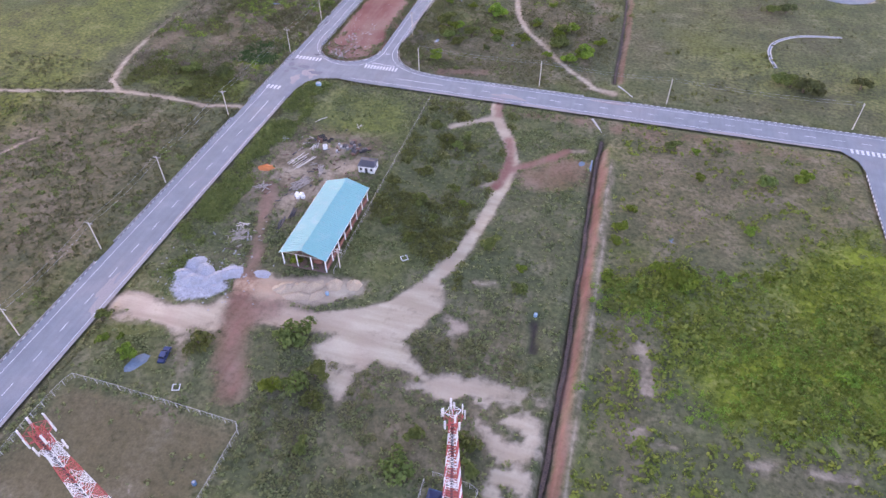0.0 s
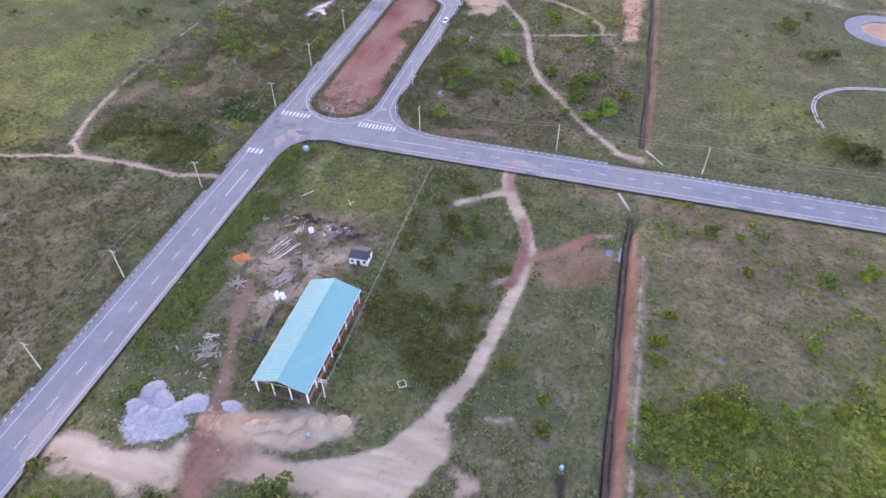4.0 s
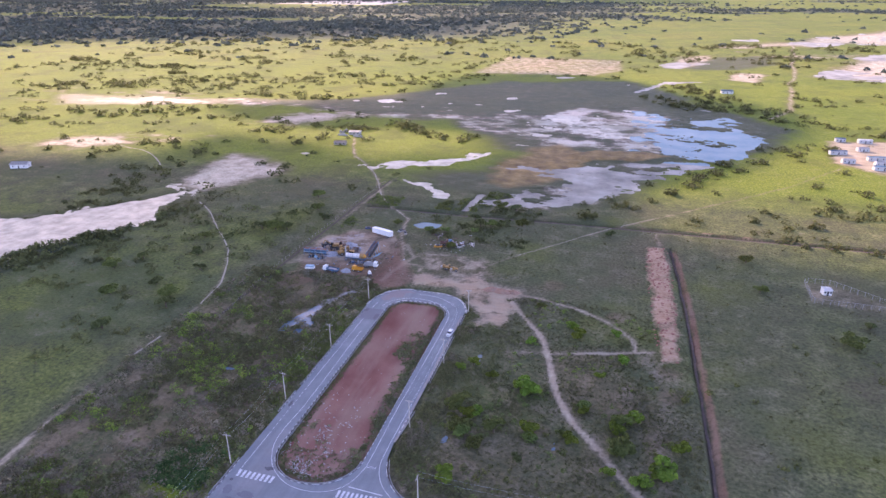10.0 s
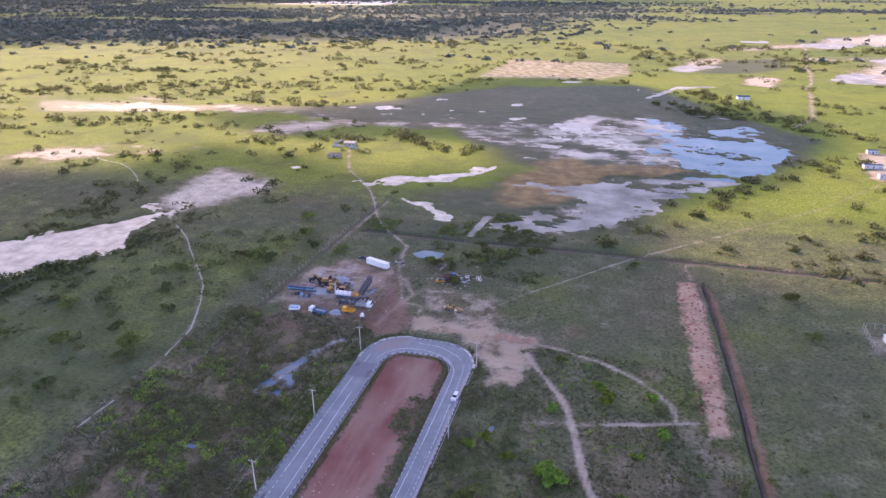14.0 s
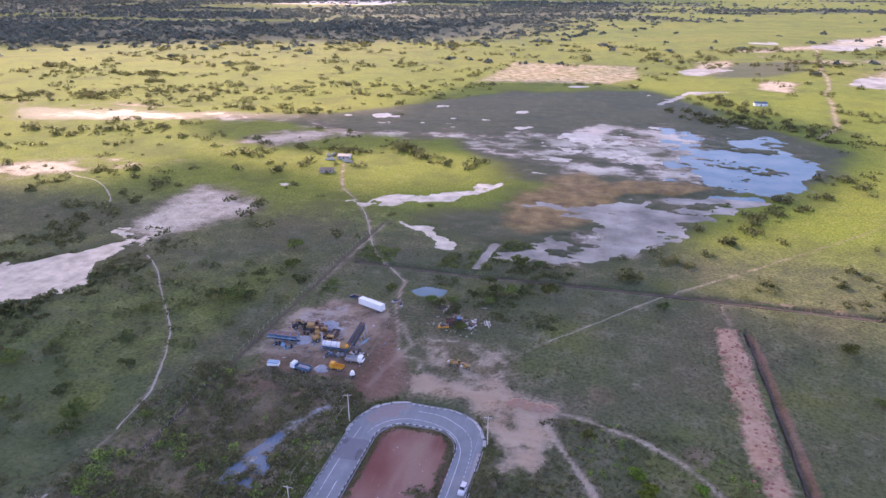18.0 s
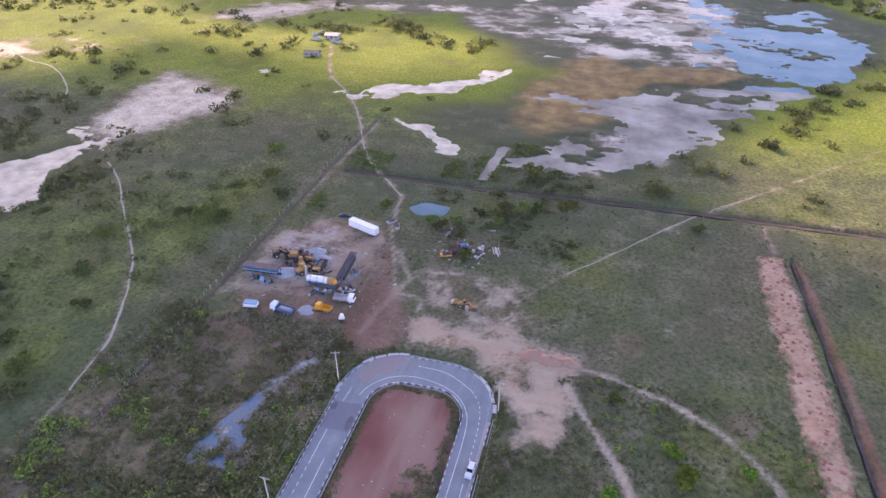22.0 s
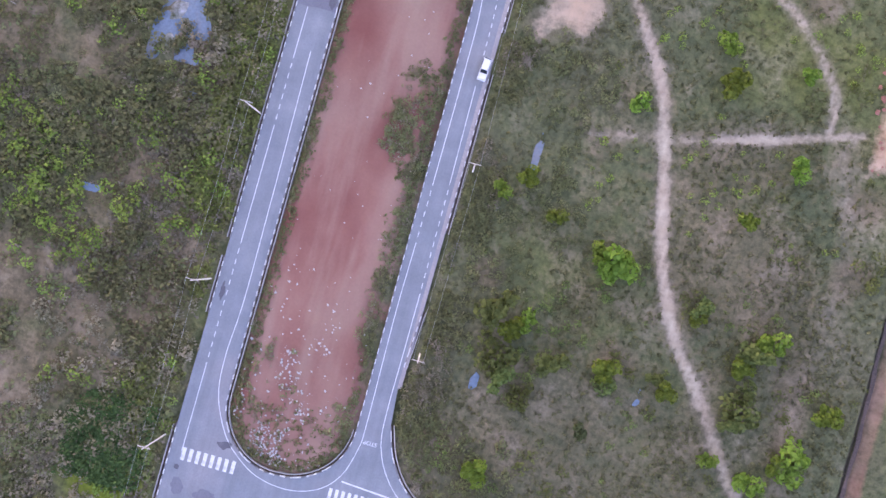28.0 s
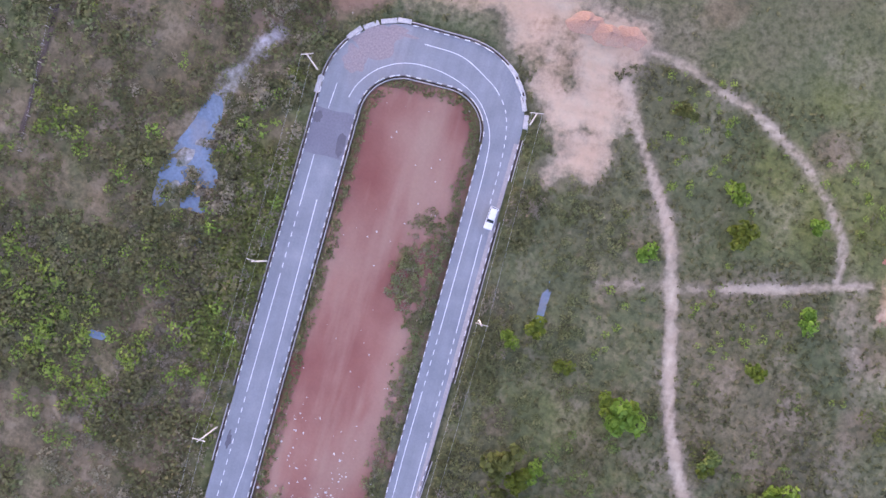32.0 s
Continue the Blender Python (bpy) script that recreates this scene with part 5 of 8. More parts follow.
M_DUST = plain("dusty_asphalt", (0.30, 0.265, 0.245), 0.9, 0, 2.0, 0.2, (0.22, 0.21, 0.22), 0.9)
M_DUST_RED = plain("red_dust_asphalt", (0.240, 0.196, 0.188), 0.9, 0, 2.0, 0.25, (0.22, 0.21, 0.22), 0.9)
for k, (sx, sy, sr, st, mat) in enumerate(((-110.6, 83, 1.7, 7.0, M_DUST), (-112.6, 86, 1.0, 4.0, M_DUST), (-110.2, 96, 0.9, 5.0, M_DUST), (-36.5, 199.2, 3.2, 1.4, M_DUST_RED), (-33, 202, 6.0, 1.2, M_DUST), (-113.2, 319.4, 4.6, 2.4, M_DUST_RED), (-110.5, 322, 4.0, 1.3, M_DUST_RED), (-116, 315.4, 2.2, 2.6, M_DUST_RED), (2, 207.6, 7.0, 1.2, M_DUST_RED), (-108, 198.6, 3.0, 3.4, M_DUST), (-112, 194, 1.6, 3.6, M_DUST), (-109.6, 150, 0.7, 14, M_DUST), (-109.8, 120, 0.6, 12, M_DUST), (-20, 198.3, 9.0, 0.7, M_DUST), (40, 198.3, 12.0, 0.7, M_DUST))):
    tagged(blot_mesh("road_dust", sx, sy, sr, st, 61 + k, mat, 0.004 + 0.0002 * k, 0.45), "sandy dust carried onto the asphalt")


def shoulder(line, wide):
    vs, fs = ribbon(curve_points(line, 2.0), wide, 0.0035)
    ob = new("dusty_shoulder", mesh_of("dusty_shoulder", vs, fs, [M_DUST]))
    ob.parent = road
    tagged(ob, "sandy dust along the edge of the asphalt")


shoulder([(-82.95, 232), (-82.95, 270), (-82.95, 308)], 0.75)
shoulder([(-109.15, 40), (-109.15, 110), (-109.15, 178)], 0.7)
shoulder([(-70, 198.0), (0, 197.9), (74, 197.9)], 0.8)


# ---------------------------------------------------------------- cloud whose shade lies on the place
CLOUD_Z = 640.0
shift_x, shift_y = sun_way.x / sun_way.z * CLOUD_Z, sun_way.y / sun_way.z * CLOUD_Z
SHADE = [(-900, -700), (-900, 380), (-640, 420), (-481, 452), (-415, 470), (-385, 488), (-373, 518), (-373, 545), (-358, 568), (-312, 565), (-264, 555), (-226, 543), (-204, 526), (-166, 540), (-128, 566), (-130, 582), (-147, 608), (-189, 634), (-233, 638),
         (-278, 619), (-315, 609), (-354, 617), (-405, 639), (-443, 669), (-414, 702), (-334, 734), (-276, 772), (-265, 865), (-233, 972), (-135, 1007), (-49, 976), (-14, 931), (15, 880), (73, 835), (118, 775), (118, 712), (78, 622), (33, 553), (5, 532),
         (-18, 506), (-31, 478), (-28, 446), (-10, 432), (24, 417), (60, 402), (115, 378), (190, 346), (420, 300), (900, 210), (900, -700)]
FAR_SHADE = [(-1329, 985), (-1149, 1120), (-934, 1300), (-686, 1430), (-540, 1440), (-430, 1600), (-400, 1960), (-480, 2290), (-560, 2250), (-640, 2030), (-962, 2000), (-1211, 2213), (-1500, 2900), (-2300, 3300), (-1100, 3150), (-560, 2934), (-127, 3242), (380, 3735), (-160, 4600), (-3900, 4600), (-3900, 2000)]


def cloud_bank(outline, x0, x1, y0, y1, cs, warp, soft, seed, full, label):
    """A puffy sheet of cloud, set so that its shade falls inside the outline on the ground."""
    cxs, cys = np.arange(x0, x1, cs), np.arange(y0, y1, cs)
    ux, uy = np.meshgrid(cxs, cys)
    gap = inside_gap(ux + warp * (fbm(ux, uy, 2.7 * warp, seed) - 0.5), uy + warp * (fbm(ux, uy, 2.7 * warp, seed + 6) - 0.5), outline) + 0.7 * warp * (fbm(ux, uy, 1.6 * warp, seed + 10) - 0.5)
    thick = np.clip(gap, 0, 60) / 60
    top = CLOUD_Z + 3 + 26 * np.sqrt(thick) * (0.6 + 0.8 * fbm(ux, uy, 110, 161))
    low = CLOUD_Z - 6 * thick * fbm(ux, uy, 80, 171)
    cn, half = len(cxs), ux.size
    vs = np.concatenate([np.stack([(ux + shift_x).ravel(), (uy + shift_y).ravel(), top.ravel()], -1), np.stack([(ux + shift_x).ravel(), (uy + shift_y).ravel(), low.ravel()], -1)])
    keep = gap > -soft
    cell = keep[:-1, :-1] & keep[1:, :-1] & keep[:-1, 1:] & keep[1:, 1:]
    jj, ii = np.nonzero(cell)
    a = jj * cn + ii
    up = np.stack([a, a + 1, a + 1 + cn, a + cn], -1)
    dn = np.stack([a + cn, a + cn + 1, a + 1, a], -1) + half
    me = mesh_of("cloud", vs, np.concatenate([up, dn]), [M_CLOUD], True)
    dense = np.tile((full * step(-0.75 * soft, 1.6 * soft, gap)).ravel(), 2)
    me.attributes.new("dense", "FLOAT", "POINT").data.foreach_set("value", np.ascontiguousarray(dense, np.float32))
    tagged(new("cloud", me), label, "cloud", "clouds over the plain", "structure")


cloud_bank(SHADE, -960, 960, -760, 1100, 14.0, 26, 22, 141, 1.0, "broken bank of white cloud that shades the ground")
# second sheet, never in view, added to dim the sun on the far woods
cloud_bank(FAR_SHADE, -4100, 700, 900, 4800, 50.0, 160, 70, 181, 0.55, "unseen far cloud sheet added to darken the distant woods")


# ---------------------------------------------------------------- plants
def leaf_cloud(rng, centres, radii, count, leaf, lift=0.15):
    """Leaf quads strewn over lobes: vertices and faces as arrays."""
    which = rng.randint(0, len(centres), count)
    way = rng.normal(size=(count, 3))
    way /= np.linalg.norm(way, axis=1)[:, None]
    way[:, 2] = np.abs(way[:, 2]) * 0.9 - 0.25
    at = centres[which] + way * radii[which][:, None] * rng.uniform(0.72, 1.08, (count, 1)) * np.array([1, 1, 0.8])
    normal = way + rng.normal(size=(count, 3)) * 0.55 + np.array([0, 0, lift])
    normal /= np.linalg.norm(normal, axis=1)[:, None]
    u = np.cross(normal, rng.normal(size=(count, 3)))
    u /= np.linalg.norm(u, axis=1)[:, None]
    v = np.cross(normal, u)
    s = leaf * rng.uniform(0.6, 1.35, (count, 1))
    corners = np.stack([at - u * s, at - v * s * 0.6 + normal * s * 0.2, at + u * s, at + v * s * 0.6 + normal * s * 0.2], 1).reshape(-1, 3)
    return corners, np.arange(count * 4).reshape(-1, 4)


def plant(name, label, rng, spread_r, high, lobes, leaves, leaf, mat, trunk_r=0.12, category="bush"):
    """A bush or small tree: tapered trunk with limbs, crown of leaf clumps on several lobes."""
    thing = new(name)
    tagged(thing, label, category)
    cent, rad = [], []
    for k in range(lobes):
        a, d = rng.uniform(0, 2 * math.pi), spread_r * math.sqrt(rng.uniform(0.02, 0.75))
        r = spread_r * rng.uniform(0.28, 0.5)
        cent.append((d * math.cos(a), d * math.sin(a), max(r * 0.6, high * rng.uniform(0.4, 0.8) - 0.25 * d)))
        rad.append(r)
    cent, rad = np.array(cent), np.array(rad)
    bm = bmesh.new()
    fork = Vector((0, 0, high * 0.28))
    rod(bm, (0, 0, -0.3), fork, trunk_r, trunk_r * 0.75, 6)
    for c in cent[:5]:
        rod(bm, fork, Vector(c), trunk_r * 0.6, trunk_r * 0.2, 5)
    part("trunk", bm, M_BARK, thing)
    vs, fs = leaf_cloud(rng, cent, rad, leaves, leaf)
    crown = new("crown", mesh_of("crown", vs, fs, [mat]))
    crown.parent = thing
    return thing


rng = np.random.RandomState(5)
BUSHES = [plant("bush", "rounded green bush standing in rough grass", rng, 1.3, 1.8, 7, 420, 0.20, M_LEAF),
          plant("bush", "rounded green bush standing in rough grass", rng, 1.4, 1.6, 9, 460, 0.19, M_LEAF),
          plant("bush", "bright lime-green bush standing in rough grass", rng, 1.25, 1.7, 6, 420, 0.20, M_LEAF_LIME),
          plant("bush", "bright lime-green bush standing in rough grass", rng, 1.3, 1.5, 8, 440, 0.19, M_LEAF_LIME)]
TREES = [plant("small_tree", "small dark-leaved savanna tree with a low crown", rng, 2.2, 3.6, 10, 620, 0.30, M_LEAF_DARK, 0.2, "tree"),
         plant("small_tree", "small dark-leaved savanna tree with a low crown", rng, 2.3, 3.2, 12, 640, 0.30, M_LEAF, 0.2, "tree")]


def set_plant(protos, k, x, y, size, turn, group):
    ob = copy_thing(protos[k], pose(x, y, ground_z(x, y), 0, 0, turn) @ Matrix.Diagonal((size, size, size * 0.95, 1)))
    tagged(ob, group=group)
    return ob


# bushes beside the loop road and in the fields: x, y, crown radius
for group, spots, protos, ks in (
    ("bushes east of the loop road", [(-52, 264.8, 2.6), (-50.2, 265.6, 1.5), (-53.6, 265.6, 1.6), (-63.3, 270.5, 1.2), (-38.6, 303.5, 1.9), (-41.3, 310.2, 1.5), (-26, 307.7, 1.3), (-22.8, 290.6, 1.5), (-29, 279, 1.3), (-54.2, 295, 1.3), (-66, 222.2, 1.9), (-25.2, 235, 1.2),
                                      (-70.6, 275.6, 1.5), (-74.4, 272.6, 1.2), (-5.8, 248.8, 1.7), (-10.6, 238.8, 2.5), (-13.6, 237.4, 1.6)], BUSHES, (2, 3)),
    ("bushes east of the loop road", [(-68.8, 250.2, 2.6), (-66.6, 247.8, 1.7), (-66.9, 243.6, 2.2), (-67.0, 239.8, 1.9), (-63.6, 250.6, 1.4), (-57.2, 243.2, 2.0), (-48.3, 245.4, 1.9), (-46.6, 243.8, 1.3), (-34.2, 262.1, 1.5), (-33.2, 259.6, 1.2), (-22.5, 254.4, 2.1), (-24.4, 252.6, 1.6), (-21.0, 245.8, 2.2), (-23.4, 243.4, 1.6), (-19.0, 258.5, 1.9),
                                      (-54.8, 321, 1.4), (-36.5, 245, 1.5), (-60.8, 236.5, 1.4), (-38.2, 247.4, 1.2), (-16.8, 232.6, 1.7)], BUSHES, (0, 2, 1, 0, 3)),
    ("bushes round the shed and the clearing", [(-21.7, 123.6, 2.5), (-58.4, 83, 3.1), (-61.6, 82.2, 2.2), (-54.6, 71, 2.3), (-50.6, 73.4, 2.6), (-48.6, 66.8, 1.9), (-45.3, 56.8, 1.8), (-25.5, 58.4, 2.6), (-25.7, 66, 2.0), (-80.7, 75, 2.3), (-106.4, 75, 1.9), (-14.7, 65.2, 2.3), (-11.8, 61.6, 1.8), (-12, 112, 1.5), (-41, 131, 1.6), (-47, 138, 1.9), (-52, 126, 1.6), (-44, 122, 1.5), (-38, 146, 1.7), (-49, 152, 1.8), (-43, 165, 2.2), (-47, 169, 2.0), (-40, 172, 1.7), (-52, 177, 1.6)], BUSHES, (0, 1)),
    ("bushes round the shed and the clearing", [(-94.5, 67.8, 2.0), (-102.7, 70, 1.3), (-69.6, 105.0, 1.7), (-58.6, 68.4, 2.1), (-98.8, 72, 0.9), (-34, 140, 1.2), (-13.5, 118, 1.3)], BUSHES, (2, 3)),
    ("bushes in the eastern fields", [(23.2, 124.6, 3.2), (28, 124, 2.6), (10.2, 112, 1.7), (10.6, 141, 2.0), (8.6, 122, 1.6), (23, 183, 2.2), (29.4, 183, 1.4), (31, 170, 1.6), (48.3, 172, 3.0), (60.5, 177, 2.6), (9.5, 136, 1.5), (15.5, 118.5, 1.9), (20, 127, 1.8), (12.5, 150, 1.4), (36, 186, 1.3), (44, 149, 1.6), (62, 104, 2.0), (71, 118, 2.2), (48, 131, 1.7)], BUSHES, (2, 3, 0)),
    ("dark trees north of the cross road", [(66.3, 232, 4.0), (62.4, 234.6, 3.0), (70, 231, 3.2), (59, 236.4, 2.4), (86, 239.5, 3.2), (-11.2, 239.2, 2.3), (66.6, 300, 3.0), (60.8, 298.4, 2.2), (-49.1, 233.6, 1.4), (54.7, 322, 3.4), (64, 338, 2.0), (30, 360.5, 2.2), (-32, 408, 2.0), (28.6, 391, 2.3)], TREES, (0, 1)),
    ("dark trees west of the road", [(-155.4, 184.6, 2.8), (-150.5, 187.4, 2.6), (-137.3, 188.6, 3.0), (-134.6, 186, 2.2), (-204.6, 370.5, 3.4), (-198, 372, 3.6), (-192, 373, 3.0), (-199.5, 425, 3.2), (-216.5, 332, 2.8), (-201.2, 292, 3.0), (-197, 284, 3.2), (-181.3, 297.4, 1.5), (-208.7, 263, 3.0), (-190, 405, 2.8), (-180, 392, 2.6), (-244, 310, 3.0), (-238, 322, 2.4), (-226, 352, 2.2), (-214, 300, 2.4), (-226, 287, 2.8), (-205, 318, 2.4)], TREES, (0, 1)),
    ("dark trees beside the yard", [(-97.2, 404, 3.0), (-92, 404.6, 2.6), (-87, 406, 2.4), (-76.4, 409.6, 2.6), (-102, 412, 2.6), (-93.1, 436, 3.0), (-84, 434, 2.6), (-104.6, 371.4, 2.0), (-104.4, 373.6, 1.6), (-139.6, 396, 1.7), (-139.8, 398, 1.3), (-113, 392, 1.8), (-117, 387, 2.2), (-121, 390, 1.8), (-106, 399, 2.0), (-98, 395, 1.7)], TREES, (0, 1))):
    for n, (x, y, r) in enumerate(spots):
        k = ks[n % len(ks)]
        set_plant(protos, k, x, y, r * (1.7 if group == "bushes east of the loop road" else 1.25) / (1.3 if protos is BUSHES else 2.3), (n * 67 + k * 31) % 360, group)
for proto in BUSHES + TREES:
    for child in list(proto.children):
        bpy.data.objects.remove(child)
    bpy.data.objects.remove(proto)


def strew(name, label, category, xs, ys, sizes, quads, leaf, mat, seed, tall=0.7):
    """Many small plants as one stuff object: a few leaf quads each on a low dome."""
    r = np.random.RandomState(seed)
    n = len(xs)
    z = ground_height(xs, ys)
    m = n * quads
    owner = np.repeat(np.arange(n), quads)
    s = sizes[owner]
    way = r.normal(size=(m, 3))
    way /= np.linalg.norm(way, axis=1)[:, None]
    way[:, 2] = np.abs(way[:, 2])
    at = np.stack([xs[owner], ys[owner], z[owner]], -1) + way * (s * r.uniform(0.35, 1.0, m) ** 0.7)[:, None] * np.array([1, 1, tall])
    normal = way * 0.8 + r.normal(size=(m, 3)) * 0.5 + np.array([0, 0, 0.45])
    normal /= np.linalg.norm(normal, axis=1)[:, None]
    u = np.cross(normal, r.normal(size=(m, 3)))
    u /= np.linalg.norm(u, axis=1)[:, None]
    v = np.cross(normal, u)
    d = (s * leaf * r.uniform(0.6, 1.3, m))[:, None]
    vs = np.stack([at - u * d, at - v * d * 0.65, at + u * d, at + v * d * 0.65], 1).reshape(-1, 3)
    return tagged(new(name, mesh_of(name, vs, np.arange(m * 4).reshape(-1, 4), [mat])), label, category, kind="stuff")


def scatter(seed, count, x0, x1, y0, y1, density, keep_road=1.6):
    """Random spots thinned by a density function and kept off roads, sand and water."""
    r = np.random.RandomState(seed)
    x, y = r.uniform(x0, x1, count), r.uniform(y0, y1, count)
    p = density(x, y)
    ok = r.rand(count) < p
    x, y = x[ok], y[ok]
    ok = road_gap(x, y) < -keep_road
    x, y = x[ok], y[ok]
    earth, cover = ground_masks(x, y)
    ok = (earth[:, :2].max(1) < 0.42) & (earth[:, 3] < 0.4) & (cover[:, 2] < 0.4) & (ground_height(x, y) > WATER_Z + 0.06)
    return x[ok], y[ok], r


def clumpy(x, y, size, seed, lo, hi):
    return step(lo, hi, fbm(x, y, size, seed, 3))


def thicket(x, y):
    """How thickly the western scrub grows: thin on its open brown patches."""
    return 1 - 0.78 * np.maximum.reduce([1 - step(0.4, 1.2, np.hypot(x - ax, y - ay) / ar + 0.9 * (fbm(x, y, 6, 311) - 0.5)) for ax, ay, ar in OPEN_W])


x, y, r = scatter(11, 17000, -188, -121, 186, 330, lambda x, y: (0.06 + 0.75 * clumpy(x, y, 12, 201, 0.44, 0.60)) * step(-190, -168, x) * thicket(x, y))
pick = np.where(fbm(x, y, 16, 203) > 0.5, 0.2, 0.8) + r.uniform(-0.4, 0.4, len(x))
strew("weeds", "tall dry brown-green scrub beside the loop road", "weeds", x[pick < 0.55], y[pick < 0.55], r.uniform(0.35, 1.15, (pick < 0.55).sum()), 9, 0.36, M_WEED_DRY, 1)
strew("weeds", "tangled green scrub beside the loop road", "weeds", x[pick > 0.55], y[pick > 0.55], r.uniform(0.4, 1.35, (pick > 0.55).sum()), 9, 0.36, M_WEED, 2)
for seed, count, mat, words in ((41, 3000, M_WEED_DRY, "straw-brown shrubs in the scrub beside the loop road"), (42, 3600, M_WEED, "olive shrubs in the scrub beside the loop road"), (43, 420, M_WEED_LIME, "yellow-green shrubs in the scrub beside the loop road")):
    x, y, r = scatter(seed, count, -188, -121, 186, 330, lambda x, y: clumpy(x, y, 17, 300 + seed, 0.46, 0.58) * step(-190, -172, x) * thicket(x, y))
    strew("shrubs", words, "shrubs", x, y, r.uniform(0.7, 2.1, len(x)), 44, 0.17, mat, seed, 0.75)
for seed, count, x0, x1, y0, y1, lo, hi, mat, r0, r1, words in (
        (63, 1700, -186, -126, 214, 326, 0.48, 0.58, M_WEED, 0.9, 2.3, "olive thickets in the western scrub"),
        (72, 900, -131, -122.5, 214, 310, 0.34, 0.52, M_LEAF, 0.7, 1.9, "green bushes crowding the loop road's western verge"),
        (64, 700, -182, -126, 214, 300, 0.55, 0.63, M_WEED_LIME, 1.0, 2.2, "yellow-green thickets in the western scrub"),
        (65, 700, -81.6, -74.5, 222, 300, 0.38, 0.58, M_WEED, 0.5, 1.4, "grey-green bushes on the loop road's verge"),
        (73, 600, -81.6, -74.5, 214, 300, 0.40, 0.58, M_WEED_DRY, 0.4, 1.2, "dry grey-brown bushes on the loop road's verge"),
        (66, 60, -250, -176, 330, 412, 0.30, 0.5, M_LEAF_DARK, 2.0, 4.5, "big rounded bushes in the western meadow"),
        (67, 1500, -340, -255, 300, 420, 0.42, 0.58, M_LEAF_DARK, 0.8, 2.2, "dark scrub along the river bank"),
        (68, 500, -128, -90, 424, 462, 0.42, 0.58, M_LEAF, 0.7, 2.0, "bright green bushes beside the canal"),
        (69, 500, -168, -150, 384, 440, 0.50, 0.62, M_LEAF, 0.6, 1.6, "green bushes along the western lane"),
        (70, 700, -76, -8, 212, 268, 0.54, 0.64, M_LEAF, 0.4, 1.2, "small green shrubs in the field east of the loop"),
        (71, 420, -60, -10, 268, 330, 0.58, 0.68, M_WEED_LIME, 0.4, 1.1, "small yellow-green shrubs in the field east of the loop"),
        (51, 2400, -107.4, -97, 92, 193, 0.38, 0.54, M_LEAF, 0.6, 1.7, "rank green bushes between the road and the shed"),
        (52, 1500, -58.5, -27, 104, 192, 0.46, 0.60, M_LEAF, 0.6, 1.9, "dense green bushes east of the shed"),
        (53, 900, -62, 0, 48, 92, 0.50, 0.62, M_WEED, 0.6, 1.6, "olive bushes round the clearing"),
        (54, 1500, 5, 72, 84, 132, 0.44, 0.60, M_LEAF_LIME, 0.4, 1.1, "bright green shrubs in the damp field"),
        (55, 800, -81, -58, 214, 312, 0.50, 0.62, M_WEED, 0.5, 1.4, "olive shrubs on the loop road's outer verge"),
        (56, 1500, -250, -124, 50, 166, 0.50, 0.62, M_LEAF, 0.5, 1.5, "green shrubs in the fields west of the road"),
        (57, 620, -140, -125, 200.5, 216.5, 0.20, 0.40, M_LEAF_EMERALD, 0.6, 1.7, "bright green thicket beside the junction"),
        (58, 900, -172, -124, 172, 200, 0.42, 0.56, M_LEAF, 0.6, 1.9, "green thicket beside the dirt road"),
        (59, 500, 8, 100, 140, 194, 0.56, 0.66, M_WEED, 0.5, 1.5, "scattered yellow-green shrubs south of the cross road"),
        (60, 900, -60, 60, 214, 330, 0.58, 0.68, M_LEAF, 0.5, 1.7, "scattered green shrubs in the open field"),
        (61, 700, -290, -190, 240, 410, 0.58, 0.68, M_LEAF_DARK, 0.8, 2.6, "dark shrubs in the western meadow"),
        (62, 420, -125, -70, 380, 440, 0.50, 0.62, M_LEAF_DARK, 0.8, 2.4, "dark shrubs along the cross ditch")):
    x, y, r = scatter(seed, count, x0, x1, y0, y1, lambda x, y: clumpy(x, y, 12 + seed % 5, 400 + seed, lo, hi) * np.where((x < -122) & (y > 200), thicket(x, y), 1.0))
    strew("shrubs", words, "shrubs", x, y, r.uniform(r0, r1, len(x)), 36, 0.19, mat, seed, 0.8)
# rank growth on the verges, hard by the kerbs
r = np.random.RandomState(45)
x, y = r.uniform(-126, -76, 30000), r.uniform(40, 328, 30000)
gap = -road_gap(x, y)
ok = (gap > 0.75) & (gap < 3.2) & (inside_gap(x, y, MEDIAN) < 0) & (r.rand(len(x)) < 0.85 * clumpy(x, y, 8, 305, 0.38, 0.58) * (1 - step(1.4, 3.2, gap) * 0.5))
earth, cover = ground_masks(x[ok], y[ok])
x, y = x[ok][earth[:, 0] < 0.4], y[ok][earth[:, 0] < 0.4]
strew("weeds", "rank grey-green growth along the road's verge", "weeds", x, y, r.uniform(0.3, 0.85, len(x)), 9, 0.4, M_WEED, 46)
x, y, r = scatter(12, 26000, -82, 0, 212, 330, lambda x, y: 0.16 + 0.5 * clumpy(x, y, 12, 205, 0.45, 0.65))
strew("weeds", "low olive tufts in the field east of the loop", "weeds", x, y, r.uniform(0.22, 0.6, len(x)), 7, 0.45, M_WEED, 3)
x, y, r = scatter(13, 24000, -108, 1, 40, 196, lambda x, y: (0.2 + 0.6 * clumpy(x, y, 10, 209, 0.45, 0.62)) * np.where((x < -61) & (y < 58) & (x > -103), 0.12, 1))
strew("weeds", "rough green weeds round the shed and the clearing", "weeds", x, y, r.uniform(0.25, 0.95, len(x)), 7, 0.45, M_WEED, 4)
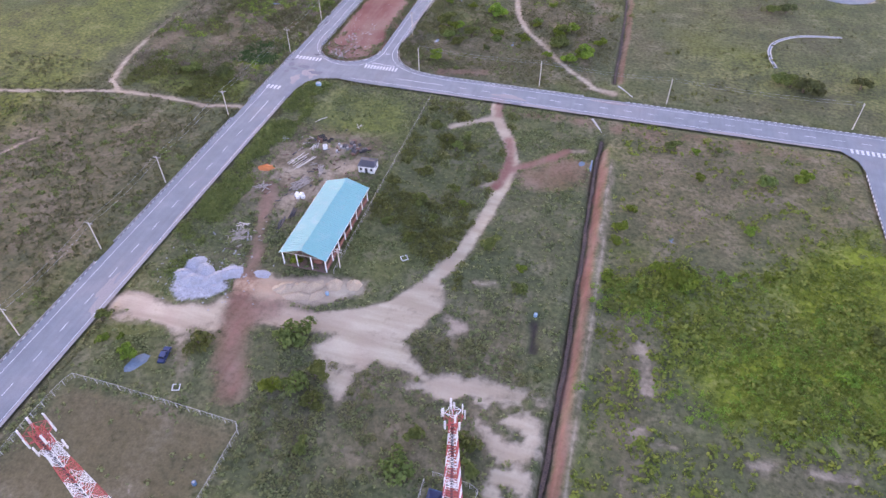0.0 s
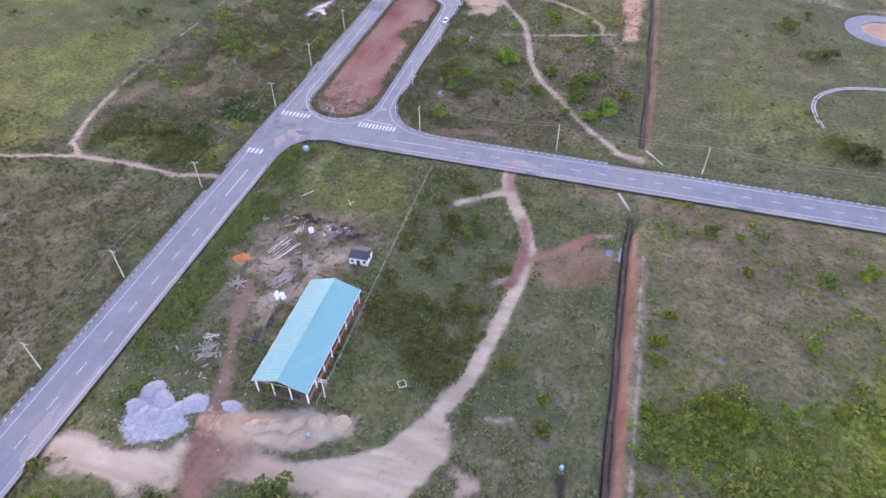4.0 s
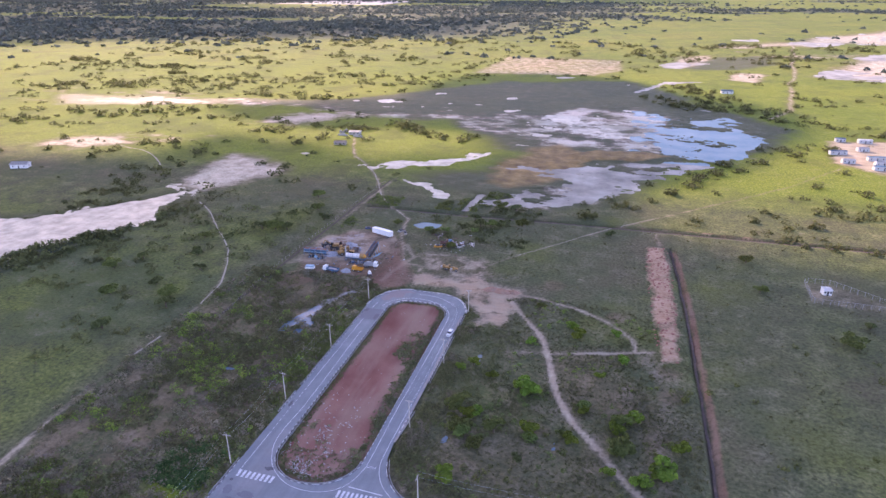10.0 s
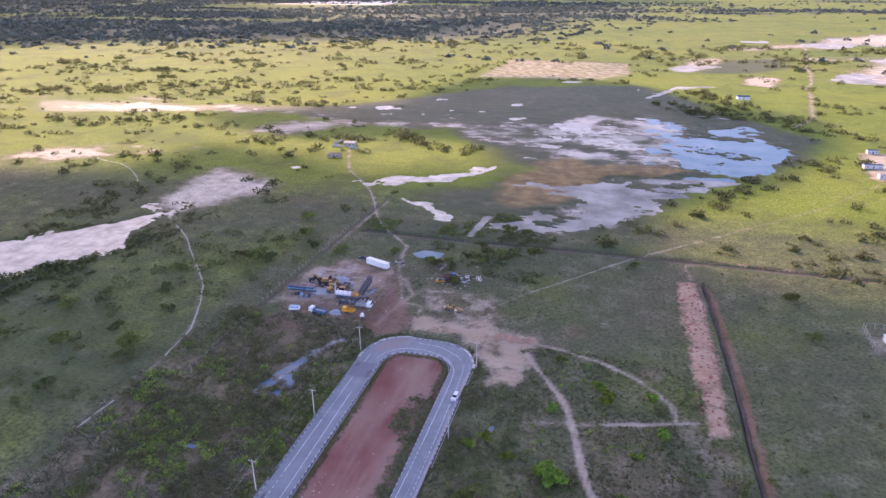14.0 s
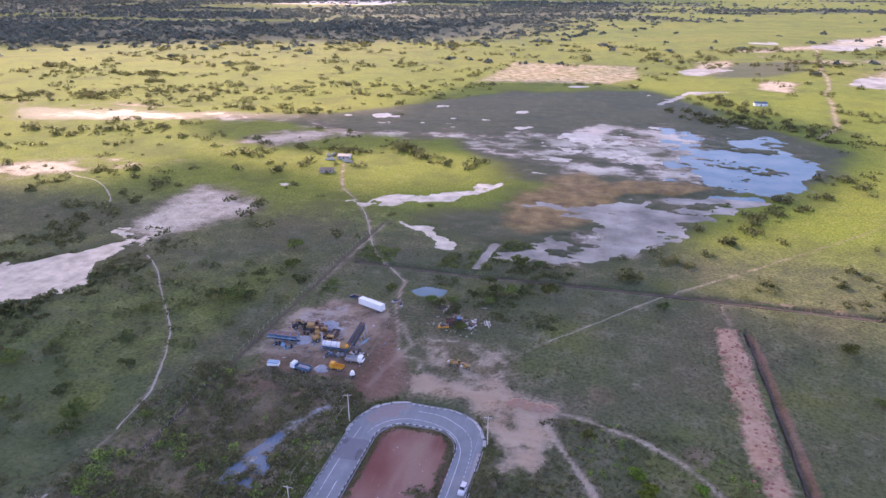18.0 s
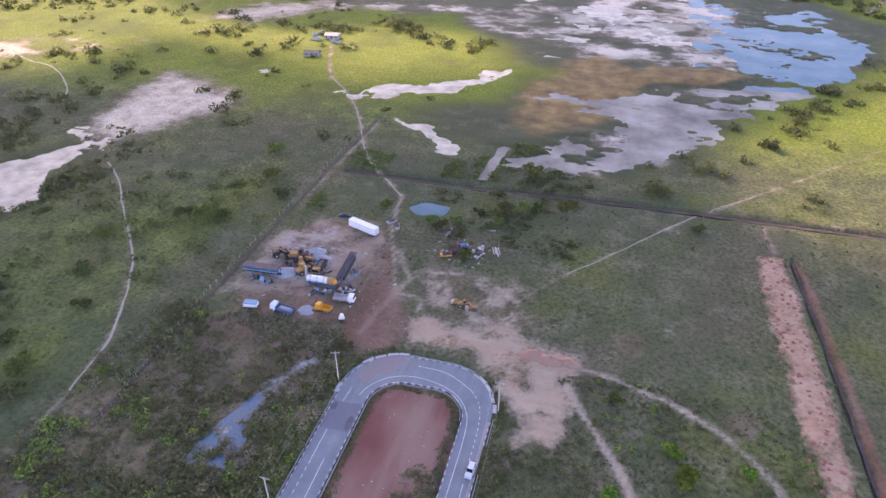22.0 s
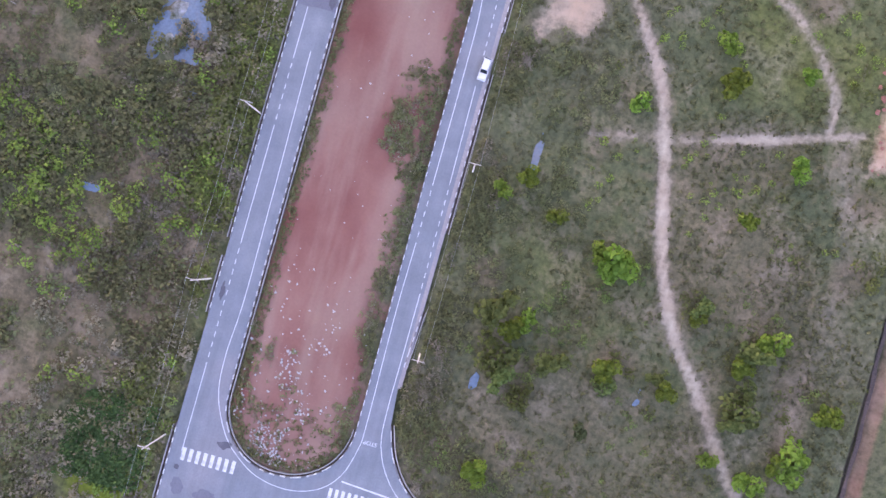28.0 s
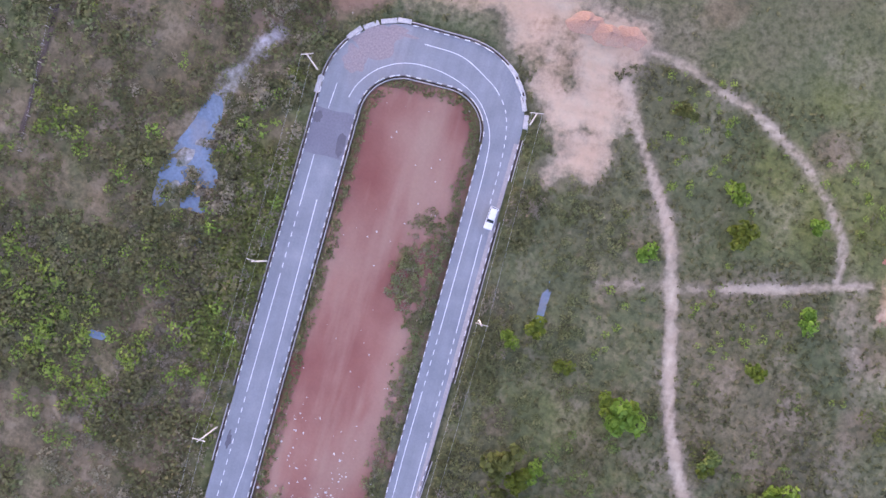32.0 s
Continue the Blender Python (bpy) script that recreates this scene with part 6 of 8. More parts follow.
x, y, r = scatter(14, 24000, 7, 100, 40, 196, lambda x, y: (0.10 + 0.35 * clumpy(x, y, 12, 213, 0.45, 0.62)) * np.where(y > 134, 0.3, 1.0) + 0.8 * step(-6, 6, inside_gap(x, y, LUSH_S)) * clumpy(x, y, 9, 214, 0.36, 0.62))
strew("weeds", "dense lime-green shrubs and grass in the field", "weeds", x, y, r.uniform(0.25, 1.0, len(x)) * (0.7 + 0.8 * clumpy(x, y, 7, 307, 0.4, 0.7)), 8, 0.42, M_WEED_LIME, 5)
x, y, r = scatter(18, 9000, 6, 76, 84, 160, lambda x, y: step(-4, 6, inside_gap(x, y, [(6, 119), (18, 126), (31, 129), (48, 137), (72, 158), (76, 84), (38, 84), (33, 106), (20, 104), (9, 100)])) * (0.25 + 0.75 * clumpy(x, y, 8, 216, 0.40, 0.60)))
strew("weeds", "bright lime-green tussocks in the damp field", "weeds", x, y, r.uniform(0.3, 0.85, len(x)), 8, 0.42, M_LEAF_LIME, 18)
x, y, r = scatter(15, 16000, -230, -122, 40, 186, lambda x, y: 0.15 + 0.6 * clumpy(x, y, 11, 217, 0.45, 0.62))
strew("weeds", "dull green weeds west of the main road", "weeds", x, y, r.uniform(0.3, 0.95, len(x)), 7, 0.45, M_WEED, 6)
x, y, r = scatter(16, 16000, -290, 112, 212, 440, lambda x, y: 0.10 + 0.4 * clumpy(x, y, 14, 221, 0.50, 0.66))
strew("weeds", "sparse tufts in the open fields", "weeds", x, y, r.uniform(0.3, 0.9, len(x)), 6, 0.45, M_WEED, 7)
# verge growth close to the kerbs and in the median
r = np.random.RandomState(19)
x, y = r.uniform(-112.6, -89.6, 16000), r.uniform(211, 314, 16000)
edge = inside_gap(x, y, MEDIAN)
ok = (edge > 0.9) & (r.rand(len(x)) < (1 - step(1.5, 3.6, edge)) * 0.75 + 0.3 * step(0, 5, 226 - y) * r.rand(len(x)))
ok |= (r.rand(len(x)) < 0.8 * (1 - step(1.0, 4.5, line_gap(x, y, [(-94.5, 288), (-95.5, 280), (-91, 272), (-90, 256), (-90, 240)]))) * step(0.42, 0.56, fbm(x, y, 5, 97))) & (edge > 0.9)
x, y = x[ok], y[ok]
strew("weeds", "grey-green weeds along the edges of the red median", "weeds", x, y, r.uniform(0.2, 0.7, len(x)), 9, 0.36, M_WEED, 8)
x, y = r.uniform(-113, -89.4, 9000), r.uniform(211, 314, 9000)
edge = inside_gap(x, y, MEDIAN)
grown = np.maximum.reduce([patch(x + 3 * (fbm(x, y, 4, 321) - 0.5), y + 3 * (fbm(x, y, 4, 325) - 0.5), [(-97.6, 289), (-93.6, 287), (-89.5, 288), (-89.2, 272), (-95, 272.6), (-99.6, 274.4), (-98, 279), (-96.4, 284)], 1.0) * (0.35 + 0.65 * clumpy(x, y, 3, 331, 0.36, 0.55)),
                           strip(x, y, [(-90, 274), (-90.6, 260), (-91, 248), (-91.2, 232), (-92, 222)], 3.2, 1.6) * clumpy(x, y, 6, 333, 0.40, 0.58), strip(x, y, [(-112.2, 284), (-112.6, 268), (-112.4, 244), (-111.6, 226)], 1.8, 1.2) * clumpy(x, y, 6, 335, 0.46, 0.60),
                           0.5 * patch(x, y, [(-111, 222), (-112, 230), (-107, 236), (-103, 232), (-103, 224), (-106, 219)], 2) * clumpy(x, y, 3, 337, 0.42, 0.58)])
ok = (edge > 0.6) & (r.rand(len(x)) < 0.75 * grown)
x, y = x[ok], y[ok]
dryish = r.rand(len(x)) < 0.42
strew("shrubs", "olive bushes overgrowing the red median", "shrubs", x[~dryish], y[~dryish], r.uniform(0.3, 0.95, (~dryish).sum()), 22, 0.24, M_WEED, 20, 0.8)
strew("shrubs", "dry grey-brown bushes on the red median", "shrubs", x[dryish], y[dryish], r.uniform(0.3, 0.8, dryish.sum()), 22, 0.24, M_WEED_DRY, 21, 0.8)

# savanna trees: scattered over the far plain and the woods
r = np.random.RandomState(23)
x, y = r.uniform(-900, 560, 22000), r.uniform(415, 1500, 22000)
dens = 0.028 + 0.45 * clumpy(x, y, 60, 231, 0.54, 0.72)
dens *= 1 - 0.97 * step(-10, 10, inside_gap(x, y, WETLAND))
dens *= 1 - 0.9 * step(-10, 10, inside_gap(x, y, PALE_FIELD))
dens *= 0.55 + 0.45 * step(0.4, 0.6, fbm(x, y, 300, 233))
dens *= 1 - 0.95 * step(-8, 8, inside_gap(x, y, SHOAL))
dens += 0.6 * (line_gap(x, y, [(30, 905), (62, 850), (95, 770), (150, 715), (180, 690)]) < 16) + 0.42 * (line_gap(x, y, [(-45, 447), (-20, 470), (10, 530), (60, 585), (110, 640)]) < 17) + 0.34 * (line_gap(x, y, [(-330, 575), (-289, 604), (-251, 600), (-218, 626), (-185, 604), (-141, 580)]) < 13) + 0.16 * (line_gap(x, y, [(-560, 596), (-486, 617), (-432, 650)]) < 26) + 0.22 * (line_gap(x, y, [(-620, 740), (-547, 768), (-454, 770), (-420, 865), (-302, 880), (-250, 930)]) < 46) + 0.95 * (line_gap(x, y, [(-8, 834), (28, 778), (80, 778), (118, 722)]) < 13) + 0.3 * (line_gap(x, y, [(90, 1385), (130, 1440), (165, 1440)]) < 25)
dens *= np.where((y < 520) & (x > -30) & (dens < 0.3), 0.35, 1)
ok = (r.rand(len(x)) < dens) & (ground_height(x, y) > -0.05)
x, y = x[ok], y[ok]
size = r.uniform(1.4, 5.2, len(x)) * (1 + 0.4 * step(600, 1300, y))
for bx, by, br in ((-273, 542, 7), (-251, 600, 7), (-244, 604, 6), (-218, 626, 8), (-210, 622, 7), (-200, 612, 6), (-289, 606, 6), (-317, 582, 6), (-330, 572, 5), (-305, 574, 6), (-185, 604, 5), (-150, 582, 5), (-172, 590, 4), (-531, 605, 8), (-500, 596, 7), (-470, 625, 7), (-443, 640, 6), (-370, 520, 6), (-384, 516, 5), (-246, 462, 5), (-232, 448, 6), (-290, 560, 5), (-262, 560, 4)):
    x, y, size = np.append(x, bx), np.append(y, by), np.append(size, br)
x, y = np.concatenate([x + size * r.normal(0, 0.75, len(x)) for k in range(3)]), np.concatenate([y + size * r.normal(0, 0.4, len(y)) for k in range(3)])
size = np.concatenate([size * r.uniform(0.4, 0.95, len(size)) for k in range(3)])
strew("savanna_trees", "scattered dark savanna trees on the far plain", "trees", x, y, size, 26, 0.25, M_LEAF_DARK, 9, 1.1)
x, y = r.uniform(-440, -258, 3200), r.uniform(232, 400, 3200)
ok = (inside_gap(x, y, [(-430, 268), (-312, 286), (-299, 320), (-284, 350), (-275, 386), (-262, 384), (-268, 340), (-284, 292), (-330, 236), (-430, 220)]) > 0) & (ground_height(x, y) > -0.1) & (r.rand(len(x)) < 0.55)
x, y = x[ok], y[ok]
strew("riverside_wood", "dark wood along the near bank of the river", "trees", x, y, r.uniform(1.6, 3.6, len(x)), 34, 0.30, M_LEAF_DARK, 10, 0.9)
# far woods, with haze carried by their leaf colour
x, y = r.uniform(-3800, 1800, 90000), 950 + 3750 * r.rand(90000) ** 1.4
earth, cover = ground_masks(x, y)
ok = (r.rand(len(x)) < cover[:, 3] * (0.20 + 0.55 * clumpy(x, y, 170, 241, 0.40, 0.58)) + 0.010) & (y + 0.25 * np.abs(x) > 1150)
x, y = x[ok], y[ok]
strew("far_woods", "dark woods on the far plain, haze tinted into their leaves", "trees", x, y, r.uniform(3.5, 10.0, len(x)), 9, 0.62, M_LEAF_HAZE, 12, 0.55)


# ---------------------------------------------------------------- kerbs and roadside drains
kerb = tagged(new("kerb"), "low kerb of blocks painted white and black", "kerb", kind="structure")
block_mesh = {}
for key, mat in (("kerb_block", M_KERB), ("kerb_block_dark", M_KERB_DARK)):
    bm = one_box(-0.49, -0.085, -0.3, 0.49, 0.085, 0.15, 0.025)
    me = bpy.data.meshes.new(key)
    bm.to_mesh(me)
    bm.free()
    me.materials.append(mat)
    block_mesh[key] = me


def along(line, pitch):
    """Poses every pitch metres along a line: x, y, heading."""
    out, left = [], pitch / 2
    for a, b in zip(line, line[1:]):
        a, b = Vector(a), Vector(b)
        d = (b - a).length
        s = left
        while s < d:
            q = a.lerp(b, s / d)
            out.append((q.x, q.y, math.atan2(b.y - a.y, b.x - a.x)))
            s += pitch
        left = s - d
    return out


KERB_RUNS = [[(MAIN_L, 250.5), (MAIN_L, 306), *LOOP_TOP[::-1][:8]], [(MAIN_L, 236), (MAIN_L, 247)], LOOP_TOP[::-1][13:26], [(-82.5, 309), (-82.5, 301)], [(-82.5, 293), (-82.5, 262)], [(-82.6, 247), (-83.2, 236)],
             curve_points(JUNCTION_NE[2:], 1.5), curve_points(MEDIAN + MEDIAN[:1], 1.0)]
FAR_KERBS = [[(MAIN_L, 40), (MAIN_L, 92)], [(MAIN_L, 100), (MAIN_L, 164)], [(MAIN_L, 176), (MAIN_L, 215)], [(-58, CROSS_N), (-8, CROSS_N)], [(6, CROSS_N), (500, CROSS_N)], [(88, CROSS_S - 9), (88, 60)], [(79.6, 60), (79.6, 186)]]
spots = [q for run in KERB_RUNS for q in along(run, 1.0)]
spots.sort(key=lambda q: math.hypot(q[0] + 101, (q[1] - 262) * 0.8))
near_spots, rest = spots[:300], spots[300:] + [q for run in FAR_KERBS for q in along(run, 1.0)]
for k, (x, y, a) in enumerate(near_spots):
    ob = new("kerb_block", block_mesh["kerb_block" if int(round((x + y) / 1.0)) % 2 else "kerb_block_dark"])
    ob.parent, ob.matrix_local = kerb, Matrix.Translation((x, y, 0)) @ Matrix.Rotation(a, 4, "Z")
cube = np.array([(sx, sy, sz) for sz in (-0.3, 0.16) for sy in (-0.085, 0.085) for sx in (-0.49, 0.49)])
cube_faces = np.array([(0, 2, 3, 1), (4, 5, 7, 6), (0, 1, 5, 4), (2, 6, 7, 3), (1, 3, 7, 5), (0, 4, 6, 2)])
vs, fs, marks = [], [], []
for k, (x, y, a) in enumerate(rest):
    c, s = math.cos(a), math.sin(a)
    vs.append(cube @ np.array([[c, s, 0], [-s, c, 0], [0, 0, 1]]) + np.array([x, y, 0]))
    fs.append(cube_faces + 8 * k)
    marks += [int(round(x + y)) % 2] * 6
far_kerb = new("kerb_run", mesh_of("kerb_run", np.concatenate(vs), np.concatenate(fs), [M_KERB_DARK, M_KERB], marks=marks))
far_kerb.parent = kerb
tagged(far_kerb, kind="stuff")


def drain(name, line, side, wide=0.36, close=False):
    """Open concrete drain: bed darkened for the shaded drop outside the kerb, thin side walls."""
    thing = tagged(new(name), "open concrete roadside drain with a darkened bed", "drain", kind="structure")
    o = side * (0.13 + wide / 2 + 0.04)
    vs, fs = ribbon(line, wide, -0.42, close, o)
    bed = new("drain_bed", mesh_of("drain_bed", vs, fs, [M_DRAIN]))
    bed.parent = thing
    outer = side * (0.13 + wide + 0.10)
    bm = bmesh.new()
    lo, hi = ribbon(line, 0.13, -0.6, close, outer), ribbon(line, 0.13, 0.07, close, outer)
    n = len(lo[0])
    allv = [bm.verts.new(v) for v in lo[0] + hi[0]]
    for f in hi[1]:
        bm.faces.new([allv[q + n] for q in f])
        a, b, c, d = f
        bm.faces.new([allv[q] for q in (a, b, b + n, a + n)])
        bm.faces.new([allv[q] for q in (c, d, d + n, c + n)])
    bmesh.ops.recalc_face_normals(bm, faces=bm.faces)
    part("drain_wall", bm, M_CONCRETE, thing)


for line in KERB_RUNS[:-1]:
    drain("drain", line, 1 if line[0][0] < -110 or line is KERB_RUNS[2] else 1)
drain("drain", curve_points(MEDIAN, 1.0), 1, 0.32)
for line in FAR_KERBS[:4]:
    drain("drain", line, 1, 0.45)
drain("drain", [(-176, 193.0), (-150.8, 194.2), (-128, 193.6)], 1, 0.9)
# worn concrete slabs where tracks cross the kerb
def slab(x, y, turn, long, label):
    bm = one_box(-long / 2, -0.45, -0.3, long / 2, 0.45, 0.09, 0.04)
    ob = part("drain_slab", bm, M_CONCRETE)
    ob.matrix_world = pose(x, y, 0, 0, 0, turn)
    tagged(ob, label, "slab", "slabs over the roadside drain", "structure")


for x, y, a, l in ((-117.6, 320.0, 52, 3.2), (-115.0, 322.2, 35, 3.0), (-112, 323.8, 20, 3.0), (-109.2, 324.6, 6, 2.6), (-87.2, 321.0, -38, 2.6), (-85.2, 318.6, -52, 2.6), (-83.6, 315.6, -66, 2.8), (-82.3, 312.4, -82, 2.6), (-121.5, 309, 90, 3.4)):
    slab(x, y, a, l, "pale concrete slab over the roadside drain")


# ---------------------------------------------------------------- street poles
def street_pole(x, y, turn, high=9.6, arms=1):
    """Wooden power pole: tapered shaft, crossarm with insulators, braces."""
    thing = empty_thing("power_pole", x, y, ground_z(x, y) - 0.3, turn)
    tagged(thing, "pale weathered wooden power pole with a crossarm", "power pole", "power poles")
    part("shaft", rod(bmesh.new(), (0, 0, 0), (0, 0, high + 0.3), 0.17, 0.11, 8), M_PALEWOOD, thing)
    for k in range(arms):
        z = high - 0.3 - 0.9 * k
        arm = part("crossarm", one_box(-1.15, 0.10, z - 0.07, 1.15, 0.24, z + 0.07, 0.02), M_PALEWOOD, thing)
        for ix in (-1.0, -0.4, 0.4, 1.0):
            part("insulator", rod(bmesh.new(), (ix, 0.17, z + 0.07), (ix, 0.17, z + 0.3), 0.06, 0.03, 6), M_CONCRETE, arm)
        for sx in (-0.6, 0.6):
            part("brace", rod(bmesh.new(), (sx, 0.17, z - 0.05), (0, 0.15, z - 0.65), 0.03, 0.03, 4), M_GALV, thing)
    return thing


POLES = [(-122.7, 35.5, 0), (-122.6, 66, 0), (-122.7, 96.4, 0), (-122.5, 126.4, 0), (-122.9, 164.7, 20), (-122.4, 212.2, 0), (-122.3, 242.2, 0), (-121.9, 274.4, 0), (-122.4, 311.4, 20), (-81.4, 312.2, 10), (-80.7, 274.5, 0), (-81.0, 239.2, 0), (-69.6, 211.6, 90), (-24.4, 212.2, 90), (20.1, 211.6, 90), (79.4, 211.6, 80)]
for x, y, a in POLES:
    street_pole(x, y, a, 9.6, 1)
street_pole(-58.3, 106.8, 0, 7.0, 2)


def wires(a, b, name="overhead_wire"):
    """Two slack wires between the crossarms of two poles."""
    bm = bmesh.new()
    for off in (-0.9, 0.9):
        pts = []
        for k in range(9):
            t = k / 8
            x, y = a[0] + (b[0] - a[0]) * t, a[1] + (b[1] - a[1]) * t
            along_y = abs(b[1] - a[1]) > abs(b[0] - a[0])
            pts.append(Vector((x + (off if along_y else 0), y + (0 if along_y else off), 9.5 - 1.0 * 4 * t * (1 - t))))
        for p, q in zip(pts, pts[1:]):
            rod(bm, p, q, 0.018, 0.018, 3)
    return tagged(part(name, bm, M_GALV), "slack overhead wires between two power poles", "wire", "overhead wires")


for a, b in list(zip(POLES[:9], POLES[1:9])) + list(zip(POLES[9:11], POLES[10:12])) + list(zip(POLES[12:15], POLES[13:16])):
    wires(a, b)


# ---------------------------------------------------------------- open shed
M_EARTH = plain("brown_earth", (0.20, 0.125, 0.095), 0.95, 0, 0.8, 0.3)


def shed():
    thing = empty_thing("open_shed", -66.9, 119.3, 0.0)
    tagged(thing, "long open-sided shed with a turquoise sheet roof", "shed")
    hx, hy, eave, ridge = 6.45, 15.5, 4.7, 6.9
    for s in (-1, 1):
        # each roof slope of ribbed sheets
        count = 21
        wide = 2 * hy / count
        for k in range(count):
            y0 = -hy + k * wide
            bm = bmesh.new()
            prof = [(0, 0), (0.12, 0), (0.18, 0.05), (0.26, 0.05), (0.32, 0), (wide * 0.5, 0), (wide * 0.5 + 0.06, 0.05), (wide * 0.5 + 0.14, 0.05), (wide * 0.5 + 0.2, 0), (wide - 0.01, 0)]
            rows = [[bm.verts.new((s * u * hx, y0 + py, ridge - u * (ridge - eave) + pz)) for py, pz in prof] for u in (0.0, 1.0)]
            for p in range(len(prof) - 1):
                bm.faces.new((rows[0][p], rows[0][p + 1], rows[1][p + 1], rows[1][p]) if s < 0 else (rows[0][p + 1], rows[0][p], rows[1][p], rows[1][p + 1]))
            part("roof_sheet", bm, M_ROOF, thing)
    part("ridge_cap", one_box(-0.25, -hy, ridge - 0.02, 0.25, hy, ridge + 0.09, 0.04), M_ROOF, thing)
    for s in (-1, 1):
        part("gutter", one_box(s * hx - 0.08, -hy, eave - 0.16, s * hx + 0.08, hy, eave - 0.02, 0.02), M_WHITE, thing)
    for k in range(8):
        y = -hy + 0.6 + k * (2 * hy - 1.2) / 7
        for s in (-1, 1):
            part("post", one_box(s * 5.9 - 0.14, y - 0.14, -0.2, s * 5.9 + 0.14, y + 0.14, eave - 0.05, 0.02), M_WHITE, thing)
        bm = bmesh.new()
        box(bm, -5.9, y - 0.06, eave - 0.25, 5.9, y + 0.06, eave - 0.05)
        for s in (-1, 1):
            rod(bm, (s * 6.1, y, eave - 0.05), (0, y, ridge - 0.12), 0.07, 0.07, 4)
            rod(bm, (s * 3.0, y, eave - 0.1), (s * 3.0, y, eave + 0.95), 0.05, 0.05, 4)
            rod(bm, (s * 3.0, y, eave - 0.1), (0, y, ridge - 0.2), 0.05, 0.05, 4)
        rod(bm, (0, y, eave - 0.1), (0, y, ridge - 0.15), 0.05, 0.05, 4)
        part("roof_truss", bm, M_TIMBER, thing)
    for x in (-2.0, 2.0):
        part("post", one_box(x - 0.12, -hy + 0.46, -0.2, x + 0.12, -hy + 0.7, eave - 0.05, 0.02), M_WHITE, thing)
    part("earth_floor", one_box(-6.0, -hy + 0.2, -0.3, 6.0, hy - 0.2, 0.32), M_EARTH, thing)
    part("low_wall", one_box(5.55, -hy + 0.9, 0.3, 5.75, hy - 0.9, 1.5), M_BRICK, thing, "low red brick wall")
    part("low_wall", one_box(-5.6, hy - 0.95, 0.3, 5.5, hy - 0.75, 1.4), M_BRICK, thing, "low red brick wall")
    for k in range(6):
        y = -12 + k * 4.4
        stack = tagged(empty_thing("brick_stack", -66.9 + (-2.6 if k % 2 else 2.4), 119.3 + y, 0.32, k * 7), "stack of red bricks under the shed roof", "brick stack", "brick stacks in the shed")
        for j in range(3):
            part("brick_layer", one_box(-1.1 + 0.05 * j, -0.8, 0.36 * j, 1.1 - 0.04 * j, 0.8, 0.36 * j + 0.34, 0.02), M_BRICK, stack)
    return thing


shed()


# ---------------------------------------------------------------- vehicles and machines
def wheel(parent, x, y, r, wide, axis="y"):
    """A tyre with its rim as sub-part."""
    a, b = ((x, y - wide / 2, r), (x, y + wide / 2, r)) if axis == "y" else ((x - wide / 2, y, r), (x + wide / 2, y, r))
    tyre = part("wheel", rod(bmesh.new(), a, b, r, r, 14), M_RUBBER, parent)
    a, b = Vector(a), Vector(b)
    part("rim", rod(bmesh.new(), a.lerp(b, -0.03), a.lerp(b, 1.03), r * 0.55, r * 0.55, 10), M_GALV, tyre)


def tapered(x0, x1, y0, y1, z0, z1, in_front, in_back, in_side, bevel=0.05):
    """A box whose top is drawn in: cabs, car cabins, hoppers."""
    bm = bmesh.new()
    lo = [bm.verts.new(p) for p in ((x0, y0, z0), (x1, y0, z0), (x1, y1, z0), (x0, y1, z0))]
    hi = [bm.verts.new(p) for p in ((x0 + in_back, y0 + in_side, z1), (x1 - in_front, y0 + in_side, z1), (x1 - in_front, y1 - in_side, z1), (x0 + in_back, y1 - in_side, z1))]
    bm.faces.new(lo[::-1]), bm.faces.new(hi)
    for k in range(4):
        bm.faces.new((lo[k], lo[(k + 1) % 4], hi[(k + 1) % 4], hi[k]))
    if bevel:
        bmesh.ops.bevel(bm, geom=list(bm.edges), offset=bevel, segments=2, affect="EDGES")
    return bm


def car(x, y, turn, paint, label, long=4.4, wagon=True):
    z = 0.0 if float(road_gap(np.array([x]), np.array([y]))[0]) > 0 else ground_z(x, y)
    thing = tagged(empty_thing("car", x, y, z, turn), label, "car")
    h = long / 2
    part("body", tapered(-h, h, -0.84, 0.84, 0.28, 0.92, 0.10, 0.06, 0.06, 0.10), paint, thing)
    back = -h + (0.25 if wagon else 0.9)
    part("cabin", tapered(back, h * 0.42, -0.76, 0.76, 0.88, 1.45, 0.62, 0.22, 0.12, 0.05), paint, thing)
    bm = bmesh.new()
    vs = [bm.verts.new(p) for p in ((h * 0.42 + 0.02, -0.68, 0.95), (h * 0.42 + 0.02, 0.68, 0.95), (h * 0.42 - 0.53, 0.60, 1.43), (h * 0.42 - 0.53, -0.60, 1.43))]
    bm.faces.new(vs)
    bmesh.ops.solidify(bm, geom=list(bm.faces), thickness=-0.02)
    part("windscreen", bm, M_GLASS, thing)
    for s in (-1, 1):
        part("side_window", one_box(back + 0.35, s * 0.72 - 0.03, 1.0, h * 0.42 - 0.5, s * 0.72 + 0.03, 1.32), M_GLASS, thing)
        for wx in (-h * 0.62, h * 0.62):
            wheel(thing, wx, s * 0.74, 0.31, 0.2)
        part("headlight", one_box(h - 0.12, s * 0.6 - 0.14, 0.62, h + 0.01, s * 0.6 + 0.14, 0.76, 0.02), M_WHITE, thing)
    part("rear_window", one_box(back - 0.02, -0.6, 1.0, back + 0.1, 0.6, 1.3), M_GLASS, thing)
    part("bumper", one_box(h - 0.06, -0.78, 0.3, h + 0.06, 0.78, 0.5, 0.03), paint, thing)
    return thing


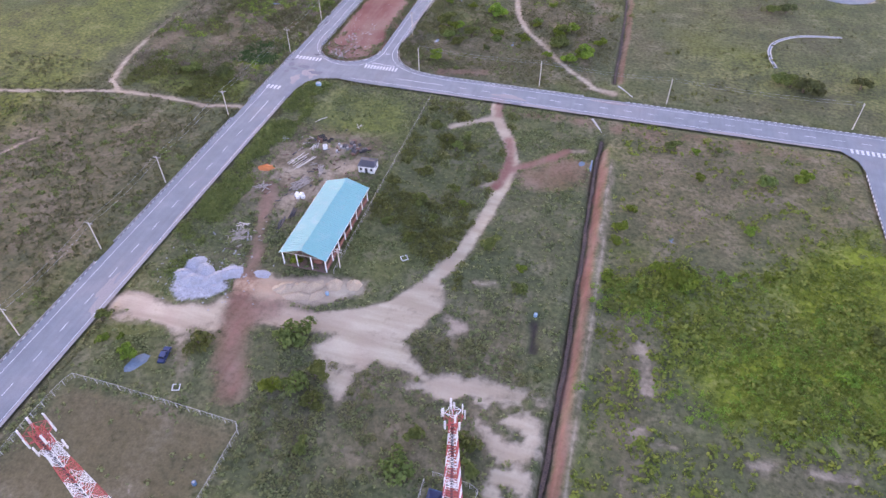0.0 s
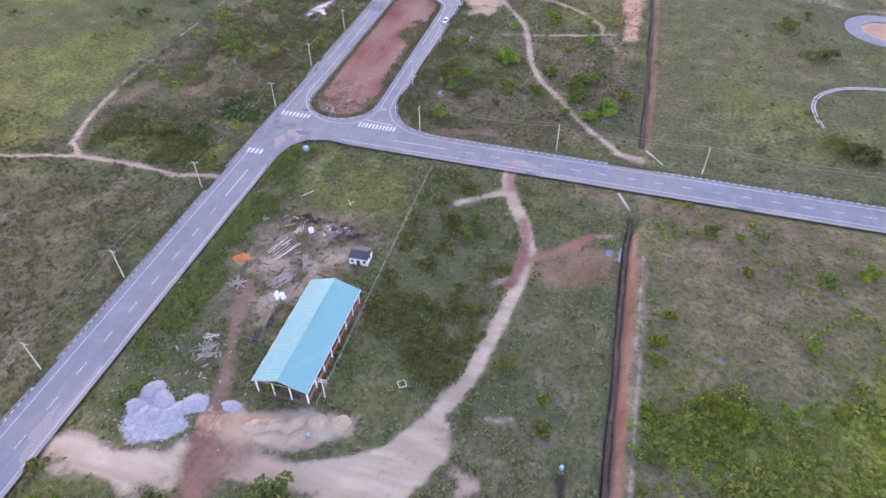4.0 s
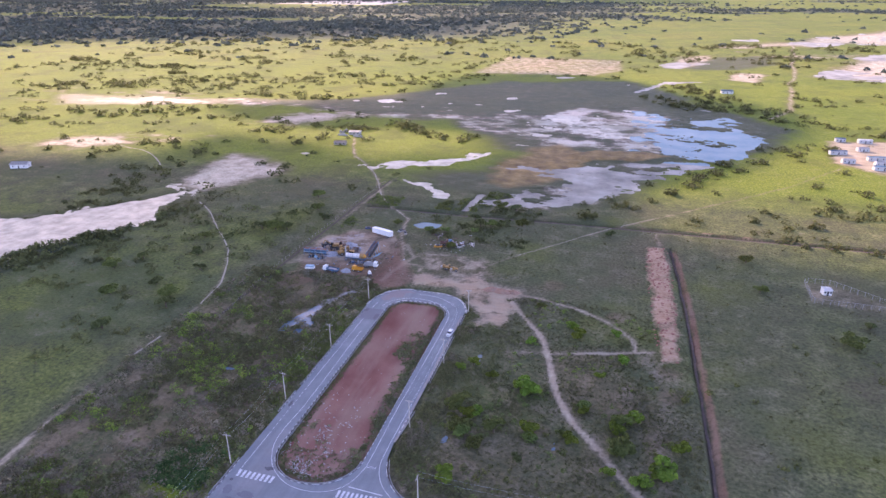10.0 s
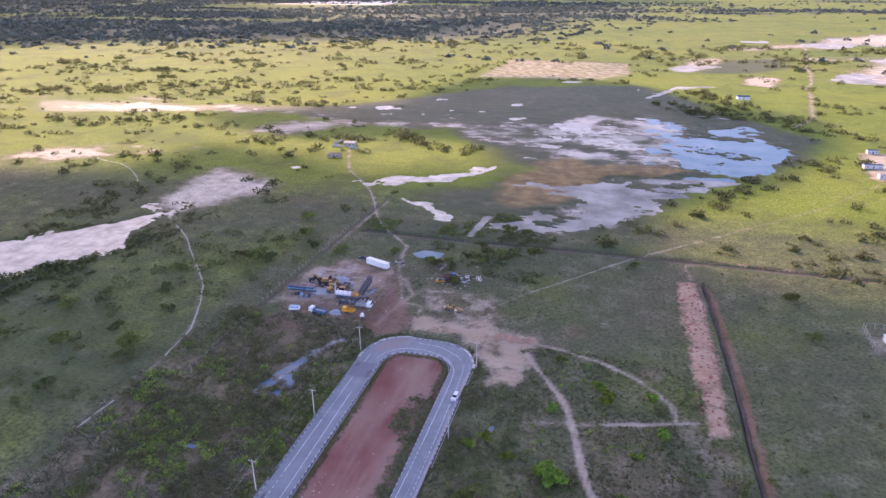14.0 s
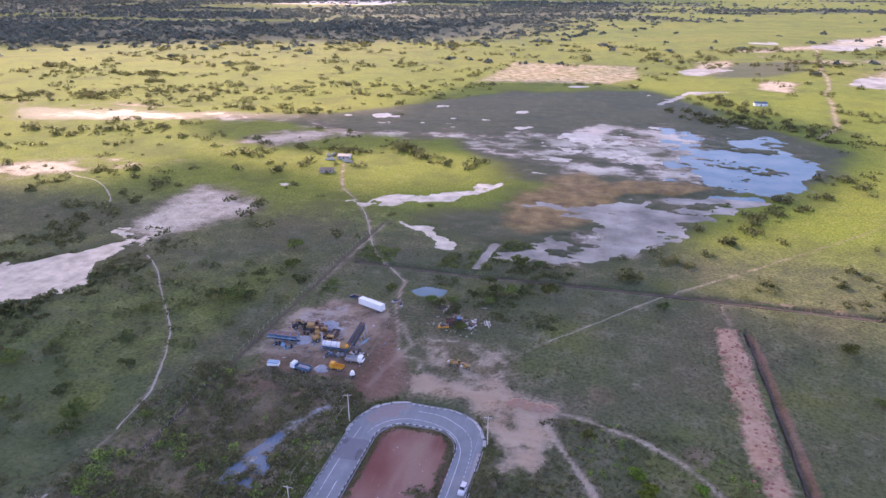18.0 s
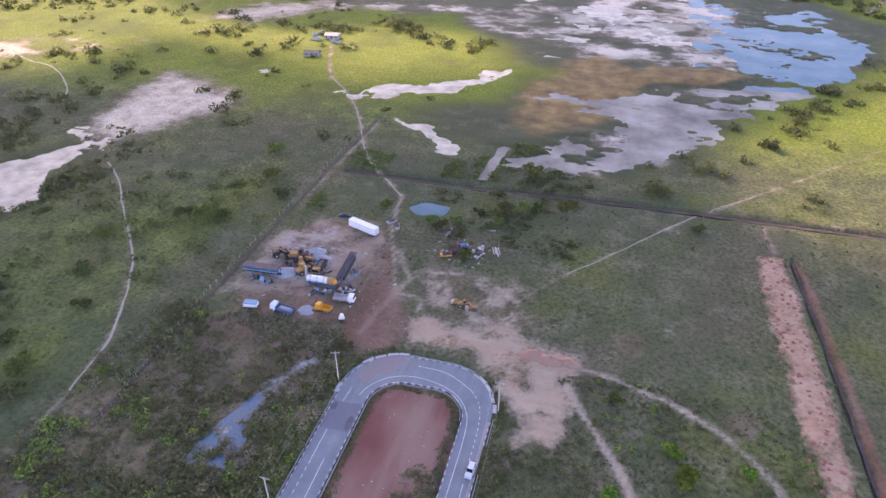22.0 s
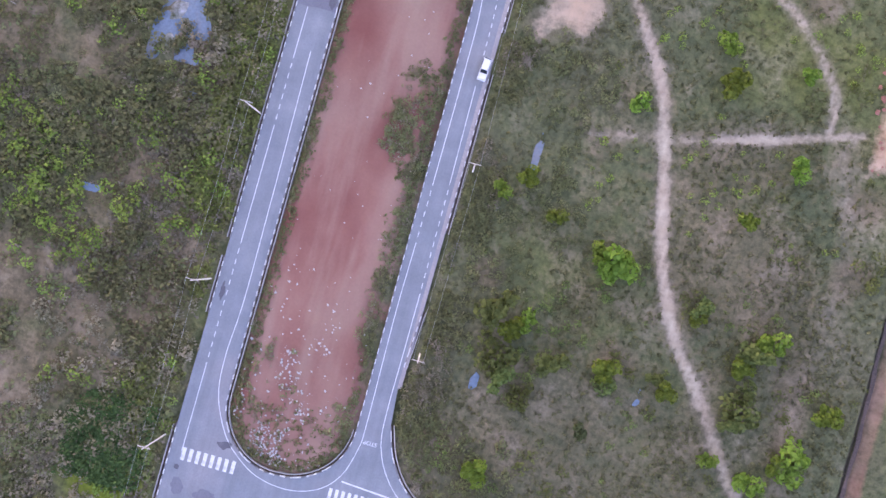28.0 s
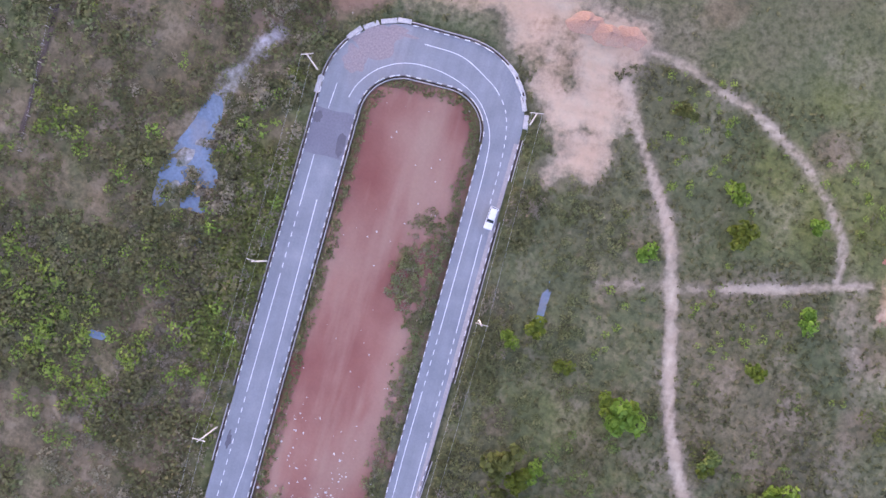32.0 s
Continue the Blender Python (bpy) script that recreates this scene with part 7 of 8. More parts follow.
M_CAR = plain("silver_car_paint", (0.66, 0.67, 0.68), 0.3, 0.2, 0.8, 0.06, (0.4, 0.38, 0.36), 0.1)
car(-83.7, 293.4, -94, M_CAR, "silver-white estate car parked on the loop road", 4.3)
car(-86.0, 69.8, 100, M_NAVY, "dark blue car parked in the grass with its boot open", 4.5, False)


def truck(x, y, turn, cab_mat, bed_mat, label, long=7.0, wide=2.3, load=None, tank=False, cab_long=1.9):
    thing = tagged(empty_thing("truck", x, y, ground_z(x, y), turn), label, "truck", "trucks in the yard")
    h = long / 2
    part("chassis", one_box(-h, -0.45, 0.55, h - 0.3, 0.45, 0.85, 0.03), M_DARK, thing)
    cab = part("cab", tapered(h - cab_long, h, -wide / 2, wide / 2, 0.75, 2.5, 0.35, 0.05, 0.10, 0.08), cab_mat, thing)
    part("windscreen", one_box(h - 0.36, -wide / 2 + 0.25, 1.55, h - 0.14, wide / 2 - 0.25, 2.2), M_GLASS, cab)
    if tank:
        part("tank", rod(bmesh.new(), (-h + 0.2, 0, 1.9), (h - cab_long - 0.3, 0, 1.9), 1.0, 1.0, 16), bed_mat, thing)
    else:
        bm = bmesh.new()
        x0, x1, y1 = -h, h - cab_long - 0.15, wide / 2
        for b in ((x0, -y1, 0.9, x1, y1, 1.0), (x0, -y1, 0.9, x1, -y1 + 0.08, 1.75), (x0, y1 - 0.08, 0.9, x1, y1, 1.75), (x0, -y1, 0.9, x0 + 0.08, y1, 1.6), (x1 - 0.08, -y1, 0.9, x1, y1, 1.95)):
            box(bm, *b)
        part("bed", bm, bed_mat, thing)
        if load:
            part("load", tapered(x0 + 0.15, x1 - 0.15, -y1 + 0.12, y1 - 0.12, 1.0, 1.7, 0.7, 0.7, 0.5, 0.15), load, thing)
    for wx in (-h * 0.7, -h * 0.36, h * 0.62):
        for s in (-1, 1):
            wheel(thing, wx, s * (wide / 2 - 0.2), 0.48, 0.3)
    return thing


M_LOAD = plain("gravel_load", (0.30, 0.29, 0.30), 0.95, 0, 0.5, 0.3)
truck(-137.3, 335.4, 176, M_ORANGE, M_ORANGE, "orange flatbed truck standing in the yard", 5.0, 2.0)
truck(-148.5, 332.0, 172, M_WHITE, M_BLUE, "blue and white tipper truck standing in the yard", 7.4, 2.4, M_LOAD)
truck(-133.2, 341.2, 4, M_WHITE, M_GALV, "white flatbed truck beside the mixing drum", 6.4, 2.4)
truck(-146.8, 353.8, -88, M_YELLOW, M_RUST, "yellow tipper truck with an empty rusty bed", 7.4, 2.5, M_DARK)
truck(-107.8, 375.4, 20, M_BLUE, M_RUST, "wrecked truck among weeds and scrap", 6.0, 2.2)


def water_trailer():
    x, y = -158.2, 331.4
    thing = tagged(empty_thing("water_trailer", x, y, ground_z(x, y), 8), "white and light blue box trailer in the yard", "trailer")
    part("body", one_box(-2.0, -1.0, 0.7, 2.0, 1.0, 1.6, 0.06), M_WHITE, thing)
    part("roof", one_box(-1.9, -0.92, 1.6, 1.9, 0.92, 2.1, 0.10), M_LBLUE, thing)
    part("drawbar", rod(bmesh.new(), (2.0, 0, 0.7), (3.2, 0, 0.6), 0.06, 0.06, 6), M_DARK, thing)
    for wx in (-0.7, 0.7):
        for s in (-1, 1):
            wheel(thing, wx, s * 0.95, 0.4, 0.25)


water_trailer()


def box_trailer():
    x, y = -141.6, 378.2
    thing = tagged(empty_thing("box_trailer", x, y, ground_z(x, y), -20), "long white box semi-trailer at the edge of the yard", "trailer")
    thing.scale = (0.88, 0.94, 0.9)
    part("box", one_box(-6.6, -1.25, 1.1, 6.6, 1.25, 3.9, 0.05), M_WHITE, thing)
    for k in range(12):
        for s in (-1, 1):
            part("side_rib", one_box(-6.4 + k * 1.16, s * 1.27 - 0.03, 1.2, -6.34 + k * 1.16, s * 1.27 + 0.03, 3.8), M_STEEL_WHITE, thing)
    for s in (-1, 1):
        part("rear_door", one_box(6.6, s * 0.62 - 0.58, 1.2, 6.66, s * 0.62 + 0.58, 3.8), M_STEEL_WHITE, thing)
        part("landing_leg", one_box(-3.6, s * 0.8 - 0.08, 0, -3.4, s * 0.8 + 0.08, 1.1), M_DARK, thing)
        for wx in (3.6, 4.9):
            wheel(thing, wx, s * 1.0, 0.5, 0.3)
    part("chassis", one_box(-6.3, -0.5, 0.8, 6.3, 0.5, 1.1), M_DARK, thing)


box_trailer()


def feed_bins():
    """Cold-feed unit: four blue hoppers in a row on a frame with a belt."""
    x, y = -162.9, 347.0
    thing = tagged(empty_thing("feed_bins", x, y, ground_z(x, y), 3), "blue row of aggregate feed bins with dark tops", "feed bins")
    for k in range(4):
        cx = -4.2 + 2.8 * k
        hop = part("hopper", tapered(cx - 0.65, cx + 0.65, -0.6, 0.6, 1.3, 3.3, -0.7, -0.7, -0.8, 0.0), M_BLUE, thing)
        part("hopper_load", one_box(cx - 1.25, -1.2, 3.0, cx + 1.25, 1.2, 3.31, 0.05), M_RUST, hop)
        for lx in (cx - 1.2, cx + 1.2):
            for s in (-1, 1):
                part("leg", one_box(lx - 0.07, s * 1.25 - 0.07, 0, lx + 0.07, s * 1.25 + 0.07, 3.0), M_BLUE, thing)
    part("belt", one_box(-5.6, -0.5, 0.8, 6.2, 0.5, 1.0, 0.03), M_RUBBER, thing)
    for s in (-1, 1):
        part("side_beam", one_box(-5.7, s * 1.3 - 0.08, 2.0, 5.7, s * 1.3 + 0.08, 2.25), M_LBLUE, thing)


def drying_drum():
    x, y = -142.6, 346.2
    thing = tagged(empty_thing("drying_drum", x, y, ground_z(x, y), -3), "white and yellow rotary drying drum on a steel frame", "mixing plant")
    drum = part("drum", rod(bmesh.new(), (-4.6, 0, 2.1), (2.4, 0, 2.5), 1.0, 1.0, 20), M_STEEL_WHITE, thing, smooth=False)
    for k in range(3):
        part("drum_band", rod(bmesh.new(), (-3.4 + 2.2 * k, 0, 2.17 + 0.125 * k), (-3.2 + 2.2 * k, 0, 2.18 + 0.125 * k), 1.14, 1.14, 20), M_GALV, drum)
    part("burner_hood", rod(bmesh.new(), (2.4, 0, 2.5), (4.4, 0, 2.6), 1.25, 1.15, 18), M_YELLOW, thing)
    part("end_cap", rod(bmesh.new(), (4.4, 0, 2.6), (5.0, 0, 2.6), 0.8, 0.5, 14), M_ORANGE, thing)
    for lx in (-4, -1, 2, 4):
        for s in (-1, 1):
            part("leg", one_box(lx - 0.1, s * 0.9 - 0.1, 0, lx + 0.1, s * 0.9 + 0.1, 1.6), M_BLUE, thing)
    part("frame_beam", one_box(-4.8, -1.0, 1.1, 4.8, 1.0, 1.3), M_BLUE, thing)
    part("chimney", rod(bmesh.new(), (-5.2, 0.4, 0), (-5.2, 0.4, 6.0), 0.4, 0.35, 12), M_GALV, thing)


def conveyor():
    x, y = -137.6, 354.4
    thing = tagged(empty_thing("conveyor", x, y, ground_z(x, y), 88), "sloping dark belt conveyor and silo on a blue frame", "conveyor")
    m = Matrix.Rotation(radians(-12), 4, "Y")
    part("belt", one_box(-6, -0.8, 3.2, 6, 0.8, 3.5, 0.03, turn=m), M_RUST, thing)
    part("storage_bin", one_box(-5, -1.3, 2.2, 4.4, 0.2, 3.8, 0.1, turn=m), M_DARK, thing)
    for s in (-1, 1):
        part("side_truss", one_box(-6, s * 0.95 - 0.06, 3.2, 6, s * 0.95 + 0.06, 3.8, turn=m), M_BLUE, thing)
    for k, lx in enumerate((-5, -2.5, 0, 2.5, 5)):
        for s in (-1, 1):
            part("leg", rod(bmesh.new(), (lx, s * 1.6, 0), (lx, s * 0.9, 3.1 + 0.2 * lx), 0.09, 0.09, 5), M_LBLUE, thing)
    for k in range(3):
        part("outrigger", rod(bmesh.new(), (-4 + k * 1.4, -2.0, 0.4), (-2.2 + k * 1.4, -4.4, 1.6), 0.14, 0.14, 5), M_LBLUE, thing)


feed_bins(), drying_drum(), conveyor()


def loader(x, y, turn, label, paint=M_YELLOW, arm=False, size=1.0):
    """Wheel loader, or excavator with an arm."""
    thing = tagged(empty_thing("excavator" if arm else "wheel_loader", x, y, ground_z(x, y), turn), label, "machine", "yellow machines")
    thing.scale = (size, size, size)
    if arm:
        for s in (-1, 1):
            part("track", one_box(-1.9, s * 1.0 - 0.3, 0, 1.9, s * 1.0 + 0.3, 0.85, 0.2), M_DARK, thing)
        part("engine_house", one_box(-2.2, -1.2, 1.0, 0.9, 1.2, 2.2, 0.12), paint, thing)
        part("cab", tapered(0.2, 1.5, 0.2, 1.2, 1.0, 2.9, 0.2, 0.05, 0.08), M_GLASS, thing)
        part("boom", rod(bmesh.new(), (1.0, -0.4, 1.8), (4.2, -0.4, 4.0), 0.28, 0.22, 6), paint, thing)
        part("stick", rod(bmesh.new(), (4.2, -0.4, 4.0), (5.6, -0.4, 1.6), 0.22, 0.16, 6), paint, thing)
        part("bucket", tapered(5.0, 6.0, -0.9, 0.1, 0.5, 1.5, 0.1, 0.4, 0.0, 0.06), M_RUST, thing)
    else:
        part("engine_house", one_box(-2.6, -1.0, 1.0, -0.4, 1.0, 2.2, 0.15), paint, thing)
        part("cab", tapered(-0.5, 0.8, -0.75, 0.75, 1.2, 3.1, 0.15, 0.1, 0.1), paint, thing)
        part("cab_window", one_box(-0.3, -0.78, 2.0, 0.6, 0.78, 2.8), M_GLASS, thing)
        part("front_frame", one_box(0.6, -0.7, 0.8, 2.4, 0.7, 1.4, 0.1), paint, thing)
        for s in (-1, 1):
            part("lift_arm", rod(bmesh.new(), (1.2, s * 0.6, 1.6), (3.2, s * 0.6, 0.7), 0.14, 0.12, 5), paint, thing)
            for wx in (-1.6, 1.6):
                wheel(thing, wx, s * 1.05, 0.75, 0.5)
        part("bucket", tapered(3.0, 4.1, -1.3, 1.3, 0.2, 1.2, 0.5, 0.0, 0.0, 0.05), M_RUST, thing)
    return thing


loader(-158.4, 357.4, 200, "yellow tracked excavator with a folded arm", M_YELLOW, True)
loader(-153.4, 354.4, 120, "yellow wheel loader parked by the stone heap")
loader(-151.0, 351.2, 60, "yellow wheel loader parked by the stone heap")
loader(-155.6, 358.9, 10, "brown and yellow wheel loader beside the excavator", M_RUST)
loader(-162.2, 357.6, 40, "dark weathered wheel loader at the yard's edge", M_DARK)


def roller(x, y, turn, label, size=1.0):
    thing = tagged(empty_thing("road_roller", x, y, ground_z(x, y), turn), label, "machine", "yellow machines")
    thing.scale = (size, size, size)
    part("roller_drum", rod(bmesh.new(), (1.6, -1.0, 0.75), (1.6, 1.0, 0.75), 0.75, 0.75, 18), M_GALV, thing)
    part("drum_frame", one_box(0.5, -1.15, 0.7, 2.5, 1.15, 1.1, 0.05), M_YELLOW, thing)
    part("engine_house", one_box(-2.4, -0.9, 0.9, -0.6, 0.9, 1.9, 0.12), M_YELLOW, thing)
    part("cab", tapered(-0.7, 0.6, -0.8, 0.8, 1.0, 2.7, 0.1, 0.1, 0.08), M_YELLOW, thing)
    for s in (-1, 1):
        wheel(thing, -1.6, s * 0.9, 0.7, 0.45)


roller(-101.4, 348.4, 160, "yellow road roller on bare sandy ground", size=0.72)
loader(-99.0, 348.5, 20, "yellow wheel loader on bare sandy ground", size=0.7)
roller(-96.6, 347.2, 190, "orange-yellow road roller on bare sandy ground", size=0.72)


def small_machine(x, y, turn):
    thing = tagged(empty_thing("small_mixer", x, y, ground_z(x, y), turn), "small white and brown concrete mixer in the yard", "mixer")
    part("drum", rod(bmesh.new(), (0, -0.7, 1.3), (0, 0.7, 1.6), 0.9, 0.5, 12), M_WHITE, thing)
    part("frame", one_box(-1.0, -0.8, 0.4, 1.0, 0.8, 0.8, 0.05), M_RUST, thing)
    for s in (-1, 1):
        wheel(thing, 0.6 * s, 0.9, 0.4, 0.2)
        wheel(thing, 0.6 * s, -0.9, 0.4, 0.2)


small_machine(-130.6, 333.0, 20)


def scrap(x, y, turn, seed, mats, label, spread_xy=(2.4, 1.6), count=14):
    """A heap of machine scrap: plates, beams, drums and pipes, each a part."""
    thing = tagged(empty_thing("scrap_heap", x, y, ground_z(x, y), turn), label, "scrap heap", "scrap heaps in the yard")
    r = random.Random(seed)
    for k in range(count):
        m, px0, py0, pz0 = mats[k % len(mats)], r.uniform(-1, 1) * spread_xy[0], r.uniform(-1, 1) * spread_xy[1], r.uniform(0.1, 0.9)
        if k % 3 == 0:
            a, b = Vector((px0, py0, pz0)), Vector((px0 + r.uniform(-1.6, 1.6), py0 + r.uniform(-1.2, 1.2), pz0 + r.uniform(-0.1, 1.0)))
            part("pipe", rod(bmesh.new(), a, b, r.uniform(0.08, 0.22), None, 7), m, thing)
        elif k % 3 == 1:
            part("plate", one_box(-r.uniform(0.4, 1.0), -r.uniform(0.3, 0.8), -0.05, r.uniform(0.4, 1.0), r.uniform(0.3, 0.8), 0.05), m, thing).matrix_local = pose(px0, py0, pz0, r.uniform(-35, 35), r.uniform(-35, 35), r.uniform(0, 180))
        else:
            part("drum", rod(bmesh.new(), (px0, py0, 0), (px0, py0, r.uniform(0.8, 1.5)), r.uniform(0.3, 0.6), None, 10), m, thing)


scrap(-150.4, 357.2, 30, 21, (M_RUST, M_DARK, M_YELLOW), "dusty heap of brown machine parts")
scrap(-145.4, 350.6, 80, 22, (M_DARK, M_RUST, M_BLUE), "dark heap of steel parts beside the drum")
scrap(-141.6, 343.0, 10, 23, (M_DARK, M_BLUE, M_GALV), "dark steel frames under the drum", (3.2, 1.0))
scrap(-157.0, 353.2, 50, 24, (M_YELLOW, M_RUST, M_DARK), "dusty yellow and brown machine parts")
scrap(-134.6, 346.2, 0, 25, (M_BLUE, M_GALV, M_DARK), "blue and grey steel frames beside the conveyor", (1.6, 2.2))
scrap(-160.6, 343.6, 0, 26, (M_BLUE, M_LBLUE, M_DARK), "blue steel frames below the feed bins", (4.0, 0.8))
scrap(-133.4, 343.8, 40, 27, (M_DARK, M_RUBBER, M_GALV), "dark oily drums beside the white truck", (2.2, 0.9), 10)
scrap(-109.6, 374.2, 40, 28, (M_RUST, M_DARK, M_TIMBER), "rusty scrap in the weeds", (3.5, 2.0))
scrap(-102.6, 377.2, 10, 29, (M_RUST, M_GALV, M_CONCRETE), "pale and rusty scrap in the weeds", (3.0, 2.0))
scrap(-115.0, 384.0, 10, 30, (M_RUST, M_DARK, M_TIMBER), "brown scrap overgrown with weeds", (3.0, 2.2))
scrap(-76.0, 156.6, 10, 31, (M_RUST, M_DARK, M_GALV), "rusty scrap beside the car bodies", (3.4, 2.2), 18)
scrap(-88.0, 157.4, 10, 32, (M_PALEWOOD, M_DARK, M_RUST), "mixed scrap beside the tyres", (2.4, 1.8))


def plank_pile(x, y, turn, count, long, mat, seed, label, fan=12.0, wide=2.4):
    """Loose timber or pipes lying in a heap, each one a part."""
    thing = tagged(empty_thing("timber_pile", x, y, ground_z(x, y), turn), label, "timber pile", "heaps of timber and scrap")
    r = random.Random(seed)
    bm = one_box(-0.5, -0.07, -0.06, 0.5, 0.07, 0.06)
    me = bpy.data.meshes.new("plank")
    bm.to_mesh(me)
    bm.free()
    me.materials.append(mat)
    for k in range(count):
        ob = new("plank", me)
        ob.parent = thing
        ob.matrix_local = pose(r.uniform(-0.8, 0.8), r.uniform(-wide / 2, wide / 2), 0.12 + 0.13 * (k % 4), 0, r.uniform(-2, 2), r.gauss(0, fan)) @ Matrix.Diagonal((long * r.uniform(0.6, 1.1), r.uniform(0.9, 2.2), 1.0, 1))
    return thing


plank_pile(-88.2, 147.2, 66, 10, 7.0, M_PALEWOOD, 1, "long pale timber beams lying on bare earth", 3, 5.5)
plank_pile(-82.8, 136.0, 55, 16, 6.5, M_TIMBER, 2, "fanned heap of grey timber lengths", 14, 3.0)
plank_pile(-80.0, 143.6, 105, 8, 5.0, M_TIMBER, 3, "loose grey poles leaning together", 10, 1.6)
plank_pile(-93.4, 132.4, 80, 12, 4.2, M_TIMBER, 4, "tangled heap of grey timber offcuts", 50, 2.5)
plank_pile(-89.2, 110.8, 40, 22, 5.0, M_TIMBER, 5, "wide heap of grey timber and sheet offcuts", 35, 4.0)
plank_pile(-86.6, 155.0, 110, 9, 2.6, M_PALEWOOD, 6, "short pale boards beside the scrap tyres", 25, 1.8)
plank_pile(-98.0, 156.6, 40, 8, 2.4, M_GALV, 7, "small heap of grey sheet metal", 40, 1.5)
plank_pile(-80.4, 118.2, 95, 12, 5.0, M_DARK, 8, "dark pipes stacked beside the shed", 3, 2.0)
plank_pile(-79.6, 123.0, 95, 10, 4.2, M_DARK, 9, "dark pipes stacked beside the shed", 3, 1.6)
plank_pile(-95.6, 378.4, 110, 7, 6.5, M_PALEWOOD, 10, "pale poles lying in the grass", 4, 2.0)
plank_pile(-77.0, 170.0, 70, 3, 3.0, M_PALEWOOD, 11, "stray pale boards in the grass", 20, 1.5)
plank_pile(-91.0, 170.5, 50, 3, 4.0, M_PALEWOOD, 12, "stray pale boards in the grass", 15, 1.2)
plank_pile(-90.8, 114.4, 10, 8, 3.0, M_PALEWOOD, 13, "scattered pale boards in the weeds", 40, 3)


def tyres(x, y, seed):
    thing = tagged(empty_thing("tyre_pile", x, y, ground_z(x, y)), "heap of old black tyres on bare earth", "tyre pile")
    r = random.Random(seed)
    for k in range(9):
        bm = bmesh.new()
        ring, tube = 0.42, 0.15
        vs = [[bm.verts.new(((ring + tube * math.cos(b)) * math.cos(a), (ring + tube * math.cos(b)) * math.sin(a), tube * math.sin(b))) for b in [2 * math.pi * j / 6 for j in range(6)]] for a in [2 * math.pi * i / 12 for i in range(12)]]
        for a in range(12):
            for b in range(6):
                bm.faces.new((vs[a][b], vs[(a + 1) % 12][b], vs[(a + 1) % 12][(b + 1) % 6], vs[a][(b + 1) % 6]))
        ob = part("tyre", bm, M_RUBBER, thing)
        ob.matrix_local = pose(r.uniform(-1.6, 1.6), r.uniform(-1, 1), 0.18 + 0.3 * (k % 2), r.uniform(-20, 20), r.uniform(-20, 20), 0)


tyres(-87.2, 160.6, 3), tyres(-84.6, 159.8, 4)


def wreck(x, y, turn, label, paint):
    thing = tagged(empty_thing("car_wreck", x, y, ground_z(x, y), turn), label, "car wreck", "heaps of timber and scrap")
    part("body", tapered(-2.0, 2.0, -0.8, 0.8, 0.1, 0.75, 0.1, 0.1, 0.08, 0.1), paint, thing)
    part("cabin", tapered(-1.2, 0.9, -0.72, 0.72, 0.72, 1.2, 0.5, 0.4, 0.14, 0.05), M_DARK, thing)
    part("bonnet", one_box(0.9, -0.7, 0.74, 1.9, 0.7, 0.82, 0.02), M_RUST, thing)


wreck(-76.9, 157.2, 10, "stripped pale car body among scrap", M_CONCRETE)
wreck(-75.6, 159.6, 95, "rusty car shell among scrap", M_RUST)
wreck(-70.6, 157.2, 35, "dark car shell beside the hut", M_DARK)
wreck(-73.0, 155.6, 80, "rusty car shell among scrap", M_RUST)
wreck(-110.8, 371.8, 20, "orange car shell among weeds", M_ORANGE)
wreck(-104.0, 376.6, 120, "grey car shell among weeds", M_GALV)
wreck(-100.6, 374.6, 70, "pale car shell among weeds", M_CONCRETE)
wreck(-107.2, 379.4, 160, "mauve-grey car shell among weeds", M_BLOCK)
wreck(-152.0, 386.0, 10, "dark blue car shell behind the trailer", M_NAVY)
wreck(-134.5, 386.5, 50, "pale machine wreck behind the trailer", M_CONCRETE)
wreck(-131.6, 384.0, 110, "pale machine wreck behind the trailer", M_TIMBER)


def tank(x, y, label, mat, r=0.9, high=1.6):
    thing = tagged(empty_thing("water_tank", x, y, ground_z(x, y)), label, "tank")
    part("shell", rod(bmesh.new(), (0, 0, 0), (0, 0, high), r, r * 0.96, 16), mat, thing)
    part("lid", rod(bmesh.new(), (0, 0, high), (0, 0, high + 0.18), r * 0.6, r * 0.3, 12), M_GALV, thing)


tank(-83.2, 155.2, "small white water tank on bare earth", M_WHITE, 0.75, 1.4)
tank(-100.8, 190.4, "light blue tank half hidden in bushes", M_LBLUE, 1.0, 1.6)


def sacks(x, y):
    thing = tagged(empty_thing("sand_bags", x, y, ground_z(x, y)), "cluster of bulging white bulk bags beside the shed", "bulk bags")
    for k, (dx, dy, s) in enumerate(((-1.0, 0, 0.75), (0.3, 0.3, 0.85), (-0.3, -0.8, 0.7), (1.1, -0.3, 0.7), (-1.4, 0.9, 0.55))):
        bm = one_box(-s * 0.75, -s * 0.75, 0, s * 0.75, s * 0.75, s * 1.3)
        bmesh.ops.subdivide_edges(bm, edges=list(bm.edges), cuts=2, use_grid_fill=True)
        bmesh.ops.smooth_vert(bm, verts=list(bm.verts), factor=0.6, use_axis_x=True, use_axis_y=True, use_axis_z=False)
        part("bag", bm, M_WHITE, thing, smooth=True).location = (dx, dy, 0)


sacks(-80.6, 130.8)


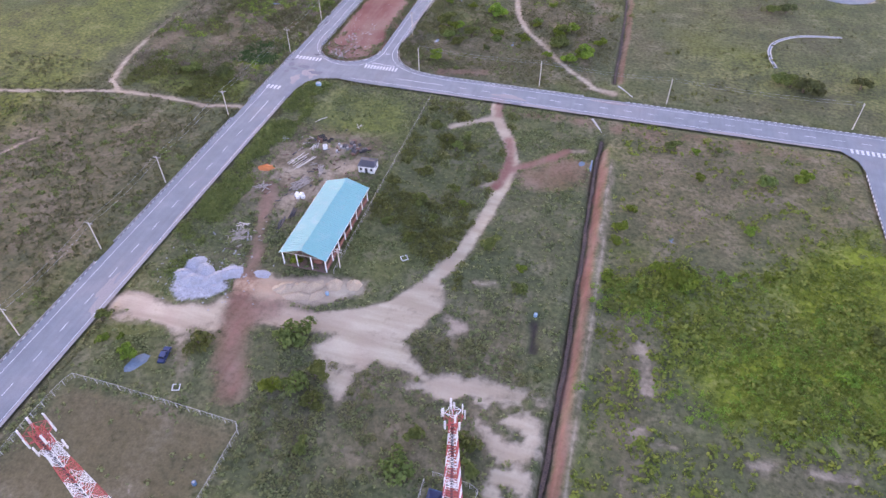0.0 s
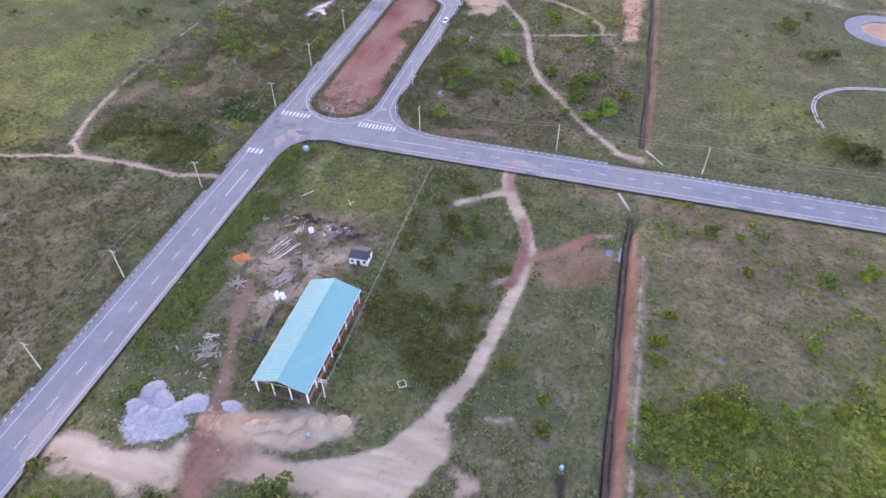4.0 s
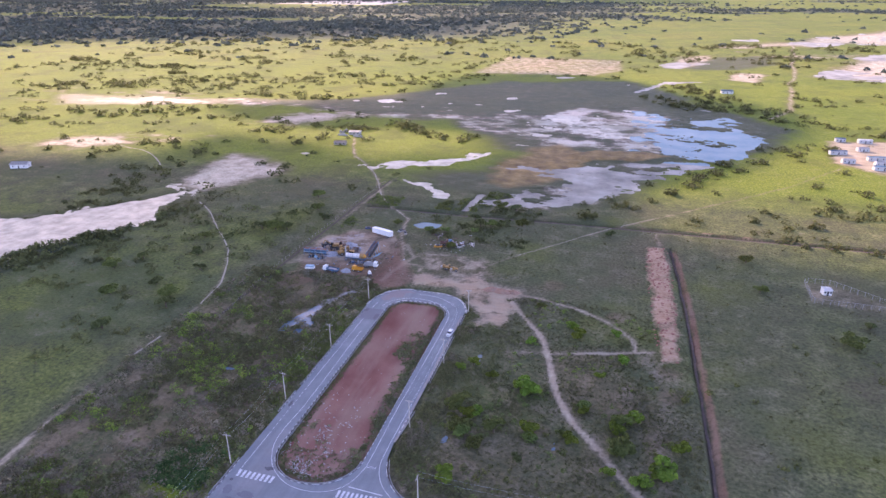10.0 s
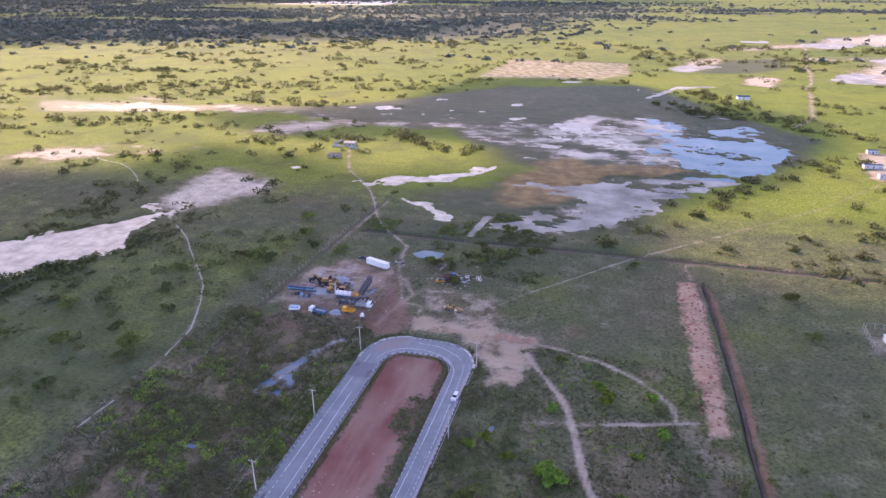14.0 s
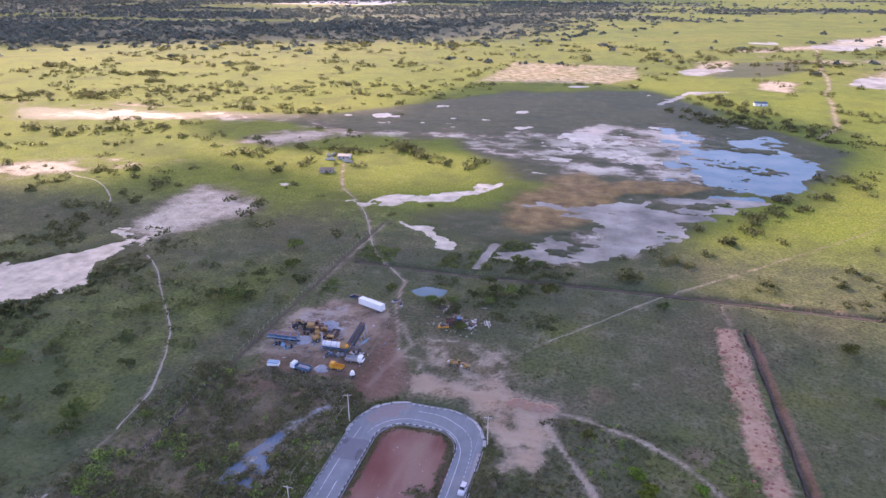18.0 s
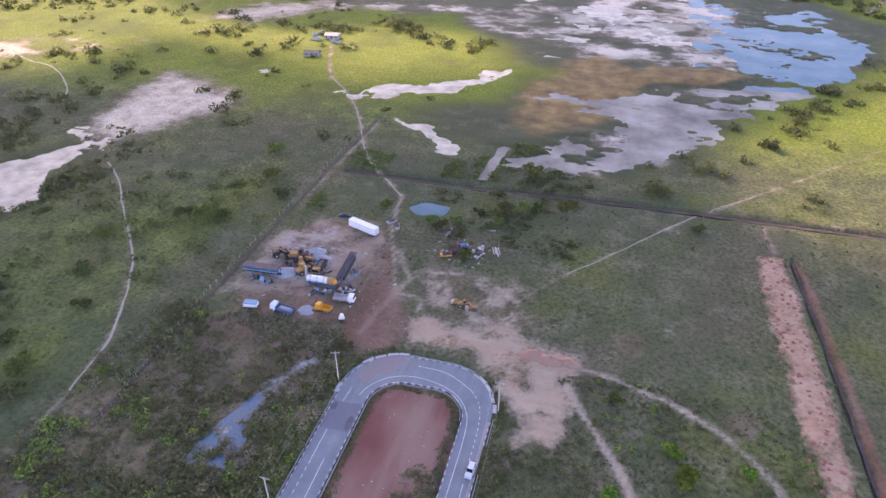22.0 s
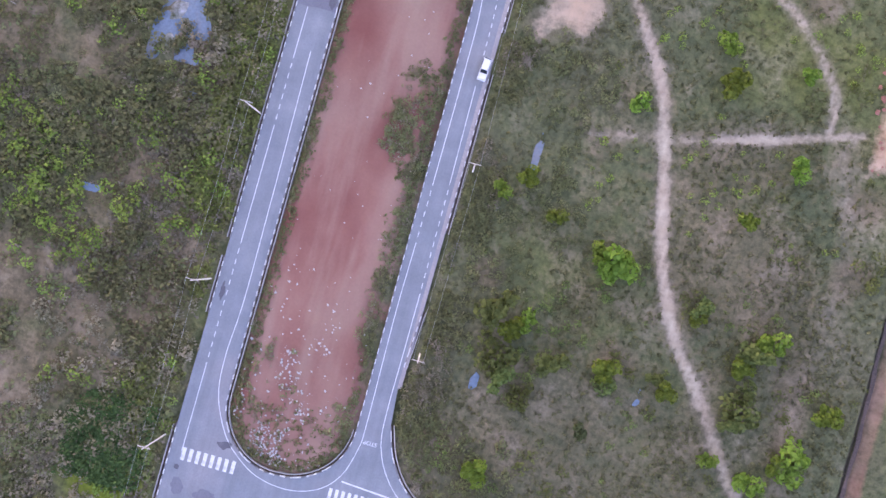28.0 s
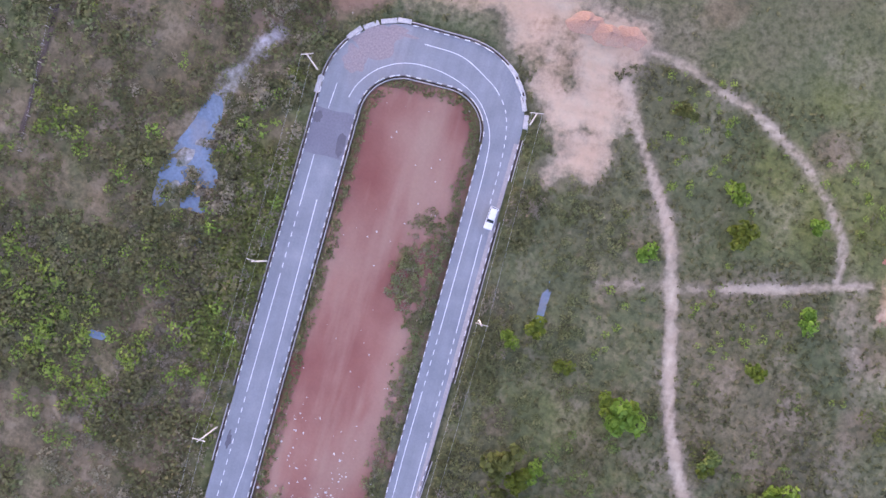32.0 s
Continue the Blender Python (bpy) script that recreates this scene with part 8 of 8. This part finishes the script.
def heap(x, y, rx, ry, high, turn, mat, seed, name, label):
    """A tipped heap: noisy dome with a ragged foot and gullies."""
    rings, spokes = 14, 36
    vs, fs = [(0, 0, high)], []
    for k in range(1, rings + 1):
        u = k / rings
        for j in range(spokes):
            a = 2 * math.pi * j / spokes
            n = float(fbm(np.array([math.cos(a) * 2 + u]), np.array([math.sin(a) * 2 - u]), 0.9, seed)[0])
            w = u * (0.72 + 0.6 * n)
            px_, py_ = w * rx * math.cos(a), w * ry * math.sin(a)
            lump = float(fbm(np.array([px_]), np.array([py_]), 1.5, seed + 5)[0]) - 0.5
            vs.append((px_, py_, max(-0.25, high * (1 - u ** 1.25) * (0.72 + 0.6 * n) + 0.5 * high * lump * (1 - u)) - (0.25 if k == rings else 0)))
    for j in range(spokes):
        fs.append((0, 1 + j, 1 + (j + 1) % spokes))
        for k in range(rings - 1):
            a, b = 1 + k * spokes + j, 1 + k * spokes + (j + 1) % spokes
            fs.append((a, a + spokes, b + spokes, b))
    ob = new(name, mesh_of(name, vs, fs, [mat], True))
    ob.matrix_world = pose(x, y, ground_z(x, y) + 0.02, 0, 0, turn)
    return tagged(ob, label, name.replace("_", " "), "heaps of sand and stone")


M_SAND = plain("tipped_sand", (0.44, 0.335, 0.225), 0.95, 0, 1.6, 0.18, (0.34, 0.24, 0.16), 0.5)
M_GRAVEL = plain("grey_gravel", (0.345, 0.35, 0.365), 0.95, 0, 1.2, 0.28, (0.24, 0.22, 0.20), 0.6)
M_ORANGE_CLAY = plain("bright_orange_clay", (0.56, 0.17, 0.05), 0.95, 0, 1.2, 0.25, (0.36, 0.16, 0.08), 0.4)
M_CLAY = plain("orange_clay", (0.36, 0.205, 0.135), 0.95, 0, 1.2, 0.25, (0.30, 0.215, 0.155), 0.8)
for k, (x, y, rx, ry, h, a) in enumerate(((-68.5, 96.6, 3.6, 2.0, 1.3, 20), (-65.2, 97.6, 3.4, 1.9, 1.6, 35), (-62.0, 98.6, 3.2, 1.8, 1.7, 50), (-64.5, 95.0, 4.4, 1.6, 1.0, 15), (-57.3, 100.6, 2.0, 2.2, 1.5, 0), (-52.6, 101.9, 2.1, 1.9, 1.5, 30), (-60.0, 96.2, 2.6, 1.5, 0.9, 40))):
    heap(x, y, rx, ry, h, a, M_SAND, 500 + 7 * k, "sand_mound", "tipped heap of pale sand in front of the shed")
for k, (x, y, rx, ry, h, a) in enumerate(((-92.6, 92.6, 3.4, 2.6, 1.3, 20), (-88.0, 94.4, 3.6, 2.4, 1.2, 60), (-96.6, 94.0, 2.6, 2.2, 1.0, 10), (-91.4, 96.8, 3.0, 2.0, 1.4, 130), (-86.6, 91.4, 2.4, 1.6, 0.7, 0), (-95.6, 98.4, 3.2, 2.2, 1.4, 40), (-84.8, 97.8, 3.4, 2.4, 0.9, 10), (-76.8, 99.4, 2.4, 1.4, 0.5, 0))):
    heap(x, y, rx, ry, h, a, M_GRAVEL, 560 + 7 * k, "gravel_mound", "spread heap of blue-grey gravel beside the track")
for k, (x, y, rx, ry, h, a, m) in enumerate(((-76.5, 333.2, 3.6, 2.2, 1.4, 10, M_CLAY), (-71.8, 332.2, 3.4, 2.3, 1.6, -10, M_CLAY), (-67.6, 332.8, 3.0, 2.0, 1.1, -20, M_CLAY), (-96.8, 141.0, 2.6, 1.8, 0.9, 10, M_ORANGE_CLAY))):
    heap(x, y, rx, ry, h, a, m, 620 + 7 * k, "clay_mound", "tipped heap of orange clay")
for k, (x, y, rx, ry, h, a) in enumerate(((-152.6, 361.6, 4.2, 3.2, 1.8, 20), (-149.0, 359.0, 3.2, 2.4, 1.4, 10), (-142.2, 334.2, 2.6, 2.2, 1.2, 0), (-156.4, 349.6, 3.8, 2.8, 1.5, 30))):
    heap(x, y, rx, ry, h, a, M_GRAVEL, 680 + 7 * k, "stone_mound", "heap of grey crushed stone in the yard")


def litter(name, label, x0, x1, y0, y1, count, seed, mats, long=(0.5, 3.0)):
    """Loose boards and scraps strewn on the ground, as one stuff object."""
    r = np.random.RandomState(seed)
    vs, fs, marks = [], [], []
    shape = np.array([(sx, sy, sz) for sz in (0, 1) for sy in (-0.5, 0.5) for sx in (-0.5, 0.5)])
    faces = np.array([(0, 2, 3, 1), (4, 5, 7, 6), (0, 1, 5, 4), (2, 6, 7, 3), (1, 3, 7, 5), (0, 4, 6, 2)])
    for k in range(count):
        x, y, a = r.normal((x0 + x1) / 2, (x1 - x0) / 4), r.normal((y0 + y1) / 2, (y1 - y0) / 4), r.normal(1.0, 0.7)
        c, s_ = math.cos(a), math.sin(a)
        q = shape * np.array([r.uniform(*long), r.uniform(0.12, 0.5), r.uniform(0.05, 0.2)])
        vs.append(q @ np.array([[c, s_, 0], [-s_, c, 0], [0, 0, 1]]) + np.array([x, y, ground_z(x, y)]))
        fs.append(faces + 8 * k)
        marks += [r.randint(len(mats))] * 6
    return tagged(new(name, mesh_of(name, np.concatenate(vs), np.concatenate(fs), mats, marks=marks)), label, "litter", kind="stuff")


litter("litter", "boards and scraps strewn round the timber yard", -98, -68, 128, 164, 75, 7, [M_TIMBER, M_DARK, M_RUST, M_RUST, M_BARK], (0.4, 2.2))
litter("litter", "grey offcuts strewn beside the track", -95, -82, 104, 118, 40, 8, [M_TIMBER, M_BARK, M_BLOCK], (0.4, 2.0))
litter("litter", "scraps strewn over the yard", -166, -128, 330, 366, 90, 9, [M_DARK, M_RUST, M_GALV, M_BLUE], (0.4, 1.8))
litter("litter", "scraps strewn among the wrecks", -118, -94, 366, 386, 70, 10, [M_DARK, M_RUST, M_CONCRETE, M_TIMBER], (0.4, 1.8))


# ---------------------------------------------------------------- huts and houses
def hut(x, y, turn, lx, ly, high, wall_mat, roof_mat, label, pitch=0.9, name="hut", overhang=0.25, group=""):
    """Walled hut with a door, windows, and a hipped or gabled roof of two slopes."""
    thing = tagged(empty_thing(name, x, y, ground_z(x, y) - 0.1, turn), label, name.replace("_", " "), group)
    for s in (-1, 1):
        part("wall", one_box(-lx / 2, s * (ly / 2 - 0.08) - 0.08, 0, lx / 2, s * (ly / 2 - 0.08) + 0.08, high), wall_mat, thing)
        part("wall", one_box(s * (lx / 2 - 0.08) - 0.08, -ly / 2 + 0.16, 0, s * (lx / 2 - 0.08) + 0.08, ly / 2 - 0.16, high), wall_mat, thing)
    ex, ey = lx / 2 + overhang, ly / 2 + overhang
    for s in (-1, 1):
        bm = bmesh.new()
        q = [(-ex, s * ey, high - 0.05), (ex, s * ey, high - 0.05), (ex - 0.6, 0, high + pitch), (-ex + 0.6, 0, high + pitch)]
        f = bm.faces.new([bm.verts.new(p) for p in (q if s < 0 else q[::-1])])
        bmesh.ops.solidify(bm, geom=[f], thickness=0.08)
        part("roof_slope", bm, roof_mat, thing)
        bm = bmesh.new()
        q = [(s * ex, -ey, high - 0.05), (s * ex, ey, high - 0.05), (s * (ex - 0.6), 0, high + pitch)]
        f = bm.faces.new([bm.verts.new(p) for p in (q if s > 0 else q[::-1])])
        bmesh.ops.solidify(bm, geom=[f], thickness=0.08)
        part("roof_hip", bm, roof_mat, thing)
    part("door", one_box(-0.42, -ly / 2 - 0.03, 0.1, 0.42, -ly / 2 + 0.05, 2.0), M_DARK, thing)
    for s in (-1, 1):
        win = part("window", one_box(s * lx * 0.33 - 0.35, -ly / 2 - 0.02, 1.1, s * lx * 0.33 + 0.35, -ly / 2 + 0.05, 1.9), M_GLASS, thing)
        part("sill", one_box(s * lx * 0.33 - 0.42, -ly / 2 - 0.08, 1.02, s * lx * 0.33 + 0.42, -ly / 2 - 0.0, 1.1), M_CONCRETE, win)
    part("side_window", one_box(lx / 2 - 0.05, -0.4, 1.1, lx / 2 + 0.03, 0.4, 1.9), M_GLASS, thing)
    return thing


hut(-66.2, 148.8, 4, 4.9, 4.4, 2.6, M_WHITE, M_ROOF_GREY, "small white hut with a dark hipped roof", 0.8)
hut(55.6, 366.0, 10, 3.2, 3.2, 2.6, M_WHITE, M_WHITE, "small white kiosk inside a wire compound", 0.5, "kiosk")
hut(-425, 432, 20, 11, 6, 2.8, M_WHITE, M_ROOF_ZINC, "white house among trees by the river", 1.4, "house", 0.6)
hut(73, 882, 5, 12, 7, 2.8, M_WHITE, M_BLUE, "low house with a blue roof beyond the marsh", 1.3, "house", 0.6)
hut(-241.5, 551, 12, 9, 5.5, 2.2, M_TIMBER, M_TIMBER, "weathered timber hut in the grass", 1.0, "hut", 0.5)
hut(-244, 586, 8, 9, 6, 2.6, M_BLOCK, M_ROOF_ZINC, "grey house with a zinc roof among trees", 1.0, "house", 0.4)
M_CABIN = plain("cabin_wall", (0.50, 0.50, 0.49), 0.7, 0, 0.8, 0.12)
for k, (x, y, a, l, roof) in enumerate(((120, 618, 10, 13, M_BLUE), (120.4, 593, 6, 9, M_ROOF_ZINC), (140, 633, 12, 9, M_ROOF_ZINC), (141, 605, 8, 13, M_LBLUE), (138, 579, 8, 14, M_LBLUE), (149, 661, 4, 11, M_WHITE), (158, 598, 6, 10, M_LBLUE), (165, 644, -14, 12, M_WHITE), (166, 626, -20, 10, M_WHITE), (132, 662, 5, 8, M_BLUE), (141.5, 592, 8, 12, M_ROOF_ZINC))):
    hut(x, y, a, l * 0.9, 3.6, 2.8, M_CABIN, roof, ("white-walled site cabin with a blue roof", "white site cabin with a pale roof")[roof in (M_WHITE, M_ROOF_ZINC)], 0.5, "site_cabin", 0.2, "site cabins on the sand lot")
for k, (x, y, a) in enumerate(((-252, 579, 5), (-238, 577, -8), (-256, 590, 60))):
    thing = tagged(empty_thing("ruin", x, y, ground_z(x, y), a), "broken pale block wall of a ruined house", "ruin", "ruined walls")
    for j in range(4):
        part("wall_stub", one_box(-4 + j * 2.1, -0.15, -0.1, -2.0 + j * 2.1, 0.15, 1.2 + 0.6 * ((j * 7 + k) % 3), 0.03), M_CONCRETE, thing)


# ---------------------------------------------------------------- lattice masts
def bar_between(name, me, a, b, parent, label):
    """One straight bar, on a shared mesh one metre long."""
    a, b = Vector(a), Vector(b)
    ob = new(name, me)
    ob.parent = parent
    ob.matrix_local = Matrix.Translation(a) @ (b - a).to_track_quat("Z", "Y").to_matrix().to_4x4() @ Matrix.Diagonal((1, 1, (b - a).length, 1))
    return tagged(ob, label)


def bar_mesh(name, r, sides, mat):
    bm = rod(bmesh.new(), (0, 0, 0), (0, 0, 1), r, r, sides)
    me = bpy.data.meshes.new(name)
    bm.to_mesh(me)
    bm.free()
    me.materials.append(mat)
    return me


LEG_BARS = {m: bar_mesh("leg", 0.09, 5, m) for m in (M_STEEL_RED, M_STEEL_WHITE)}
BRACE_BARS = {m: bar_mesh("brace", 0.05, 3, m) for m in (M_STEEL_RED, M_STEEL_WHITE)}


def mast(x, y, high, base, top, turn, bands, label, crowns):
    """Square lattice telecom mast in red and white bands, with antenna frames."""
    thing = tagged(empty_thing("telecom_mast", x, y, ground_z(x, y), turn), label, "telecom mast", "telecom masts")
    corners = [(-1, -1), (1, -1), (1, 1), (-1, 1)]

    def w(z):
        return (base + (top - base) * min(1, z / (high * 0.92))) / 2

    for k in range(bands):
        z0, z1 = high * k / bands, high * (k + 1) / bands
        mat = M_STEEL_RED if (bands - 1 - k) % 2 == 0 else M_STEEL_WHITE
        tint = "red steel bar" if mat is M_STEEL_RED else "white steel bar"
        for a, b in corners:
            bar_between("leg", LEG_BARS[mat], (a * w(z0), b * w(z0), z0), (a * w(z1), b * w(z1), z1), thing, tint)
        for j in range(3):
            p, q = z0 + (z1 - z0) * j / 3, z0 + (z1 - z0) * (j + 1) / 3
            for (a, b), (c, d) in zip(corners, corners[1:] + corners[:1]):
                bar_between("brace", BRACE_BARS[mat], (a * w(p), b * w(p), p), (c * w(q), d * w(q), q), thing, tint)
                bar_between("brace", BRACE_BARS[mat], (c * w(p), d * w(p), p), (a * w(q), b * w(q), q), thing, tint)
                bar_between("brace", BRACE_BARS[mat], (a * w(p), b * w(p), p), (c * w(p), d * w(p), p), thing, tint)
    part("cable_ladder", one_box(-0.25, -0.05, 0.2, 0.25, 0.05, high - 1, turn=Matrix.Translation((0, -top * 0.4, 0))), M_DARK, thing)
    for z, reach, count, mat in crowns:
        frame_part = bmesh.new()
        for k in range(count):
            a = 2 * math.pi * k / count + 0.4
            rod(frame_part, (0.4 * math.cos(a), 0.4 * math.sin(a), z - 1.2), (reach * math.cos(a), reach * math.sin(a), z), 0.06, 0.06, 4)
            a2 = 2 * math.pi * (k + 1) / count + 0.4
            rod(frame_part, (reach * math.cos(a), reach * math.sin(a), z), (reach * math.cos(a2), reach * math.sin(a2), z), 0.05, 0.05, 4)
            rod(frame_part, (0.6 * math.cos(a2), 0.6 * math.sin(a2), z - 0.2), (reach * math.cos(a), reach * math.sin(a), z), 0.05, 0.05, 4)
        ring = part("antenna_frame", frame_part, mat, thing)
        for k in range(count):
            a = 2 * math.pi * k / count + 0.4
            px_, py_ = (reach + 0.2) * math.cos(a), (reach + 0.2) * math.sin(a)
            ob = part("antenna", one_box(-0.09, -0.17, -1.1, 0.09, 0.17, 1.1, 0.03), M_STEEL_WHITE, ring, "white panel antenna")
            ob.matrix_local = pose(px_, py_, z + 0.3, 0, 0, math.degrees(a))
    part("lightning_rod", rod(bmesh.new(), (0, 0, high), (0, 0, high + 2.2), 0.05, 0.02, 5), M_GALV, thing)
    part("beacon", rod(bmesh.new(), (0.5, 0, high), (0.5, 0, high + 0.5), 0.16, 0.16, 8), M_STEEL_RED, thing, "red warning lamp")
    return thing


mast(-67.2, 30.6, 40.5, 4.2, 1.25, 12, 9, "tall red and white lattice telecom mast with panel antennas", ((39.6, 1.9, 6, M_STEEL_RED), (35.0, 1.7, 4, M_STEEL_WHITE)))
mast(-13.9, 53.6, 30.5, 3.4, 1.1, 5, 9, "red and white lattice telecom mast with a flared crown", ((30.6, 1.7, 5, M_STEEL_RED), (32.4, 1.3, 4, M_STEEL_WHITE)))


# ---------------------------------------------------------------- fences
def fence(line, pitch, high, rail_mat, label, wires_at=(0.5, 1.0), top=True, post_r=0.06, name="fence", post_mat=None):
    """Posts, a top rail and strands of wire along a line."""
    thing = tagged(new(name), label, "fence", kind="structure")
    spots = along(line, pitch)
    bm = rod(bmesh.new(), (0, 0, -0.3), (0, 0, high), post_r, post_r, 6)
    me = bpy.data.meshes.new("post")
    bm.to_mesh(me)
    bm.free()
    me.materials.append(post_mat or rail_mat)
    hs = [ground_z(x, y) for x, y, a in spots]
    for (x, y, a), z in zip(spots, hs):
        ob = new("post", me)
        ob.parent, ob.location = thing, (x, y, z)
    for z, r, m, n in ([(high - 0.05, 0.05, rail_mat, "top_rail")] if top else []) + [(w, 0.008, M_GALV, "wire") for w in wires_at]:
        bm = bmesh.new()
        for (p, zp), (q, zq) in zip(zip(spots, hs), list(zip(spots, hs))[1:]):
            if math.hypot(p[0] - q[0], p[1] - q[1]) < pitch * 2.2:
                rod(bm, (p[0], p[1], zp + z), (q[0], q[1], zq + z), r, r, 4)
        part(n, bm, m, thing)


fence([(-103.8, 12), (-103.4, 49), (-102.4, 59.2), (-93, 59.2), (-60, 58.0), (-60.2, 40), (-60.4, 10)], 2.9, 1.9, M_CONCRETE, "concrete post fence with a pale top rail round a bare field", (0.5, 1.0, 1.4), True, 0.07)
fence([(-59.0, 103), (-59.3, 134), (-59.5, 160), (-59.6, 194)], 2.6, 1.5, M_TIMBER, "grey post and wire fence beside the shed", (0.5, 1.0), True, 0.06)
fence([(49.4, 375.7), (59.4, 375.6), (81.2, 357), (76.8, 354.4), (48.5, 355.6), (49.4, 375.7)], 2.8, 2.2, M_CONCRETE, "pale post fence of the kiosk compound", (0.7, 1.4), True, 0.08)
fence([(-20.3, 58.4), (-9.8, 57.8), (-10, 48), (-20.2, 48.4), (-20.3, 58.4)], 2.5, 2.1, M_CONCRETE, "wire compound fence round the mast", (0.7, 1.4), True, 0.05)
fence([(-171.4, 280), (-174.6, 330), (-174.4, 380), (-174.2, 424), (-172.6, 470)], 3.4, 1.3, M_TIMBER, "old timber posts along the ditch", (0.9,), False, 0.08)
hut(-17.4, 53.4, 0, 2.6, 3.0, 2.2, M_BLUE, M_NAVY, "dark blue equipment cabin at the mast's foot", 0.3, "equipment_cabin", 0.1)


def loose_frame(x, y, turn, s, label):
    thing = tagged(empty_thing("window_frame", x, y, ground_z(x, y) + 0.1, turn), label, "frame")
    for k in range(4):
        part("frame_bar", one_box(-s, -s, 0, s, -s + 0.16, 0.12), M_WHITE, thing).rotation_euler[2] = radians(90 * k)


loose_frame(-78.8, 63.0, 20, 0.85, "white square frame lying in the grass")
loose_frame(-43.4, 114.5, 35, 0.9, "white square frame lying in the weeds")
for x, y in ((-6.9, 104.2), (-63.0, 44.4), (-57.8, 97.2)):
    tank(x, y, "blue plastic barrel standing on the ground", M_LBLUE if x > -60 else M_BLUE, 0.45, 0.9)

# culvert at the cross road
for x0, y0, x1, y1 in ((-3.4, 195.2, 1.2, 186.4), (3.2, 219.5, 8.6, 213.2)):
    bm = bmesh.new()
    rod(bm, (x0, y0, -0.15), (x1, y1, -0.35), 0.5, 0.5, 12)
    ob = part("culvert_pipe", bm, M_CONCRETE)
    tagged(ob, "concrete culvert pipe at the ditch's end", "culvert", "culverts")

# curved open drain in the north-eastern field
pts = curve_points([(86, 281.4), (74, 279.4), (66.6, 276.4), (60, 270), (57.4, 262.7), (57.4, 255), (58.6, 248)], 1.5)
chan = tagged(new("field_drain"), "curved open drain of pale blue-grey concrete", "drain", kind="structure")
for off, wide, lift, mat, nm in ((0, 0.7, 0.10, M_PUDDLE, "drain_bed"), (-0.5, 0.34, 0.22, M_CONCRETE, "drain_wall"), (0.5, 0.34, 0.22, M_CONCRETE, "drain_wall")):
    vs, fs = ribbon(pts, wide, 0.0, False, off)
    mid = ground_height(np.array([q.x for q in pts]), np.array([q.y for q in pts]))
    bm = bmesh.new()
    top = [bm.verts.new((v[0], v[1], mid[k // 2] + lift)) for k, v in enumerate(vs)]
    low = [bm.verts.new((v[0], v[1], mid[k // 2] - 0.3)) for k, v in enumerate(vs)]
    for a, b_, c, d in fs:
        bm.faces.new((top[a], top[b_], top[c], top[d]))
        bm.faces.new((low[a], low[b_], top[b_], top[a]))
        bm.faces.new((low[c], low[d], top[d], top[c]))
    bmesh.ops.recalc_face_normals(bm, faces=bm.faces)
    part(nm, bm, mat, chan)

# ring road at the eastern turning circle
vs, fs = ribbon(arc(93, 333, 12.2, 0, 360, 48)[:-1], 6.4, 0.02, True)
ob = tagged(new("road", mesh_of("road", vs, fs, [M_ASPHALT])), "asphalt ring of a turning circle round a sandy island", "road", kind="structure")
vs, fs = ribbon([(105, 336), (150, 345), (400, 352)], 7.0, 0.05)
tagged(new("road", mesh_of("road", vs, fs, [M_ASPHALT])), "asphalt road leading off from the turning circle", "road", kind="structure")

# stones and rubble
def stones(name, label, xs, ys, sizes, mat, seed):
    r = np.random.RandomState(seed)
    shape = np.array([(1, 0, 0.1), (0.3, 0.9, 0), (-0.8, 0.5, 0.1), (-0.7, -0.6, 0), (0.4, -0.9, 0.1), (0.1, 0, 0.8)])
    tri = np.array([(0, 1, 5), (1, 2, 5), (2, 3, 5), (3, 4, 5), (4, 0, 5)])
    z = ground_height(xs, ys)
    vs = (shape[None] * (1 + 0.35 * r.normal(size=(len(xs), 6, 3))) * sizes[:, None, None] + np.stack([xs, ys, z - 0.02], -1)[:, None]).reshape(-1, 3)
    fs = (tri[None] + 6 * np.arange(len(xs))[:, None, None]).reshape(-1, 3)
    return tagged(new(name, mesh_of(name, vs, fs, [mat])), label, "stones", kind="stuff")


r = np.random.RandomState(31)
x, y = r.normal(-102, 5.5, 1500), 212 + np.abs(r.normal(0, 14, 1500))
ok = (inside_gap(x, y, MEDIAN) > 1.0) & (r.rand(len(x)) < 0.12 + 0.88 * clumpy(x, y * 0.5, 3.2, 343, 0.46, 0.62))
stones("rubble", "pale stones scattered over the red median", x[ok], y[ok], r.uniform(0.06, 0.30, ok.sum()), M_CONCRETE, 3)
x, y = r.uniform(-111, -91, 60), r.uniform(230, 312, 60)
stones("rubble", "stray pale stones on the red median", x, y, r.uniform(0.06, 0.24, 60), M_CONCRETE, 13)
x, y = r.uniform(-168, -112, 190), r.uniform(320, 385, 190)
ok = inside_gap(x, y, YARD) > 0
stones("rubble", "loose stones on the yard", x[ok], y[ok], r.uniform(0.1, 0.26, ok.sum()), M_TIMBER, 4)
x, y = r.normal(-91, 6, 260), r.normal(95, 4, 260)
stones("rubble", "grey gravel lumps on the gravel heap", x, y, r.uniform(0.12, 0.4, 260), M_BLOCK, 5)
x, y = r.uniform(-15, -4, 260), r.uniform(293, 398, 260)
ok = inside_gap(x, y, ORANGE) > -1
stones("clods", "clods of orange clay along the spoil bank", x[ok], y[ok], r.uniform(0.2, 0.7, ok.sum()), M_BRICK, 6)
